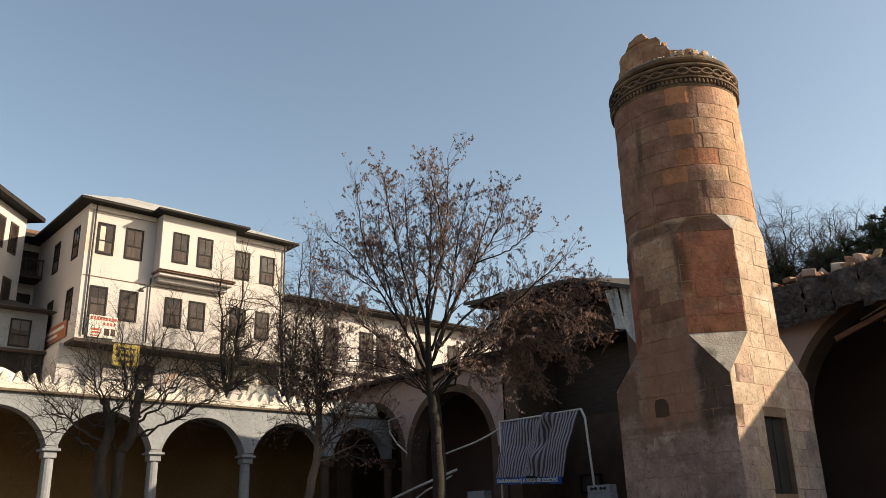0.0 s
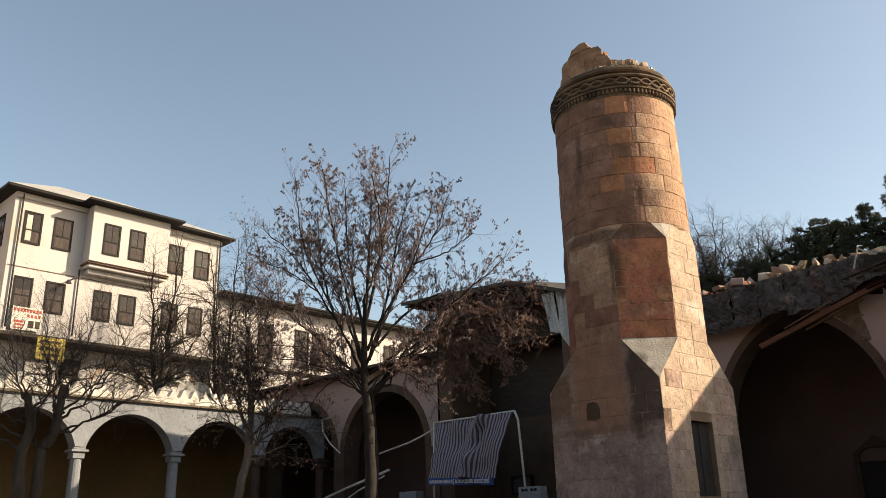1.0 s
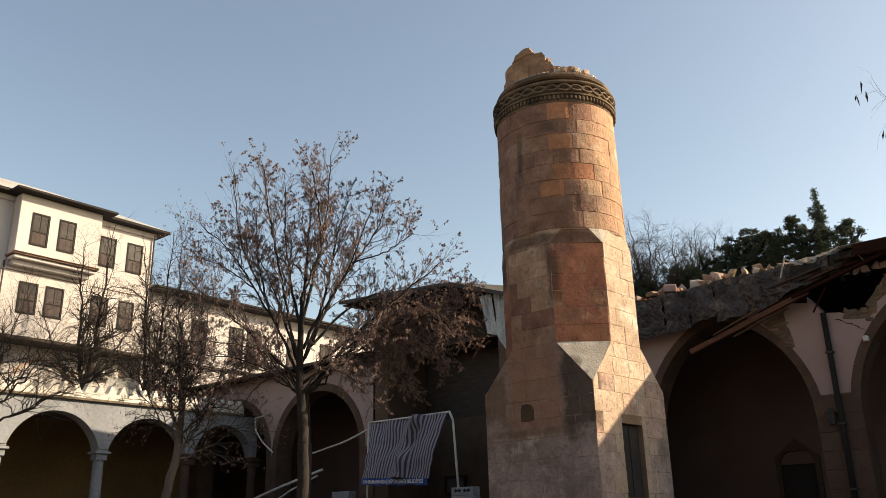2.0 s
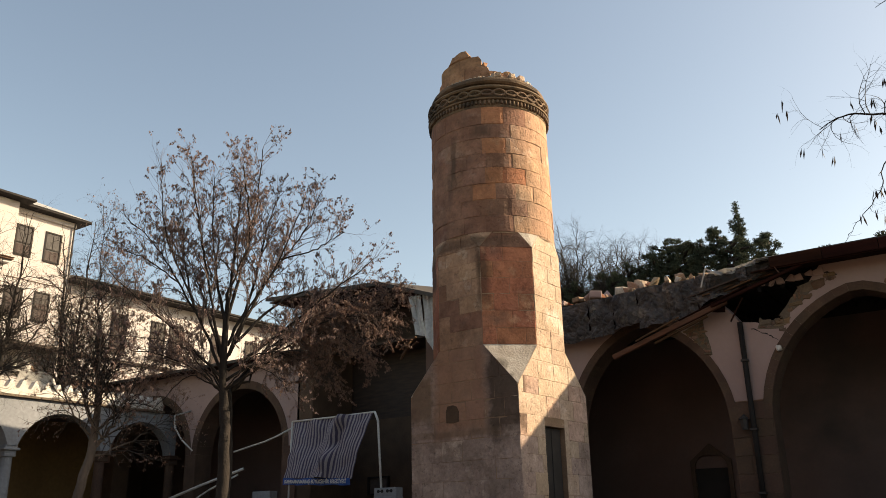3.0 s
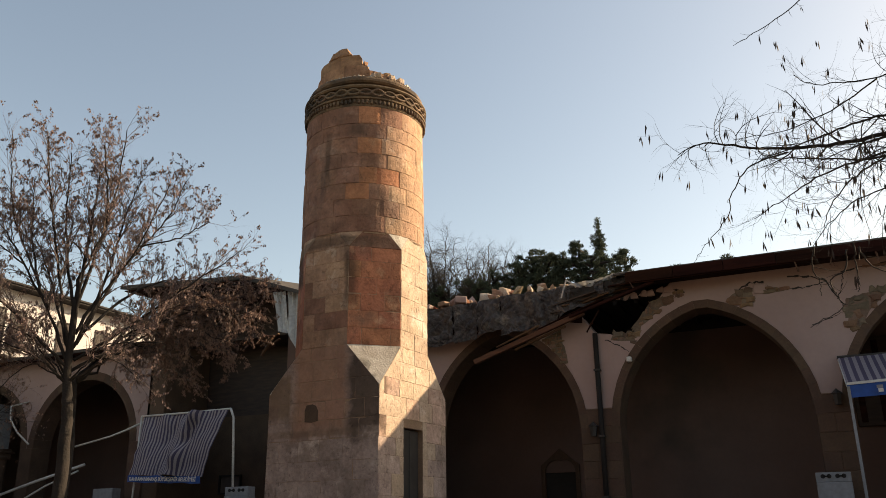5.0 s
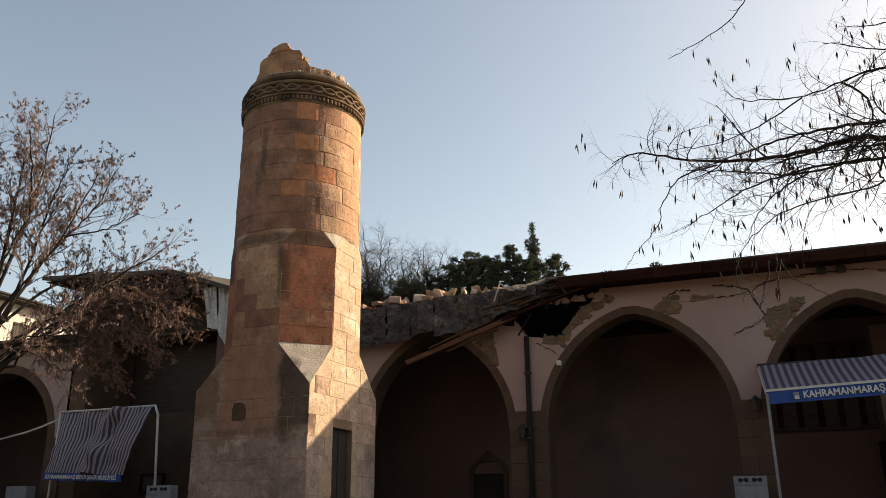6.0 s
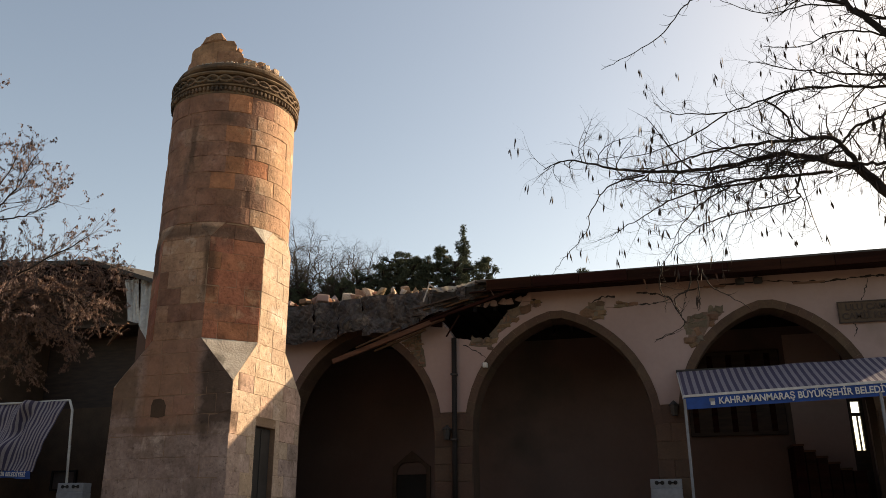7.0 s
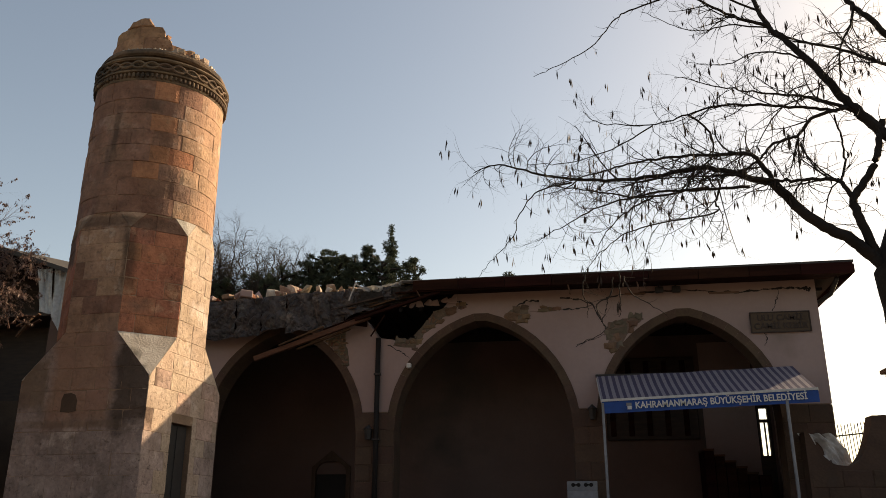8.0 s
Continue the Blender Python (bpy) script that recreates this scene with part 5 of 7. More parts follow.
def masonry(poly, w, h, seed, y=None, deep=0.12, stones=None, bed=None):
    """Rough stones of about w by h within an outline on the wall's face, on a bed of dark mortar."""
    r = random.Random(seed)
    y = PY if y is None else y
    poly = ragged(poly, r)
    n = len(poly)
    V = [(x, y - 0.004, z) for x, z in poly] + [(x, y + deep, z) for x, z in poly]
    obj("bare_mortar", V, [tuple(range(n)), tuple(range(2 * n - 1, n - 1, -1))] + [(i, i + n, (i + 1) % n + n, (i + 1) % n) for i in range(n)], bed or M_DULL, wall_portico)
    x0, x1 = min(p[0] for p in poly), max(p[0] for p in poly)
    z, row = min(p[1] for p in poly), 0
    ztop = max(p[1] for p in poly)
    while z < ztop:
        hh = h * r.uniform(0.7, 1.35)
        x = x0 - r.random() * w
        while x < x1:
            ww = w * r.choice((0.5, 0.7, 0.9, 1.3, 1.7)) * r.uniform(0.85, 1.15)
            if inside((x + ww / 2, z + hh / 2), poly) and r.random() < 0.93:
                g = 0.014
                dz = r.uniform(-0.3, 0.3) * hh
                q = [(x + g, z + g), (x + ww * 0.5, z + g * 0.6), (x + ww - g, z + g), (x + ww - g * 0.6, z + hh / 2), (x + ww - g, z + hh - g), (x + ww * 0.5, z + hh - g * 0.6), (x + g, z + hh - g), (x + g * 0.6, z + hh / 2)]
                q = [(a + r.uniform(-0.4, 0.4) * min(ww, hh) * 0.6, b + r.uniform(-0.4, 0.4) * hh * 0.6) for a, b in q]
                q = [(a, b + dz) for a, b in q]
                cx, cz = x + ww / 2, z + hh / 2 + dz
                pr = r.uniform(0.01, 0.042)
                V = [(a, y + 0.02, b) for a, b in q] + [(a, y - pr * 0.4, b) for a, b in q] + [(cx + (a - cx) * 0.62, y - pr + r.uniform(-0.006, 0.006), cz + (b - cz) * 0.72) for a, b in q]
                F = [tuple(range(16, 24))] + [(i, (i + 1) % 8, 8 + (i + 1) % 8, 8 + i) for i in range(8)] + [(8 + i, 8 + (i + 1) % 8, 16 + (i + 1) % 8, 16 + i) for i in range(8)]
                obj("bare_stone", V, F, r.choice(stones or (M_BARE, M_BARE, M_BARE, M_DULL)), wall_portico)
            x += ww
        z += hh
        row += 1


# beside the hole, over the second arch's haunch
masonry([(-4.02, 4.98), (-3.72, 5.30), (-3.35, 5.62), (-3.02, 5.76), (-2.98, 5.90), (-3.28, 5.92), (-3.55, 5.80), (-3.78, 5.56), (-4.08, 5.22)], 0.17, 0.14, 3, bed=M_DARKSTONE)
masonry([(-4.6, 4.98), (-4.02, 4.84), (-4.0, 5.16), (-4.25, 5.12), (-4.55, 5.2)], 0.2, 0.1, 4, bed=M_DARKSTONE, stones=(M_DULL, M_DARKSTONE, M_BARE))
masonry([(-2.98, 5.82), (-2.72, 5.86), (-2.74, 6.0), (-2.98, 5.99)], 0.16, 0.1, 14)
# lumps of plaster left over the hole
for i in range(7):
    rock(RD.uniform(0.10, 0.16), M_PLASTER, (-4.3 + i * 0.2 + RD.uniform(-0.05, 0.05), PY - 0.01, 6.0 + RD.uniform(-0.03, 0.04) + 0.015 * i), wall_portico, "plaster_chunk", flat=0.4)
# the right haunch of the second arch, the left haunch of the third, the right haunch of the first
masonry([(-1.74, 5.66), (-1.55, 5.80), (-1.24, 5.90), (-1.16, 5.80), (-1.14, 5.52), (-1.22, 5.42)], 0.22, 0.15, 5, bed=M_DARKSTONE)
part("plaster_flake", boxes([(-1.14, -0.88, PY - 0.03, PY + 0.02, 5.70, 5.93)], 0.012), M_PLASTER, wall_portico)
masonry([(-0.86, 5.90), (-0.70, 5.80), (-0.42, 5.76), (-0.42, 5.70), (-0.84, 5.72)], 0.16, 0.08, 6)
masonry([(0.68, 5.20), (0.80, 5.38), (1.10, 5.42), (1.36, 5.54), (1.62, 5.44), (1.42, 5.26), (1.10, 4.92), (0.88, 4.62), (0.80, 4.62), (0.74, 4.90)], 0.24, 0.17, 7, stones=(M_BARE, M_DARKSTONE))
masonry([(-6.35, 5.12), (-5.88, 5.4), (-5.82, 5.0), (-5.72, 4.55), (-5.8, 4.45), (-6.05, 4.74)], 0.13, 0.09, 8, bed=M_DARKSTONE)


def crack(pts, w=0.02):
    """A jagged crack along pts."""
    bm = bmesh.new()
    line = []
    for (x0, z0), (x1, z1) in zip(pts, pts[1:]):
        for k in range(6):
            t = k / 6
            line.append((x0 + (x1 - x0) * t + RD.uniform(-0.02, 0.02), z0 + (z1 - z0) * t + RD.uniform(-0.02, 0.02)))
    line.append(pts[-1])
    for (x0, z0), (x1, z1) in zip(line, line[1:]):
        beam(bm, (x0, PY - 0.001, z0), (x1, PY - 0.001, z1), 0.008, w * RD.uniform(0.4, 1.9))
    part("crack", bm, M_BLACK, wall_portico)


crack([(0.75, 5.98), (1.15, 6.07), (2.0, 6.08), (2.8, 6.09), (3.2, 6.04)], 0.02)
crack([(1.2, 6.06), (1.5, 6.04), (2.0, 6.09)], 0.035)
crack([(3.2, 6.03), (3.9, 6.0), (4.45, 6.03), (5.1, 6.05), (5.5, 6.02)], 0.03)
crack([(5.38, 6.05), (5.52, 5.98)], 0.06)
crack([(4.82, 6.0), (4.72, 5.75), (4.6, 5.5)], 0.015)
crack([(4.36, 4.98), (4.42, 4.85), (4.34, 4.66)], 0.016)
crack([(0.72, 5.2), (0.58, 5.45), (0.42, 5.82), (0.1, 5.98), (-0.38, 6.03)], 0.028)
crack([(0.42, 5.82), (0.05, 5.72), (-0.4, 5.75)], 0.024)
crack([(0.62, 5.4), (0.75, 5.7), (0.78, 5.98)], 0.014)
crack([(0.66, 5.05), (0.3, 4.95), (-0.05, 4.78)], 0.012)
crack([(-4.1, 6.05), (-3.6, 6.1), (-3.0, 6.05), (-2.7, 5.95)], 0.03)
crack([(-1.5, 5.84), (-1.2, 6.0), (-0.9, 5.97)], 0.03)
crack([(-4.75, 4.98), (-4.4, 4.78), (-4.18, 4.62)], 0.014)
for x0, x1, z in ((3.2, 3.9, 6.0), (1.2, 1.7, 6.06)):
    part("bare_brick", boxes([(x0, x1, PY - 0.012, PY + 0.02, z - 0.03, z + 0.02)], 0.004), M_TERRACOTTA, wall_portico)

# downpipe, lanterns, lamp
dp = tagged(pipe("downpipe", [(-4.98, PY - 0.08, 5.15), (-4.98, PY - 0.08, 0.0)], 0.065, M_EAVE), "dark metal downpipe against the pier", "downpipe")
for z in (1.2, 2.6, 4.2):
    part("clamp", boxes([(-5.06, -4.9, PY - 0.16, PY + 0.01, z, z + 0.05)], 0.004), M_METAL, dp)
tagged(pipe("downpipe", [(6.0, 19.5, 6.1), (6.0, 19.8, 6.0), (5.95, 19.95, 5.85), (5.66, 20.06, 5.66)], 0.055, M_METAL), "dark bent gutter pipe at the wall's corner", "downpipe")
lf = base("floodlight", (-4.18, PY - 0.08, 4.42), "small white floodlight on the arch", "lamp")
part("housing", boxes([(-0.06, 0.06, -0.06, 0.06, -0.065, 0.065)], 0.02), M_WHITEMETAL, lf)
part("bracket", boxes([(-0.02, 0.02, 0.055, 0.12, -0.02, 0.02)]), M_METAL, lf)


for fx in (2.02, 2.42):
    dl = base("floodlight", (fx, PY - 0.16, 6.1), "small dark floodlight fixed under the eave", "lamp", "eave floodlights")
    part("housing", boxes([(-0.1, 0.1, -0.07, 0.05, -0.09, 0.06)], 0.02), M_METAL, dl)
    part("bracket", boxes([(-0.02, 0.02, 0.05, 0.16, 0.0, 0.16)]), M_METAL, dl)
for fx, fl, ft in ((-0.18, 0.30, 0.16), (0.62, 0.22, -0.2), (1.45, 0.26, 0.1), (-3.9, 0.2, 0.3)):
    bm = bmesh.new()
    beam(bm, (fx, E_Y + 0.02, E_Z - 0.02), (fx + ft * 0.4, E_Y - 0.02, E_Z - 0.06 - fl), 0.05, 0.012)
    part("hanging_splinter", bm, M_RAWWOOD, roof, "loose splinter of raw wood")


def lantern(x, y, z):
    ln = base("wall_lantern", (x, y, z), "small dark metal wall lantern", "lamp", "wall lanterns")
    bm = bmesh.new()
    bmesh.ops.create_cone(bm, cap_ends=True, segments=6, radius1=0.07, radius2=0.1, depth=0.24)
    part("body", bm, M_METAL, ln)
    bm = bmesh.new()
    bmesh.ops.create_cone(bm, cap_ends=True, segments=6, radius1=0.13, radius2=0.02, depth=0.1, matrix=Matrix.Translation((0, 0, 0.17)))
    part("hood", bm, M_METAL, ln)
    part("arm", boxes([(-0.015, 0.015, 0.0, 0.14, 0.2, 0.23)]), M_METAL, ln)


lantern(0.26, PY - 0.13, 3.14)
lantern(-5.17, PY - 0.13, 2.75)


def words(name, body, size, at, rx, rz, material, parent, depth=0.006, align="CENTER", squeeze=1.0):
    cu = bpy.data.curves.new(name, "FONT")
    cu.body, cu.size, cu.align_x, cu.align_y, cu.extrude, cu.offset = body, size, align, "CENTER", depth, size * 0.024
    tmp = bpy.data.objects.new(name, cu)
    scene.collection.objects.link(tmp)
    me = bpy.data.meshes.new_from_object(tmp.evaluated_get(bpy.context.evaluated_depsgraph_get()))
    bpy.data.objects.remove(tmp)
    me.materials.clear()
    me.materials.append(material)
    ob = new(name, me)
    ob.parent = parent
    ob.matrix_basis = pose(*at, rx, 0, rz) @ Matrix.Diagonal((squeeze, 1, 1, 1))
    return ob


# name plate
plate = base("name_plate", (4.74, PY - 0.03, 5.22), "dark bronze name plate with raised lettering on the plaster", "sign")
part("plate", boxes([(-0.66, 0.66, -0.02, 0.028, -0.24, 0.24)], 0.01), M_BRONZE, plate)
part("rim", boxes([(-0.68, 0.68, -0.03, 0.0, 0.225, 0.25), (-0.68, 0.68, -0.03, 0.0, -0.25, -0.225), (-0.68, -0.655, -0.03, 0.0, -0.225, 0.225), (0.655, 0.68, -0.03, 0.0, -0.225, 0.225)]), M_DARKWOOD, plate)
words("lettering", "ULU CAM\u0130\u0130", 0.2, (0, -0.026, 0.1), 90, 0, M_DARKWOOD, plate)
words("lettering", "CAM\u0130\u0130 KEB\u0130R", 0.2, (0, -0.026, -0.1), 90, 0, M_DARKWOOD, plate)


def canopy(name, q, material, parent, nx, ny, sag=0.03, wob=0.0, label="", crease=0.0):
    """Cloth between four corners: back left, back right, front right, front left; it keeps the distance across for its stripes."""
    q = [Vector(p) for p in q]
    V, F, A = [], [], []
    L = (q[1] - q[0]).length
    for lay in (0, 1):
        for j in range(ny + 1):
            for i in range(nx + 1):
                s, t = i / nx, j / ny
                p = (q[0] * (1 - s) + q[1] * s) * (1 - t) + (q[3] * (1 - s) + q[2] * s) * t
                d = wob * noise.noise(Vector((s * 5.0, t * 2.2, 4.4))) + 0.4 * wob * noise.noise(Vector((s * 13.0, t * 6, 1.4)))
                d += crease * math.exp(-((s - 0.70 + 0.12 * t) / 0.07) ** 2) * noise.noise(Vector((s * 5, t * 3.2, 2.2))) + 0.5 * crease * math.exp(-((s - 0.70 + 0.12 * t) / 0.12) ** 2)
                nrm = (q[1] - q[0]).cross(q[3] - q[0]).normalized()
                p = p - nrm * d - Vector((0, 0, sag * math.sin(math.pi * t) + 0.006 * lay)) + nrm * 0.004 * lay
                V.append(p)
                A.append(s * L)
    n = (nx + 1) * (ny + 1)
    for lay in (0, 1):
        for j in range(ny):
            for i in range(nx):
                a = lay * n + j * (nx + 1) + i
                f = (a, a + 1, a + nx + 2, a + nx + 1)
                F.append(f if lay else f[::-1])
    ob = obj(name, V, F, material, parent, label)
    at = ob.data.attributes.new("across", "FLOAT", "POINT")
    at.data.foreach_set("value", A)
    return ob


# open awning before the third arch
aw = base("awning", (0, 0, 0), "blue and white striped awning with a lettered blue valance, let down", "awning", "awnings")
A0, A1, A2, A3 = (0.40, 19.86, 4.02), (4.86, 19.86, 4.14), (4.92, 18.3, 3.40), (0.45, 18.3, 3.24)
canopy("canopy", (A0, A1, A2, A3), M_STRIPE, aw, 40, 10, 0.02, 0.015)
sl = (A2[2] - A3[2]) / (A2[0] - A3[0])
bm = bmesh.new()
beam(bm, (A3[0], 18.29, A3[2] - 0.01), (A2[0], 18.29, A2[2] - 0.01), 0.05, 0.05)
part("front_bar", bm, M_WHITEMETAL, aw)
V, F = [], []
NV = 44
for j in range(4):
    for i in range(NV + 1):
        s = i / NV
        x = A3[0] + (A2[0] - A3[0]) * s
        V.append((x, 18.285 - 0.012 * math.sin(s * 40) * j / 3, A3[2] + (A2[2] - A3[2]) * s - 0.035 - 0.085 * j))
for j in range(3):
    for i in range(NV):
        a = j * (NV + 1) + i
        F.append((a, a + NV + 1, a + NV + 2, a + 1))
obj("valance", V, F, M_BLUE, aw, "blue vinyl valance")
for s in (1,):
    wd = words("lettering", "KAHRAMANMARA\u015e B\u00dcY\u00dcK\u015eEH\u0130R BELED\u0130YES\u0130", 0.195, (2.92, 18.255, 3.17), 90, 0, M_LETTER, aw, 0.001, squeeze=0.87)
    wd.rotation_euler = (radians(90), -math.atan(sl), 0)
part("emblem", boxes([(0.99, 1.08, 18.255, 18.262, 3.03, 3.10)]), M_LETTER, aw)
part("emblem", boxes([(0.97, 1.08, 18.255, 18.262, 3.105, 3.17)]), M_BLUEGREY, aw)
for a, b in ((A0, A3), (A1, A2)):
    bm = bmesh.new()
    beam(bm, Vector(a) + Vector((0, 0, -0.05)), Vector(b) + Vector((0, 0, -0.05)), 0.03, 0.04)
    part("arm", bm, M_WHITEMETAL, aw)
part("back_bar", boxes([(0.38, 4.88, 19.84, 20.0, 4.02, 4.07)], 0.01), M_METAL, aw)
for x in (0.47, 4.27):
    part("post", boxes([(x - 0.028, x + 0.028, 18.27, 18.33, 0, 3.18)], 0.006), M_BLUEGREY, aw)

# inside: doorway with pointed surround, stair, window
niche = base("niche_door", (-7.3, 24.0, 0), "small doorway in a pointed stone surround, dark within", "doorway")
bm = bmesh.new()
arch_wall(bm, -0.58, 0.58, 0, lambda x: 2.72 - abs(x) * 0.8, 0.1, [(-0.46, 0.46, 2.05, 0.34, True)], -0.08)
part("surround", bm, M_ARCHSTONE, niche)
# a black sheet gives the dark inside the doorway
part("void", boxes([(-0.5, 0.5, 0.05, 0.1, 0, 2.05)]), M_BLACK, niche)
stair = base("stair", (0, 0, 0), "dark wooden stair rising along the back wall", "stair")
for i in range(5):
    x = 4.4 - 0.26 * i
    part("tread", boxes([(x - 0.28, x, 22.7, 23.8, 1.9 + 0.15 * i, 1.95 + 0.15 * i)], 0.006), M_RAWWOOD, stair)
    part("riser", boxes([(x - 0.26, x - 0.02, 22.72, 23.78, 0.06, 1.898 + 0.15 * i)]), M_WOOD, stair)
part("landing", boxes([(4.41, 4.7, 22.72, 23.8, 0.06, 1.88)]), M_WOOD, stair)
wend = base("window_1", (4.74, 24.0, 0), "narrow dark-framed glazed door at the end of the portico", "window", kind="structure")
part("frame", boxes([(0.0, 0.08, -0.02, 0.1, 1.0, 3.78), (0.3, 0.38, -0.02, 0.1, 1.0, 3.78), (0.08, 0.3, -0.02, 0.1, 3.72, 3.78), (0.08, 0.3, -0.02, 0.1, 3.34, 3.42), (0.19, 0.22, -0.01, 0.08, 2.45, 3.34), (0.08, 0.3, -0.02, 0.1, 1.0, 2.45)]), M_DARKWOOD, wend)
cab = base("wall_panel", (1.9, 23.95, 0), "dark carved wooden panel on the back wall", "panel")
part("panel", boxes([(-1.2, 1.3, -0.06, 0.03, 2.9, 5.2)], 0.02), M_DARKWOOD, cab)
for k in range(5):
    part("rail", boxes([(-1.1 + k * 0.5, -0.95 + k * 0.5, -0.09, -0.06, 3.0, 5.1)], 0.01), M_WOOD, cab)


def breeze_box(x, y, z, s=1.0, rz=0.0):
    b = base("hollow_block", (x, y, z), "white hollow concrete block with dark slots", "block", "hollow blocks", rz=rz)
    part("body", boxes([(-0.34 * s, 0.34 * s, -0.16, 0.16, 0, 0.2 * s)], 0.012), M_BLUEGREY, b)
    # holes and slots are black pieces on the face, for the dark inside
    for k in (-0.2, -0.08, 0.08, 0.2):
        bm = bmesh.new()
        bmesh.ops.create_cone(bm, cap_ends=True, segments=12, radius1=0.045, radius2=0.045, depth=0.02, matrix=Matrix.Translation((k * s, -0.162, 0.12 * s)) @ Matrix.Rotation(math.pi / 2, 4, "X"))
        part("hole", bm, M_BLACK, b)
    for k in (-0.14, 0.14):
        part("slot", boxes([(k * s - 0.05, k * s + 0.05, -0.172, -0.158, 0.105 * s, 0.135 * s)]), M_BLACK, b)
    return b


def pedestal(x, y, h, w=0.34, label="plain whitewashed masonry pedestal"):
    p = tagged(part("pedestal", boxes([(x - w, x + w, y - 0.17, y + 0.17, 0, h)], 0.015), M_BLUEGREY), label, "pedestal", "pedestals")
    return p


pedestal(-0.06, 19.6, 1.4)
breeze_box(-0.06, 19.6, 1.4)
pedestal(-14.95, 19.0, 1.47, 0.4)
breeze_box(-14.95, 19.0, 1.47, 1.15)
pedestal(-20.2, 19.3, 1.8, 0.4, "low whitewashed masonry block")

# ---- collapsed awning by the taller block ----
aw2 = base("awning", (0, 0, 0), "torn striped awning hanging crumpled from its bent frame", "awning", "awnings")
canopy("canopy", ((-18.86, 19.2, 3.86), (-15.5, 19.0, 3.83), (-16.3, 18.9, 2.02), (-19.05, 19.0, 2.15)), M_STRIPE_FINE, aw2, 70, 40, -0.02, 0.13, crease=0.42)
V, F = [], []
for j in range(3):
    for i in range(31):
        s = i / 30
        V.append((-19.07 + 2.72 * s, 18.95 - 0.02 * math.sin(s * 30) * j, 2.14 - 0.11 * s - 0.10 * j + 0.012 * math.sin(s * 19)))
for j in range(2):
    for i in range(30):
        a = j * 31 + i
        F.append((a, a + 31, a + 32, a + 1))
obj("valance", V, F, M_BLUE, aw2, "blue vinyl valance")
wd = words("lettering", "KAHRAMANMARA\u015e B\u00dcY\u00dcK\u015eEH\u0130R BELED\u0130YES\u0130", 0.15, (-17.7, 18.9, 1.98), 90, 0, M_LETTER, aw2, 0.002, squeeze=0.8)
wd.rotation_euler = (radians(90), radians(2.2), 0)
pipe("top_bar", [(-18.95, 19.15, 3.88), (-17.2, 19.05, 3.86), (-15.42, 18.95, 3.86)], 0.03, M_WHITEMETAL, aw2)
pipe("side_arm", [(-15.42, 18.95, 3.86), (-15.3, 18.95, 3.6), (-15.05, 18.95, 0.0)], 0.035, M_WHITEMETAL, aw2)
pipe("side_arm", [(-18.95, 19.15, 3.88), (-18.98, 19.1, 0.0)], 0.03, M_WHITEMETAL, aw2)
for pts, r in (([(-21.65, 19.2, 3.11), (-20.2, 19.2, 3.35), (-19.6, 19.2, 3.5), (-18.9, 19.2, 3.72)], 0.03), ([(-26.2, 19.2, 0.0), (-25.2, 19.2, 1.62), (-23.2, 19.2, 2.1), (-21.16, 19.2, 2.54)], 0.045), ([(-25.6, 19.25, 0.0), (-24.6, 19.25, 1.2), (-22.8, 19.25, 1.95), (-21.4, 19.2, 2.36)], 0.03), ([(-25.0, 20.05, 4.85), (-25.0, 19.3, 4.6), (-24.8, 19.2, 4.13), (-24.37, 19.2, 3.68), (-23.78, 19.2, 3.29)], 0.03)):
    pp = pipe("bent_pole", pts, r, M_WHITEMETAL)
    tagged(pp, "bent white awning pole leaning across the arch", "pole", "bent awning poles")
fr = base("notice_frame", (-17.67, 21.88, 0), "small empty dark frame on the wall", "frame")
part("frame_rim", boxes([(-0.43, 0.43, 0.0, 0.1, 1.64, 1.69), (-0.43, 0.43, 0.0, 0.1, 2.18, 2.23), (-0.43, -0.38, 0.0, 0.1, 1.69, 2.18), (0.38, 0.43, 0.0, 0.1, 1.69, 2.18)]), M_EAVE, fr)
part("board", boxes([(-0.38, 0.38, 0.06, 0.1, 1.69, 2.18)]), M_BLIND, fr)

# torn sheet metal and timber beside the minaret
canopy("zinc_sheet", ((-14.42, 19.3, 7.25), (-14.0, 19.35, 7.25), (-13.8, 19.3, 5.97), (-14.1, 19.2, 6.02)), M_ZINC, roof3, 10, 10, 0.0, 0.07, "torn bent zinc sheet")
canopy("zinc_sheet", ((-13.97, 19.4, 7.25), (-13.3, 19.45, 7.1), (-13.36, 19.3, 5.2), (-13.77, 19.25, 5.9)), M_ZINC, roof3, 10, 10, 0.0, 0.07, "torn bent zinc sheet")
for a, b in (((-14.75, 19.3, 5.66), (-14.15, 19.3, 5.98)), ((-14.7, 19.35, 5.52), (-14.1, 19.3, 5.82)), ((-14.65, 19.2, 5.35), (-14.3, 19.25, 5.9)), ((-14.6, 19.1, 5.78), (-14.15, 19.05, 5.62)), ((-14.55, 19.1, 5.9), (-14.1, 19.0, 5.85))):
    bm = bmesh.new()
    beam(bm, a, b, 0.1, 0.035)
    part("splintered_board", bm, M_RAWWOOD, roof3, "splintered raw board")

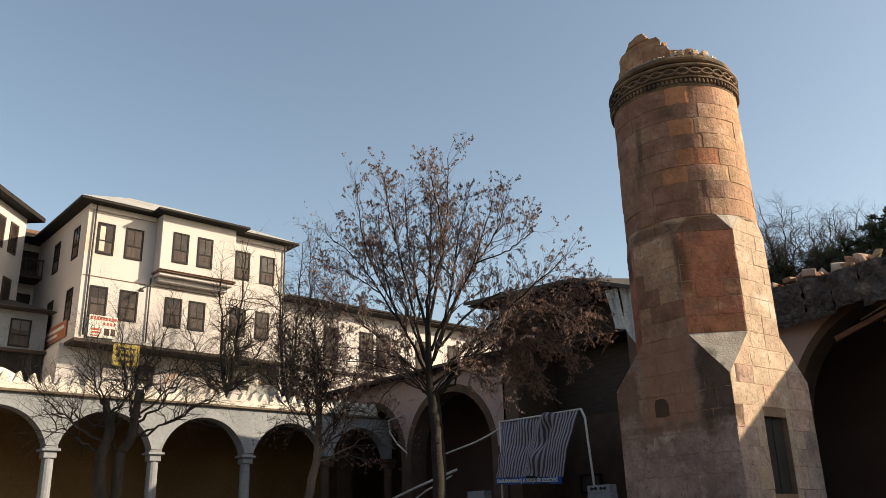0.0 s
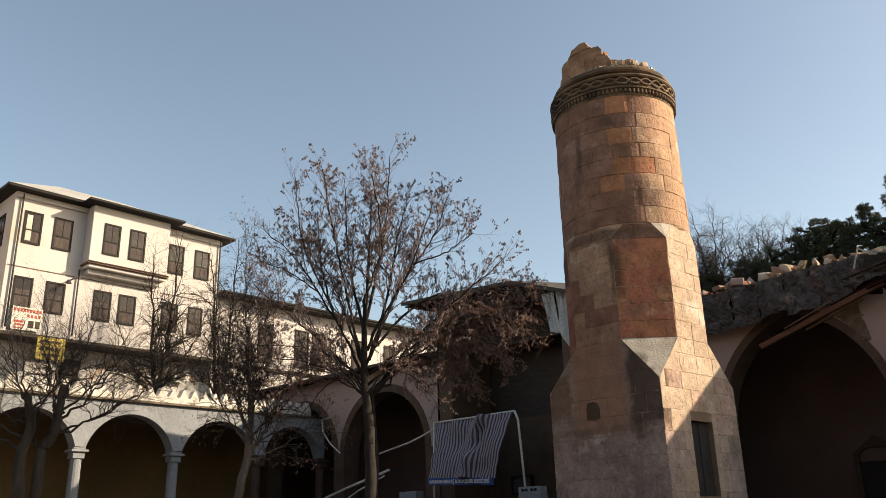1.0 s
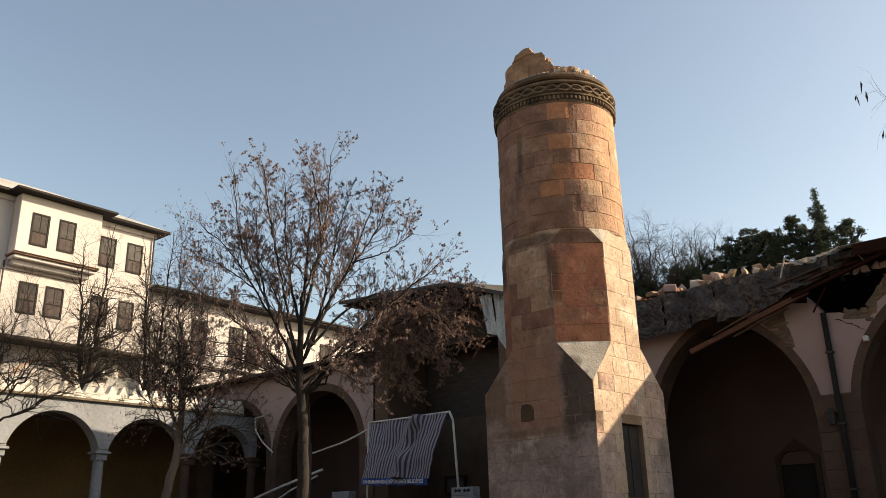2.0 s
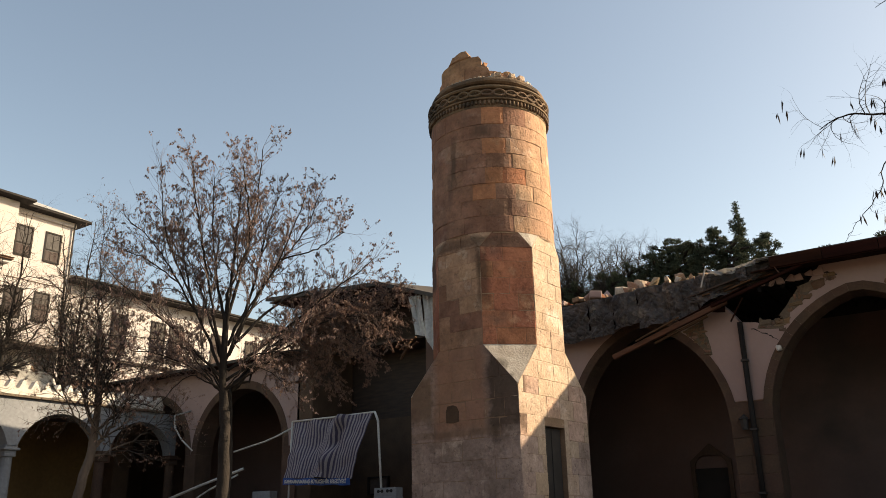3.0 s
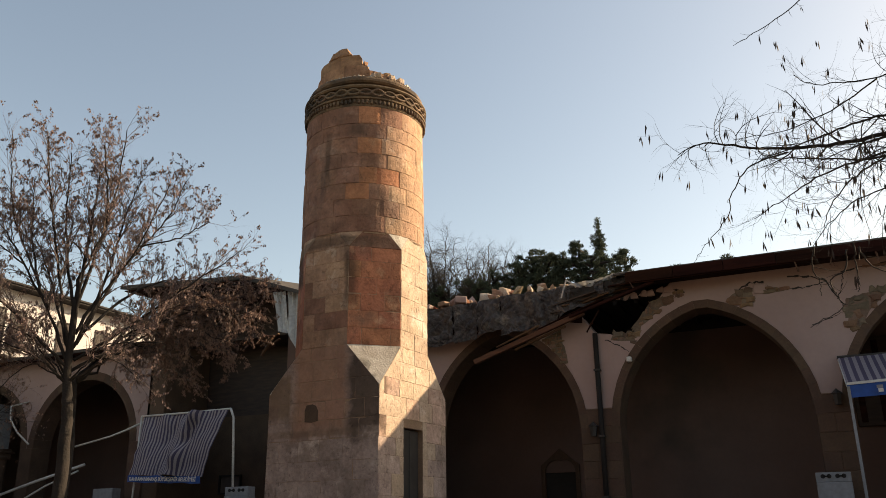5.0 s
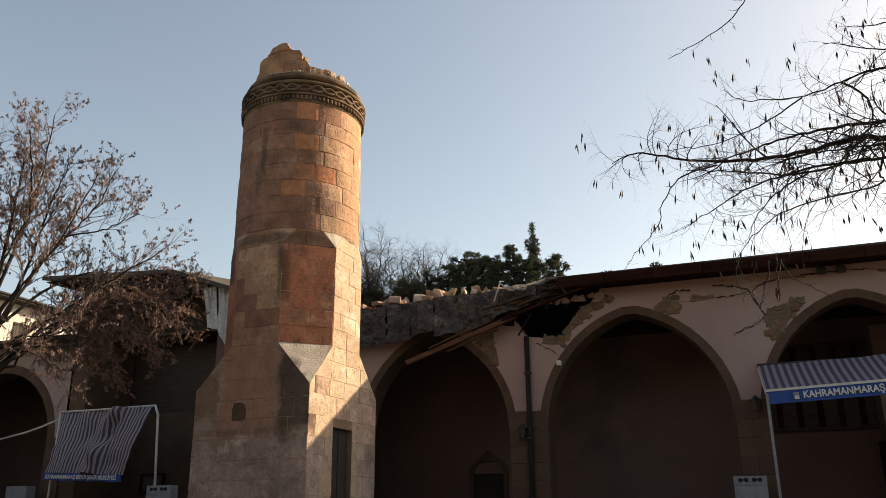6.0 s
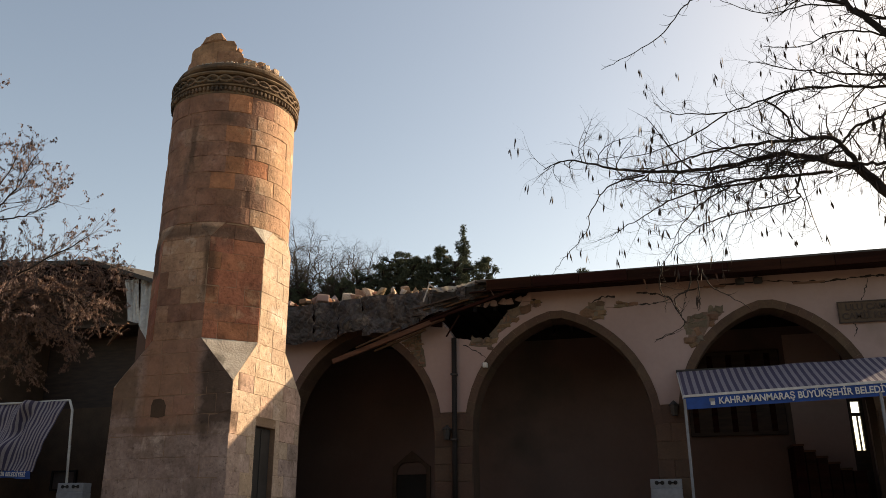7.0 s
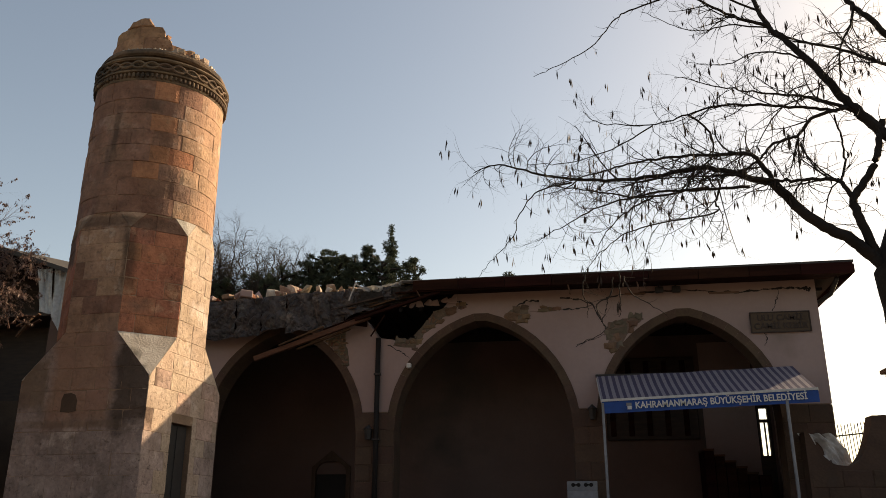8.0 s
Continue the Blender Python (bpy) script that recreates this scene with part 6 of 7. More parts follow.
# ---- broken crown of the minaret ----
def crown(a):
    """Height of the broken parapet at the angle a (degrees)."""
    pts = ((-180, 11.05), (-160, 11.2), (-150, 11.36), (-136, 11.42), (-134, 11.62), (-114, 11.68), (-102, 11.74), (-100, 11.88), (-78, 11.9), (-76, 11.72), (-63, 11.68), (-60, 11.5), (-56, 11.44), (-53, 11.22), (-22, 11.17), (0, 11.08), (30, 11.02), (180, 11.0))
    for (a0, z0), (a1, z1) in zip(pts, pts[1:]):
        if a0 <= a <= a1:
            return z0 + (z1 - z0) * (a - a0) / (a1 - a0)
    return 11.0


def crown_top(a):
    d = (math.degrees(a) + 180) % 360 - 180
    return crown(d) + 0.05 * noise.noise(Vector((a * 6, 1.3, 0.2))) + 0.025 * noise.noise(Vector((a * 19, 4.1, 0.2)))


z, k = 10.97, 0
while z < 12.1:
    h = (0.40, 0.30, 0.26)[k % 3]
    n = 11
    for i in range(n):
        a0 = -math.pi + 2 * math.pi * (i + 0.5 * (k % 2) + 0.13 * k) / n
        a1 = a0 + 2 * math.pi / n
        am = (math.degrees((a0 + a1) / 2) + 180) % 360 - 180
        if crown(am) > z + 0.08:
            rr = 1.25 + RD.uniform(-0.02, 0.02)
            ring_stone("parapet_stone", a0, a1, z, z + h, rr, rr - RD.uniform(0.0, 0.03), 0.34, M_CROWN, seg=10, ch=0.02, top=crown_top)
    z += h
    k += 1
for i in range(150):
    am = RD.uniform(-180, 180) if i % 3 else RD.uniform(-62, 5)
    high = -150 < am < -60
    r = RD.uniform(0.95, 1.15) if high else RD.uniform(0.95, 1.36)
    s = RD.uniform(0.04, 0.07) if high else RD.uniform(0.05, 0.12)
    zz = crown(am) - 0.10 + RD.uniform(-0.05, 0.0) if high else crown(am) - 0.06 + RD.uniform(-0.1, 0.05) if r < 1.25 else 10.99 + s * 0.4
    a = radians(am)
    ob = rock(s, (M_GREYSTONE, M_BUFF, M_BUFF, M_CROWN)[i % 4], (r * math.cos(a), r * math.sin(a), zz), minaret, "broken_stone", n=30)
    ob.rotation_euler = (0, 0, RD.uniform(0, 3))
for i in range(100):
    am = RD.uniform(-160, 50)
    a, s = radians(am), RD.uniform(0.025, 0.055)
    rock(s, (M_GREYSTONE, M_BUFF)[i % 2], (1.34 * math.cos(a), 1.34 * math.sin(a), 10.98 + RD.uniform(0, 0.03)), minaret, "crumb", n=10)
bm = bmesh.new()
bmesh.ops.create_cone(bm, cap_ends=True, segments=28, radius1=1.2, radius2=0.8, depth=0.5, matrix=Matrix.Translation((-0.1, 0.1, 11.1)))
for v in bm.verts:
    v.co += Vector((noise.noise(v.co * 3), noise.noise(v.co * 4 + Vector((5, 0, 0))), noise.noise(v.co * 3.3))) * 0.12
part("rubble_core", bm, M_GREYSTONE, minaret)

# ---- boundary wall, railing and tarpaulin at the portico's end ----
bw = base("wall_boundary", (0, 0, 0), "low rough stone boundary wall with a curved dip", "wall", kind="structure")


def dip(x):
    u = abs(x - 5.56) / 0.68
    low = 2.62 if x < 5.56 else 2.95
    return low - ((low - 1.89) * (1 - u ** 2.6) if u < 1 else 0.0)


bm = bmesh.new()
xs = np.linspace(4.8, 6.79, 70)
lo = []
for yy in (19.4, 19.85):
    lo.append([(bm.verts.new((x, yy, 0)), bm.verts.new((x, yy, dip(x) + 0.012 * noise.noise(Vector((x * 9, yy, 0)))))) for x in xs])
for (a, b) in zip(range(69), range(1, 70)):
    bm.faces.new((lo[0][a][0], lo[0][b][0], lo[0][b][1], lo[0][a][1]))
    bm.faces.new((lo[1][b][0], lo[1][a][0], lo[1][a][1], lo[1][b][1]))
    bm.faces.new((lo[0][a][1], lo[0][b][1], lo[1][b][1], lo[1][a][1]))
bm.faces.new((lo[0][0][0], lo[0][0][1], lo[1][0][1], lo[1][0][0]))
part("masonry", bm, M_ARCHSTONE, bw)
part("masonry", boxes([(6.8, 12.0, 19.4, 19.85, 0, 3.9)], 0.03), M_ARCHSTONE, bw)
part("coping", boxes([(6.72, 12.0, 19.32, 19.93, 3.903, 4.0)], 0.02), M_ARCHSTONE, bw, "thin overhanging stone coping")
for zz in np.arange(0.0, 1.7, 0.36):
    for xx in np.arange(4.85 + (0.3 if int(zz / 0.36) % 2 else 0), 7.6, 0.62):
        block("stone", (0, 19.39, 0), (1, 0, 0), (0, 0, 1), (0, -1, 0), xx, xx + 0.6, zz, zz + 0.35, 0.05, M_ARCHSTONE, bw, RD.uniform(0.0, 0.02))
canopy("tarpaulin", ((4.75, 19.87, 2.62), (5.5, 20.02, 2.62), (5.93, 19.98, 1.95), (5.35, 19.87, 1.6)), M_TARP, None, 26, 20, -0.05, 0.16)
tagged(bpy.data.objects["tarpaulin"], "crumpled pale grey tarpaulin hung behind the wall", "tarpaulin")
rail = base("railing", (0, 0, 0), "dark iron railing with pointed bars above the wall", "railing")
for i in range(15):
    x = 5.58 + i * 0.072
    bm = bmesh.new()
    beam(bm, (x + 0.09, 20.4, 0), (x, 20.4, 2.78 + 0.02 * i * 0.4), 0.014, 0.014)
    bmesh.ops.create_cone(bm, cap_ends=True, segments=6, radius1=0.014, radius2=0.0, depth=0.09, matrix=Matrix.Translation((x, 20.4, 2.82 + 0.02 * i * 0.4)))
    part("bar", bm, M_METAL, rail)
for z0 in (2.58, 1.95):
    bm = bmesh.new()
    beam(bm, (5.5, 20.4, z0), (6.72, 20.4, z0 + 0.12), 0.02, 0.03)
    part("rail", bm, M_METAL, rail)

# ---- unseen walls added to cut the courtyard's sky light ----
tagged(part("wall_south", boxes([(-31, 26, -12.4, -12, 0, 7.5)]), M_ARCHSTONE), "added plain wall out of view, cutting the courtyard's sky light", "wall", kind="structure")
tagged(part("wall_east", boxes([(26, 26.4, -12, 34, 0, 4.0)]), M_ARCHSTONE), "added plain wall out of view, cutting the courtyard's sky light", "wall", kind="structure")


# ---- trees ----
class Wood:
    """Collects the tubes of a bare tree and the places where its seeds hang."""

    def __init__(self, seed, P):
        self.r, self.P = random.Random(seed), P
        self.thick, self.thin, self.tips = ([], []), ([], []), []

    def rnd(self, s=1.0):
        r = self.r
        return Vector((r.gauss(0, s), r.gauss(0, s), r.gauss(0, s)))

    def limb(self, pts, r0, r1, lvl):
        """A curved limb through pts, with its side shoots."""
        line = []
        n = 6
        q = [pts[0] * 2 - pts[1]] + pts + [pts[-1] * 2 - pts[-2]]
        for i in range(1, len(q) - 2):
            a, b, c, d = q[i - 1:i + 3]
            for k in range(n):
                t = k / n
                line.append(0.5 * ((2 * b) + (c - a) * t + (2 * a - 5 * b + 4 * c - d) * t * t + (3 * b - a - 3 * c + d) * t ** 3))
        line.append(pts[-1])
        w = self.P["wobble"]
        for i in range(1, len(line)):
            line[i] = line[i] + self.rnd(w * self.P.get("kink", 0.02))
        m = len(line) - 1
        f = self.P.get("trim", 1.0)
        rad = [f * (r0 + (r1 - r0) * (i / m) ** 0.8) for i in range(m + 1)]
        tube(*self.thick, line, rad, 7 if r0 > 0.05 else 6)
        self.sides(line, rad, lvl)

    def sides(self, line, rad, lvl):
        P, r = self.P, self.r
        if lvl >= len(P["dens"]):
            return
        L = sum((b - a).length for a, b in zip(line, line[1:]))
        cnt = max(1, int(L * P["dens"][lvl] + r.random()))
        for k in range(cnt):
            s = P["from"][lvl] + (1 - P["from"][lvl]) * (k + r.random()) / cnt
            f = min(s * (len(line) - 1), len(line) - 1.001)
            i = int(f)
            p = line[i].lerp(line[i + 1], f - i)
            d = (line[i + 1] - line[i]).normalized()
            ax = self.rnd().normalized()
            ax = (ax - d * ax.dot(d)).normalized()
            ang = radians(r.uniform(*P["angle"]))
            nd = d * math.cos(ang) + ax * math.sin(ang)
            nd = Vector((nd.x, nd.y, nd.z + P["lift"][lvl])).normalized()
            ln = P["len"][lvl] * r.uniform(0.55, 1.25) * (1.15 - 0.55 * s)
            self.shoot(p, nd, ln, min(rad[i] * 0.6, P["rad"][lvl]), lvl + 1)

    def shoot(self, p, d, L, r0, lvl):
        P = self.P
        n = 5 if lvl < 3 else 3
        line = [p]
        bend = self.rnd(P.get("bend", 0.04))
        for k in range(n):
            d = (d + bend + self.rnd(P["wobble"] * 0.55) + Vector((0, 0, P["trop"] + P.get("curl", 0.0) * k / n))).normalized()
            p = p + d * (L / n)
            line.append(p)
        rad = [r0 * (1 - 0.68 * i / n) for i in range(n + 1)]
        tube(*(self.thick if r0 > 0.016 else self.thin), line, rad, 5 if r0 > 0.016 else 3)
        if lvl >= len(P["dens"]):
            self.tips.append(line)
        self.sides(line, rad, lvl)


def seeds(wood, count, length, width, droop=1.0, bunch=2, where=(0.2, 1.0), clump=0.0):
    """Small hanging seeds or dry leaves on the outer twigs."""
    V, F = [], []
    r = wood.r
    if not wood.tips:
        return V, F
    tips = wood.tips
    if clump:
        # thick on some twigs, none on others
        tips = [q for q in tips if noise.noise(q[0] * 3.1) > clump * 0.35 - 0.25 + r.gauss(0, 0.2)] or tips
    for _ in range(count):
        line = r.choice(tips)
        f = r.uniform(*where) * (len(line) - 1.001)
        i = int(f)
        at = line[i].lerp(line[i + 1], f - i)
        for _ in range(bunch):
            d = Vector((r.gauss(0, 0.45), r.gauss(0, 0.45), -droop + r.gauss(0, 0.35))).normalized()
            L, W = length * r.uniform(0.6, 1.3), width * r.uniform(0.7, 1.3)
            s = d.cross(Vector((r.random() - 0.5, r.random() - 0.5, 0.2))).normalized()
            c = d.cross(s)
            p0 = at + s * r.uniform(-0.02, 0.02)
            k = len(V)
            mid = p0 + d * L * 0.55
            V += [p0, mid + s * W, mid - s * W * 0.9 + c * W * 0.6, p0 + d * L]
            F += [(k, k + 1, k + 2), (k + 1, k + 3, k + 2), (k, k + 3, k + 1), (k, k + 2, k + 3)]
    return V, F


def finish(name, wood, label, bark, seed_mesh=None, seed_mat=None, seed_name="foliage", group="", twig=None):
    t = base(name, (0, 0, 0), label, "tree", group)
    obj("trunk", *wood.thick, bark, t, smooth=True)
    if wood.thin[0]:
        tagged(obj("branchwork", *wood.thin, twig or bark, t), kind="stuff")
    if seed_mesh and seed_mesh[0]:
        tagged(obj(seed_name, *seed_mesh, seed_mat, t), kind="stuff")
    return t


SR, SD = Vector((0.656, 0.755, 0)), Vector((-0.755, 0.656, 0))   # across and away, as the courtyard's trees stand


def vase(wood, at, trunk, limbs, lvl=0):
    """A trunk and limbs that leave it outwards and turn up: heading, reach, start height, end height, radius."""
    at = Vector(at)
    tp = [at + SR * a + SD * b + Vector((0, 0, z)) for a, b, z, _ in trunk]
    line, rad = [], []
    for (p, q), (u, v) in zip(zip(tp, tp[1:]), zip(trunk, trunk[1:])):
        for k in range(5):
            line.append(p.lerp(q, k / 5) + wood.rnd(0.008))
            rad.append(u[3] + (v[3] - u[3]) * k / 5)
    line.append(tp[-1])
    rad.append(trunk[-1][3])
    tube(*wood.thick, line, rad, 10)
    for head, reach, z0, z1, r in limbs:
        zs = [abs(p.z - at.z - z0) for p in line]
        st = line[zs.index(min(zs))]
        h = SR * math.cos(radians(head)) + SD * math.sin(radians(head))
        dz = z1 - z0
        r *= wood.P.get("slim", 1.0)
        wood.limb([st, st + h * reach * 0.38 + Vector((0, 0, dz * 0.24)), st + h * reach * 0.72 + Vector((0, 0, dz * 0.58)), st + h * reach + Vector((0, 0, dz))], r, r * 0.09, lvl)


def bough(wood, at, pts, away, r0, r1, lvl=0):
    """A limb through (across, height) points; away: how far its tip leans from the courtyard's side of the trunk."""
    at, n = Vector(at), len(pts) - 1
    wood.limb([at + SR * a * 0.9 + SD * (away * (i / n) ** 1.3) + Vector((0, 0, 3 + (z - 3) * 0.9)) for i, (a, z) in enumerate(pts)], r0 * 0.95, r1, lvl)


# tall tree in the courtyard: a leader and steep limbs, hung with dry seeds
w = Wood(3, dict(dens=(6.6, 8.0, 7.0), len=(0.84, 0.42, 0.17), rad=(0.014, 0.0085, 0.006), angle=(18, 52), lift=(0.40, 0.2, 0.04), wobble=0.18, trop=0.05, kink=0.06, bend=0.08, **{"from": (0.24, 0.12, 0.2)}))
TA = (-11.38, 9.77, 0)
vase(w, TA, [(0.07, 0, 0, 0.125), (0.1, 0, 1.2, 0.105), (0.08, 0, 2.0, 0.096), (0.05, 0, 2.6, 0.088), (-0.02, 0, 3.1, 0.068), (-0.05, 0, 4.4, 0.05)], [])
bough(w, TA, [(-0.05, 4.4), (0.03, 5.5), (0.08, 6.6), (0.11, 7.45)], 0.2, 0.046, 0.008)
bough(w, TA, [(-0.04, 4.3), (0.19, 5.5), (0.4, 6.6), (0.5, 8.1)], -0.3, 0.038, 0.008)
bough(w, TA, [(0.02, 3.9), (0.42, 5.0), (0.62, 6.2), (0.76, 6.95), (0.93, 7.6)], 0.9, 0.034, 0.008)
bough(w, TA, [(0.05, 3.7), (0.62, 5.1), (1.02, 5.8), (1.52, 6.6), (1.82, 7.55)], 0.4, 0.036, 0.007)
bough(w, TA, [(0.98, 5.75), (1.55, 5.94), (2.0, 6.18), (2.25, 6.32)], -0.4, 0.018, 0.006)
bough(w, TA, [(0.05, 3.4), (0.85, 4.0), (1.58, 4.62), (2.19, 5.12), (2.74, 5.52)], -0.8, 0.034, 0.007)
bough(w, TA, [(0.03, 3.2), (0.99, 3.9), (1.85, 4.45), (2.73, 4.79), (3.6, 5.2)], 0.3, 0.034, 0.007)
bough(w, TA, [(-0.05, 4.3), (-0.29, 5.4), (-0.45, 6.55), (-0.5, 7.8)], 0.5, 0.034, 0.008)
bough(w, TA, [(-0.02, 3.4), (-0.32, 4.65), (-0.56, 5.75), (-0.77, 6.65), (-0.89, 7.5)], -0.7, 0.036, 0.008)
bough(w, TA, [(-0.02, 3.25), (-0.47, 4.25), (-0.96, 5.1), (-1.53, 6.0), (-2.2, 6.65)], 0.5, 0.036, 0.007)
bough(w, TA, [(-0.5, 4.35), (-1.03, 5.4), (-1.36, 6.3), (-1.53, 7.6)], -0.3, 0.026, 0.007)
bough(w, TA, [(-0.66, 4.6), (-0.93, 5.6), (-1.04, 6.3), (-1.12, 7.35)], 0.9, 0.024, 0.007)
bough(w, TA, [(-0.03, 3.25), (-0.77, 3.9), (-1.51, 4.5), (-2.2, 5.0)], -0.9, 0.032, 0.007)
bough(w, TA, [(0.0, 2.95), (-0.55, 3.42), (-1.27, 3.72), (-1.92, 3.82)], 0.3, 0.028, 0.007)
bough(w, TA, [(-1.0, 5.15), (-1.55, 5.5), (-2.14, 5.7)], -0.3, 0.018, 0.006)
bough(w, TA, [(-0.04, 4.0), (0.04, 5.1), (0.29, 6.0), (0.2, 7.0), (0.1, 7.4)], -0.9, 0.03, 0.007)
bough(w, TA, [(0.1, 3.9), (1.1, 4.95), (1.76, 5.3), (2.33, 5.45)], 0.9, 0.03, 0.007)
bough(w, TA, [(-0.05, 3.6), (-0.4, 4.6), (-0.7, 5.5), (-1.2, 6.6)], 1.5, 0.03, 0.007)
bough(w, TA, [(0.0, 3.6), (0.4, 4.6), (0.9, 5.4), (1.3, 6.5)], -1.5, 0.03, 0.007)
for a1, z1, a2, z2, aw in ((-0.9, 3.5, -1.7, 3.2, -0.5), (-0.7, 3.3, -1.3, 2.7, 0.4), (0.7, 3.4, 1.3, 2.9, -0.6), (0.6, 3.6, 1.5, 3.6, -1.1), (-0.5, 3.6, -1.4, 4.1, 1.0), (-1.0, 3.9, -2.2, 4.0, -0.2)):
    bough(w, TA, [(0.0, 2.95), (a1 * 0.5, z1 * 0.5 + 1.55), (a1, z1), (a2, z2)], aw, 0.02, 0.006)
finish("tree", w, "tall leafless tree with upright limbs hung with dry seeds", M_BARK_DARK, seeds(w, 36000, 0.05, 0.0094, bunch=1, where=(0.0, 1.0), clump=0.5), M_SEED, "foliage", "courtyard trees", M_TWIG)

# behind it, a tree whose arching branches are still thick with dry brown leaves
w = Wood(8, dict(dens=(9.0, 11.0), len=(0.75, 0.36), rad=(0.013, 0.0065), angle=(25, 75), lift=(-0.1, -0.2), wobble=0.3, trop=-0.05, bend=0.12, kink=0.1, **{"from": (0.3, 0.15)}))
TB = (-11.75, 10.15, 0.22)
vase(w, TB, [(0.1, 0, -0.22, 0.11), (0.08, 0, 1.9, 0.09), (0.02, 0, 2.9, 0.075)], [])
for k, (pts, aw) in enumerate((([(0.05, 2.8), (0.78, 3.75), (1.74, 4.35), (2.72, 4.6), (3.5, 4.5)], 0.3), ([(0.05, 2.8), (0.99, 3.8), (2.05, 4.05), (2.95, 3.75)], -0.2), ([(0.05, 2.8), (0.89, 3.6), (1.55, 3.55), (2.2, 3.0)], 0.4),
                               ([(0.05, 2.8), (0.89, 3.9), (1.53, 4.55), (2.5, 4.85), (3.3, 5.0)], 0.9), ([(0.05, 2.8), (0.58, 3.4), (0.99, 3.25), (1.15, 2.8)], -0.4), ([(0.05, 2.8), (1.0, 3.7), (1.9, 4.3), (2.8, 4.2), (3.3, 3.75)], 1.2),
                               ([(0.05, 2.8), (1.1, 3.9), (2.0, 4.6), (2.9, 4.95), (3.55, 4.8)], -0.6), ([(0.05, 2.8), (0.8, 3.5), (1.6, 3.8), (2.5, 3.5)], 0.8), ([(0.05, 2.8), (0.9, 3.8), (1.7, 4.2), (2.6, 4.35), (3.1, 4.1)], -1.0),
                               ([(0.05, 2.8), (-0.5, 3.5), (-1.1, 3.6), (-1.6, 3.3)], 0.3))):
    bough(w, TB, pts, aw, 0.034 if k < 4 else 0.026, 0.006)
finish("tree", w, "tree with drooping branches thick with dry brown leaves", M_BARK_DARK, seeds(w, 14000, 0.054, 0.0066, droop=0.9, bunch=2, clump=0.2), M_LEAF, "foliage", "courtyard trees", M_TWIG)

# bare trees by the arcade
w = Wood(21, dict(slim=0.8, dens=(7.5, 8.0, 6.0), len=(1.05, 0.55, 0.28), rad=(0.018, 0.009, 0.0055), angle=(25, 70), lift=(0.22, 0.1, 0.0), wobble=0.34, trop=0.01, bend=0.12, kink=0.09, **{"from": (0.25, 0.1, 0.2)}))
vase(w, (-16.0, 5.6, 0), [(0, 0, 0, 0.13), (0.06, 0, 1.3, 0.11), (-0.03, 0, 2.1, 0.10), (0.12, 0, 2.6, 0.09), (-0.05, 0, 3.2, 0.06)],
     [(180, 1.9, 2.4, 4.1, 0.04), (175, 1.6, 2.2, 3.5, 0.035), (200, 0.7, 2.7, 4.9, 0.04), (0, 0.9, 2.8, 4.7, 0.04), (90, 1.0, 2.7, 4.6, 0.035), (270, 1.1, 2.7, 4.5, 0.035), (170, 1.4, 2.6, 3.7, 0.03)])
vase(w, (-15.93, 5.9, 0), [(-0.1, 0, 0, 0.12), (0.0, 0, 1.35, 0.10), (0.02, 0, 2.2, 0.095), (0.2, 0, 2.5, 0.09), (0.27, 0, 3.4, 0.06)],
     [(180, 0.5, 2.2, 3.0, 0.04), (0, 1.7, 2.5, 3.5, 0.035), (10, 1.2, 2.6, 4.4, 0.04), (180, 0.5, 2.8, 5.2, 0.04), (350, 0.6, 3.0, 5.2, 0.04), (100, 1.0, 2.7, 4.7, 0.03), (280, 1.1, 2.7, 4.4, 0.03), (5, 2.2, 2.5, 3.9, 0.035), (0, 1.4, 2.8, 4.8, 0.035)])
finish("tree", w, "leafless twin-stemmed tree with crooked branches", M_BARK_MID, group="courtyard trees")

w = Wood(33, dict(slim=0.9, dens=(8.0, 9.5, 8.0), len=(1.0, 0.48, 0.26), rad=(0.02, 0.010, 0.0065), angle=(22, 65), lift=(0.18, 0.08, 0.0), wobble=0.28, trop=0.0, bend=0.1, kink=0.07, **{"from": (0.15, 0.1, 0.2)}))
vase(w, (-14.35, 9.1, 0), [(-0.1, 0, 0, 0.11), (0.0, 0, 1.35, 0.09), (0.14, 0, 2.15, 0.08), (0.16, 0, 2.8, 0.06), (0.15, 0, 3.6, 0.05)],
     [(180, 0.8, 2.6, 5.6, 0.035), (0, 0.55, 2.15, 3.1, 0.06), (0, 1.1, 2.4, 4.8, 0.035), (180, 0.3, 2.9, 6.9, 0.045), (200, 1.0, 2.3, 4.2, 0.03), (90, 0.9, 2.5, 6.0, 0.03), (270, 0.9, 2.5, 5.6, 0.03), (340, 0.6, 3.0, 6.3, 0.035), (15, 1.5, 2.0, 3.0, 0.03)])
finish("tree", w, "slender leafless tree with a few dry brown leaves", M_BARK, seeds(w, 6500, 0.05, 0.0075, bunch=2, clump=0.4), M_LEAF, "foliage", "courtyard trees", M_BARK_MID)

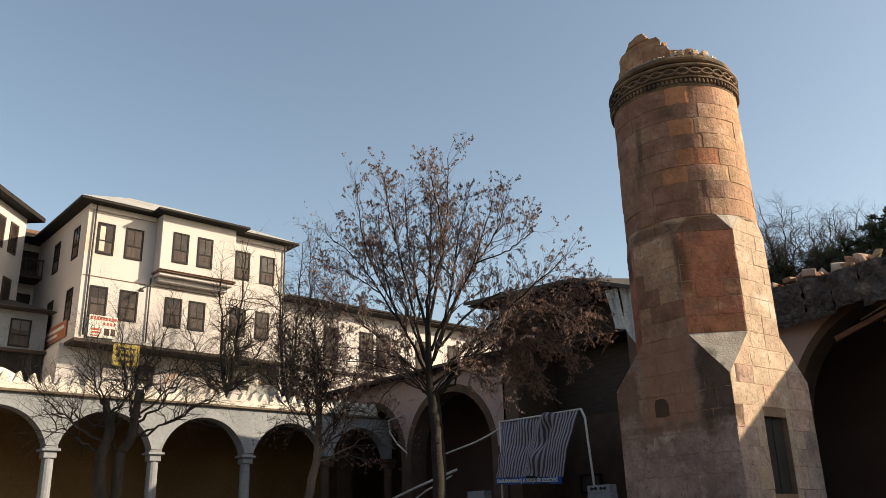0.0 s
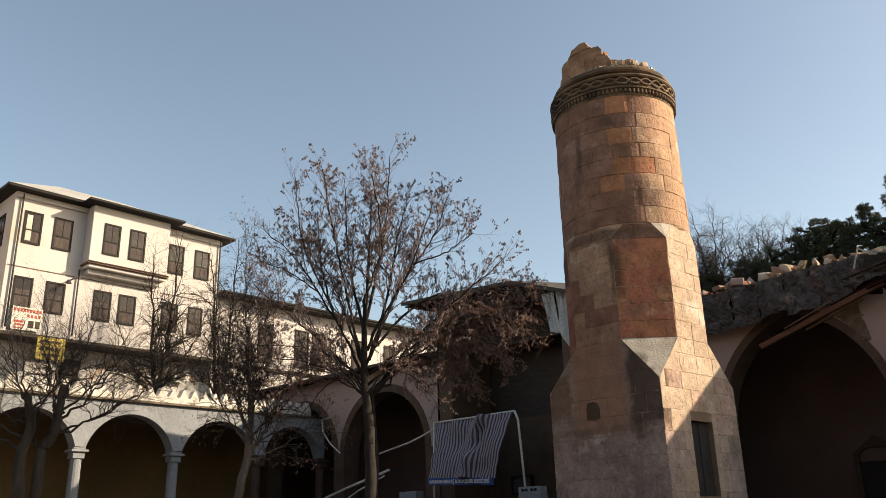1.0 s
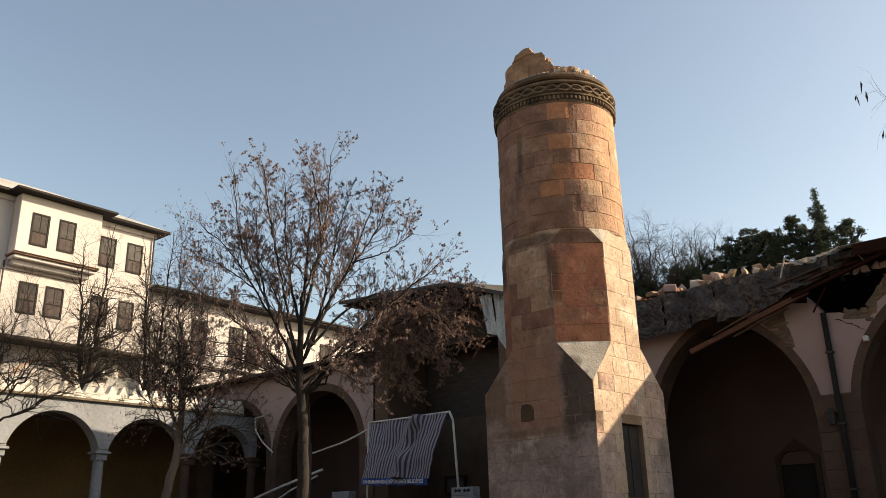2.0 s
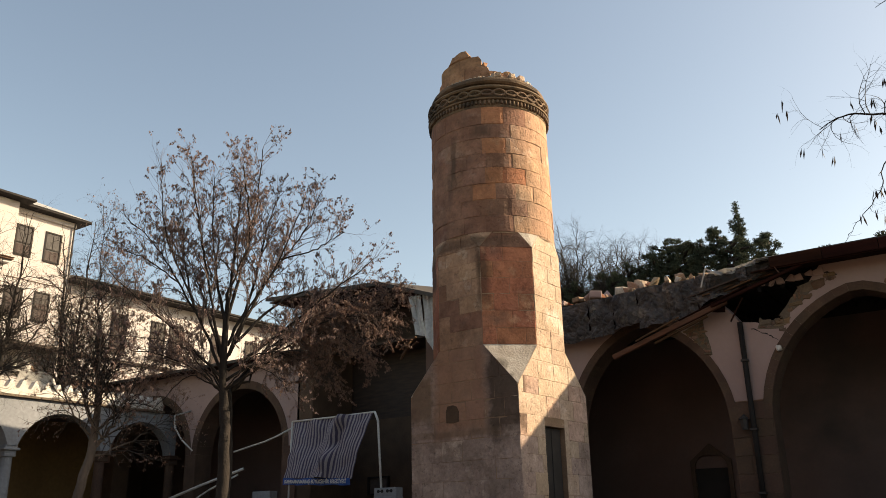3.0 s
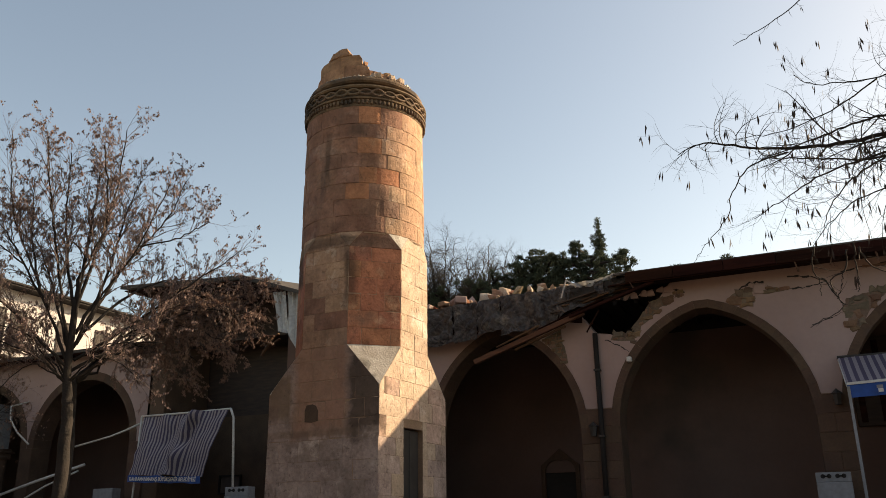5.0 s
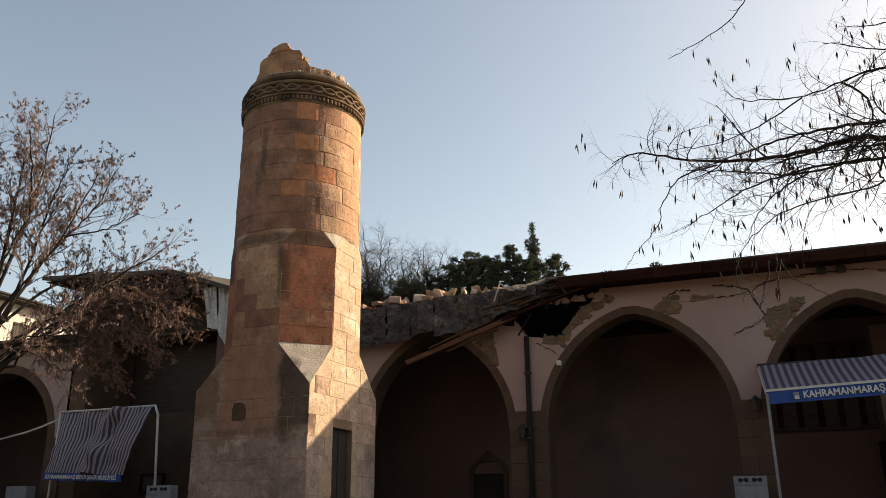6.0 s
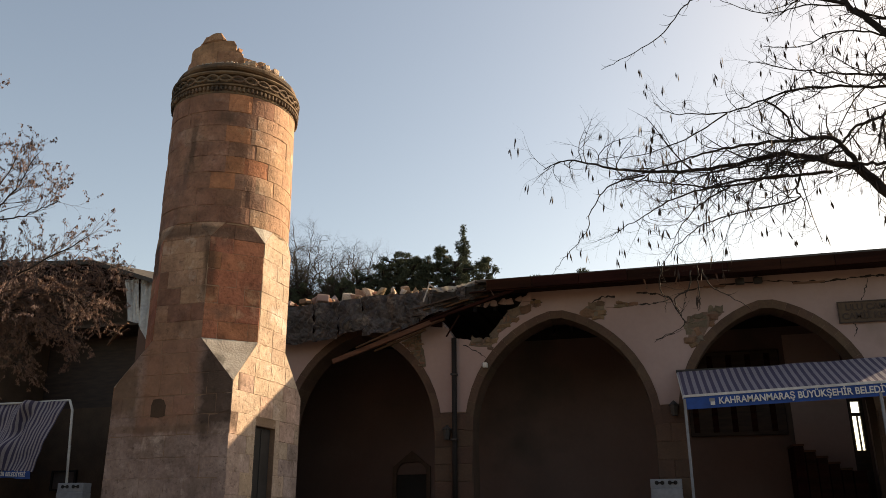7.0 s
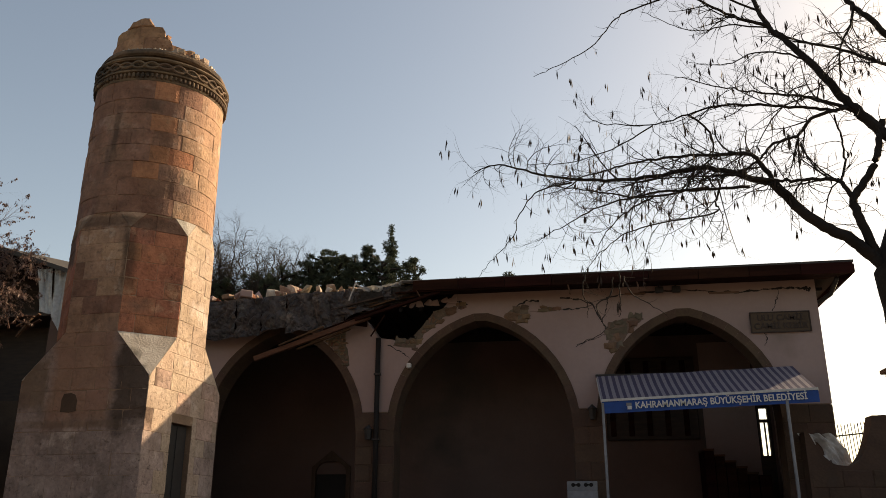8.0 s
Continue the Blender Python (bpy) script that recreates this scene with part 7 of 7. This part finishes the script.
# bare trees between the arcade and the house
for seed, at, top in ((41, (-33.2, 16.75, 0), 13.6), (43, (-32.8, 19.5, 0), 14.0)):
    w = Wood(seed, dict(slim=0.9, dens=(3.8, 4.6, 4.0), len=(1.7, 0.95, 0.5), rad=(0.045, 0.022, 0.013), angle=(30, 70), lift=(0.15, 0.08, 0.0), wobble=0.3, trop=0.0, bend=0.12, kink=0.12, **{"from": (0.12, 0.1, 0.2)}))
    vase(w, at, [(0, 0, 0, 0.28), (0.05, 0, 5.5, 0.2), (0.0, 0, 7.0, 0.16)],
         [(180, 0.7, 5.6, top - 0.8, 0.16), (0, 0.5, 5.8, top, 0.15), (180, 2.3, 6.2, 10.6, 0.07), (0, 2.2, 6.4, 11.0, 0.07), (90, 1.4, 6.4, 12.0, 0.06), (270, 1.4, 6.4, 11.6, 0.06)])
    finish("tree", w, "dark leafless tree rising behind the arcade", M_BARK_DARK, group="trees behind the arcade")

# old tree with dark pods, close by the portico
w = Wood(52, dict(trim=0.76, dens=(8.6, 10.0, 6.5), len=(0.74, 0.38, 0.20), rad=(0.012, 0.006, 0.0041), angle=(18, 62), lift=(-0.04, 0.02, 0.03), wobble=0.17, trop=-0.01, bend=0.36, kink=0.035, curl=0.2, **{"from": (0.12, 0.1, 0.15)}))


def V3(*c):
    return Vector(c)


tr = [V3(3.5, 8.45, 0), V3(3.36, 8.5, 1.2), V3(3.24, 8.55, 2.4), V3(3.2, 8.6, 3.1), V3(3.5, 8.55, 3.9), V3(3.62, 8.5, 4.6)]
line, rad = [], []
for i in range(5):
    for k in range(4):
        line.append(tr[i].lerp(tr[i + 1], k / 4) + w.rnd(0.012))
        rad.append((0.27, 0.21, 0.19, 0.18, 0.14, 0.12)[i] + (0.0 if k else 0.01))
tube(*w.thick, line, rad, 12)
# the long limb that spreads over the roof, and what forks from it
w.limb([V3(3.16, 8.6, 3.15), V3(3.0, 8.6, 3.33), V3(2.81, 8.6, 3.52), V3(2.56, 8.6, 3.68), V3(2.31, 8.6, 3.96), V3(2.15, 8.6, 4.17)], 0.092, 0.066, 2)
w.limb([V3(2.15, 8.6, 4.17), V3(1.76, 8.65, 4.34), V3(1.42, 8.7, 4.44), V3(0.82, 8.75, 4.38), V3(0.21, 8.7, 4.38), V3(-0.34, 8.7, 4.49), V3(-0.81, 8.7, 4.64), V3(-1.11, 8.7, 4.55)], 0.052, 0.006, 0)
w.limb([V3(2.17, 8.6, 4.17), V3(2.05, 8.55, 4.37), V3(1.92, 8.5, 4.48), V3(1.55, 8.5, 4.5), V3(1.19, 8.45, 4.48), V3(0.71, 8.45, 4.45), V3(0.3, 8.4, 4.33), V3(-0.25, 8.4, 4.2)], 0.042, 0.006, 0)
w.limb([V3(1.91, 8.6, 4.14), V3(1.33, 8.5, 4.1), V3(0.73, 8.4, 4.02), V3(0.14, 8.35, 4.13), V3(-0.3, 8.3, 4.18)], 0.024, 0.005, 0)
w.limb([V3(1.45, 8.5, 4.12), V3(0.86, 8.45, 4.07), V3(0.37, 8.4, 3.95), V3(-0.01, 8.4, 3.78), V3(-0.38, 8.4, 3.58)], 0.02, 0.004, 0)
w.limb([V3(1.69, 8.65, 4.36), V3(1.55, 8.62, 4.02), V3(1.5, 8.6, 3.86), V3(0.83, 8.6, 3.77), V3(0.4, 8.55, 3.56), V3(0.08, 8.5, 3.2)], 0.02, 0.004, 0)
w.limb([V3(0.03, 8.7, 4.36), V3(-0.35, 8.7, 4.28), V3(-0.58, 8.7, 4.02), V3(-0.65, 8.7, 3.76), V3(-0.88, 8.7, 3.5), V3(-1.05, 8.7, 3.3)], 0.013, 0.003, 2)
w.limb([V3(0.9, 8.5, 4.06), V3(0.55, 8.45, 3.85), V3(0.3, 8.4, 3.55), V3(0.22, 8.4, 3.3)], 0.014, 0.003, 0)
# the fork by the trunk, and its branch back to the long limb
w.limb([V3(3.1, 8.6, 3.2), V3(2.97, 8.6, 3.66), V3(2.94, 8.6, 3.95), V3(3.1, 8.6, 4.16), V3(3.26, 8.6, 4.48), V3(3.36, 8.6, 4.84)], 0.07, 0.045, 1)
w.limb([V3(2.94, 8.6, 3.93), V3(2.84, 8.6, 4.12), V3(2.74, 8.6, 4.17), V3(2.34, 8.58, 4.18), V3(2.05, 8.5, 4.17), V3(1.71, 8.45, 4.23), V3(1.41, 8.4, 4.21), V3(0.9, 8.35, 4.2), V3(0.3, 8.3, 4.05)], 0.036, 0.005, 0)
w.limb([V3(2.84, 8.6, 4.14), V3(2.9, 8.6, 4.34), V3(2.92, 8.6, 4.61), V3(2.88, 8.62, 4.95)], 0.02, 0.012, 1)
# the upper limb and its level branches
w.limb([V3(3.55, 8.55, 4.3), V3(3.4, 8.6, 4.6), V3(3.19, 8.65, 4.92), V3(3.04, 8.65, 5.11), V3(2.81, 8.7, 5.57), V3(2.56, 8.75, 5.96), V3(2.38, 8.8, 6.24), V3(2.2, 8.8, 6.75)], 0.10, 0.03, 1)
w.limb([V3(2.4, 8.8, 6.22), V3(1.99, 8.75, 6.38), V3(1.57, 8.7, 6.64), V3(1.07, 8.65, 6.86)], 0.03, 0.012, 0)
w.limb([V3(3.19, 8.65, 4.94), V3(2.75, 8.6, 5.11), V3(2.47, 8.55, 5.17), V3(2.11, 8.5, 5.21), V3(1.7, 8.45, 5.3), V3(1.21, 8.4, 5.44)], 0.03, 0.005, 0)
w.limb([V3(3.03, 8.6, 5.0), V3(2.67, 8.6, 4.91), V3(2.47, 8.6, 4.71), V3(2.22, 8.6, 4.63), V3(2.02, 8.6, 4.43), V3(1.8, 8.6, 4.32)], 0.028, 0.015, 0)
w.limb([V3(2.93, 8.65, 4.99), V3(2.6, 8.7, 5.09), V3(2.16, 8.75, 5.19), V3(1.69, 8.8, 5.24), V3(1.32, 8.8, 5.14), V3(0.94, 8.8, 5.06), V3(0.39, 8.8, 5.13), V3(0.2, 8.8, 5.29)], 0.026, 0.004, 0)
w.limb([V3(1.38, 8.8, 5.15), V3(1.59, 8.75, 4.89), V3(1.58, 8.7, 4.58), V3(1.48, 8.7, 4.46)], 0.016, 0.012, 1)
w.limb([V3(0.98, 8.8, 5.05), V3(0.49, 8.75, 4.76), V3(-0.02, 8.7, 4.6), V3(-0.5, 8.7, 4.62)], 0.012, 0.004, 1)
# the crown above
w.limb([V3(3.9, 8.5, 5.4), V3(3.67, 8.6, 5.72), V3(3.42, 8.6, 6.07), V3(3.22, 8.6, 6.35), V3(3.1, 8.6, 6.8)], 0.06, 0.03, 1)
w.limb([V3(3.62, 8.5, 4.6), V3(3.85, 8.5, 5.0), V3(3.9, 8.5, 5.4)], 0.10, 0.06, 2)
w.limb([V3(3.8, 8.55, 5.3), V3(3.45, 8.6, 5.52), V3(3.02, 8.65, 5.78), V3(2.68, 8.7, 5.93), V3(2.42, 8.7, 6.1)], 0.03, 0.014, 0)
w.limb([V3(3.27, 8.6, 6.27), V3(3.21, 8.6, 6.02), V3(3.06, 8.6, 5.74), V3(3.0, 8.6, 5.32)], 0.024, 0.012, 0)
w.limb([V3(2.3, 8.8, 6.45), V3(1.67, 8.75, 6.75), V3(0.88, 8.7, 6.57), V3(0.61, 8.65, 6.38), V3(0.32, 8.65, 6.05), V3(-0.08, 8.6, 5.82), V3(-0.35, 8.6, 5.7)], 0.018, 0.004, 2)
w.limb([V3(2.43, 8.8, 6.2), V3(1.92, 8.7, 6.22), V3(1.6, 8.65, 6.15), V3(1.3, 8.6, 6.22), V3(0.95, 8.6, 6.45)], 0.014, 0.004, 1)
w.limb([V3(2.7, 8.7, 5.7), V3(2.2, 8.55, 5.75), V3(1.8, 8.5, 5.6), V3(1.4, 8.45, 5.62)], 0.016, 0.004, 1)
# twigs that hang in front of the eave
for p in ([V3(0.40, 8.45, 3.15), V3(0.36, 8.48, 2.96), V3(0.22, 8.51, 2.88), V3(0.25, 8.54, 2.74), V3(0.28, 8.57, 2.60), V3(0.00, 8.60, 2.48)], [V3(0.51, 8.45, 3.16), V3(0.57, 8.48, 2.99), V3(0.73, 8.51, 2.88), V3(0.92, 8.54, 2.76)], [V3(0.47, 8.45, 3.21), V3(0.46, 8.48, 3.05), V3(0.46, 8.51, 2.86), V3(0.44, 8.54, 2.74)], [V3(0.12, 8.45, 3.22), V3(0.08, 8.48, 3.03), V3(0.12, 8.51, 2.89), V3(0.11, 8.54, 2.75)]):
    w.limb(p, 0.011, 0.004, 2)
finish("tree", w, "old dark leafless tree with spreading limbs and hanging pods", M_BARK_DARK, seeds(w, 420, 0.12, 0.0105, droop=3.5, bunch=2, where=(0.6, 1.0)), M_POD, "foliage")


# ---- trees on the slope behind ----
def tufts(r, lobes, count, size):
    """Sprays of needles, thick within each lobe and thinning out past its edge."""
    V, F = [], []
    tot = sum(l[3] ** 2 for l in lobes)
    for x, y, z, rad, flat in lobes:
        for _ in range(int(count * rad * rad / tot)):
            d = Vector((r.gauss(0, 1), r.gauss(0, 1), r.gauss(0, 1))).normalized()
            q = rad * (0.25 + 1.0 * r.random()) * (1 + 0.7 * noise.noise(d * 2.8 + Vector((x, y, z)) * 1.7))
            p = Vector((x + d.x * q, y + d.y * q, z + d.z * q * flat))
            out = Vector((d.x, d.y, d.z + 0.5)).normalized()
            for _ in range(2):
                u = (out + Vector((r.gauss(0, 0.6), r.gauss(0, 0.6), r.gauss(0, 0.6)))).normalized()
                s = u.cross(Vector((r.random() - 0.5, r.random() - 0.5, r.random() - 0.5))).normalized()
                L = size * r.uniform(0.6, 1.7)
                k = len(V)
                V += [p - s * L * 0.18, p + s * L * 0.2, p + u * L * 0.95 + s * L * 0.09, p + u * L - s * L * 0.07]
                F += [(k, k + 1, k + 2, k + 3)]
    return V, F


def conifer(at, h, lobes, count, size, label, seed, group="evergreens on the slope"):
    r = random.Random(seed)
    t = base("tree", at, label, "tree", group)
    V, F = [], []
    tube(V, F, [Vector((0, 0, 0)), Vector((0.1, 0, h * 0.5)), Vector((0, 0, h * 0.93))], [0.3, 0.2, 0.04], 8)
    for x, y, z, rad, fl in lobes[::4]:
        if abs(x) + abs(y) > 0.3:
            tube(V, F, [Vector((0, 0, z - rad)), Vector((x * 0.6, y * 0.6, z - rad * 0.4)), Vector((x, y, z))], [0.1, 0.07, 0.03], 5)
    obj("trunk", V, F, M_BARK_DARK, t)
    tagged(obj("crown", *tufts(r, lobes, count, size), M_NEEDLE, t), kind="stuff")
    return t


r = random.Random(77)
cyp = []
for z in np.arange(9.0, 17.2, 0.2):
    wd = (0.03 + 0.84 * (1 - (z - 9) / 8.45) ** 0.75) * (0.72 + 0.5 * abs(math.sin(z * 2.3)))
    for _ in range(3):
        cyp.append((r.gauss(0, 0.5) * wd, r.gauss(0, 0.4) * wd, z + r.uniform(-0.1, 0.1), wd * r.uniform(0.35, 0.62) + 0.03, 1.4))
conifer((-10.4, 44, 0), 17.2, cyp, 23000, 0.09, "tall narrow dark cypress", 1)
# pines: boughs with clumps of needles, tops uneven
for sx, top, wd, cnt, seed in ((-15.4, 15.4, 0.8, 20, 2), (-14.5, 15.95, 0.95, 26, 3), (-13.5, 15.5, 0.8, 18, 7), (-12.5, 15.3, 0.8, 20, 6), (-11.5, 15.75, 0.75, 20, 4), (-10.6, 14.9, 0.9, 14, 15), (-9.5, 15.25, 0.45, 8, 5), (-8.7, 14.75, 0.5, 10, 8), (-18.4, 15.0, 1.4, 22, 9), (-20.6, 14.6, 1.4, 22, 12), (-16.8, 14.7, 1.1, 18, 13), (-22.6, 14.0, 1.6, 20, 14)):
    rr = random.Random(seed * 7)
    lobes, wd, cnt = [], wd * 1.3, cnt * 5
    for q in range(cnt):
        dz = (q + rr.random()) / cnt
        wr = wd * math.sqrt(min(1.0, 0.12 + dz * 1.7))
        lobes.append((rr.gauss(0, 0.55) * wr, rr.uniform(-1.0, 1.0), top - 0.15 - dz * 3.6, rr.uniform(0.09, 0.27) * (0.75 + 0.6 * dz), 0.75))
    conifer((sx, 44 + rr.uniform(-1.5, 1.5), 0), top - 0.4, lobes, 190 * cnt, 0.07, "dark green pine with an uneven crown", seed)
# bare grey trees among them, rounded and twiggy
for i, (x, y, top) in enumerate(((-21.3, 46, 19.3), (-19.1, 47, 18.1), (-17.3, 46, 17.5), (-23.4, 48, 18.4), (-15.8, 48, 17.0))):
    w = Wood(60 + i, dict(slim=1.7, dens=(4.6, 5.4, 4.2), len=(1.5, 0.95, 0.55), rad=(0.066, 0.052, 0.046), angle=(28, 70), lift=(0.05, 0.0, 0.0), wobble=0.34, trop=0.0, bend=0.14, kink=0.22, **{"from": (0.2, 0.1, 0.15)}))
    vase(w, (x, y, 0), [(0, 0, 0, 0.25), (0.1, 0, 10.0, 0.18), (-0.1, 0, 12.6, 0.13)], [(180, 2.8, 11.0, top - 2.6, 0.08), (0, 2.7, 11.2, top - 2.5, 0.08), (90, 1.3, 12.0, top - 1.2, 0.07), (270, 1.2, 12.0, top - 0.9, 0.07), (190, 0.8, 12.3, top - 0.4, 0.08), (10, 1.3, 12.0, top - 0.7, 0.07), (170, 1.7, 11.8, top - 1.1, 0.07), (185, 2.2, 11.2, top - 3.0, 0.06), (355, 2.2, 11.2, top - 3.0, 0.06)])
    finish("tree", w, "grey-brown leafless tree on the slope", M_BARK_MID, group="bare trees on the slope")
# weeds that grow on the roof's ridge
for x, y, z, s in ((-2.9, 20.6, 6.62, 0.16), (-1.7, 20.8, 6.68, 0.22)):
    t = tagged(obj("shrub", *tufts(random.Random(5), [(x, y, z + s * 0.5, s * 0.8, 0.9), (x + s, y, z + s * 0.2, s * 0.5, 0.8)], 420, s * 0.28), M_NEEDLE), "small green weed growing on the roof", "plant", "roof weeds")
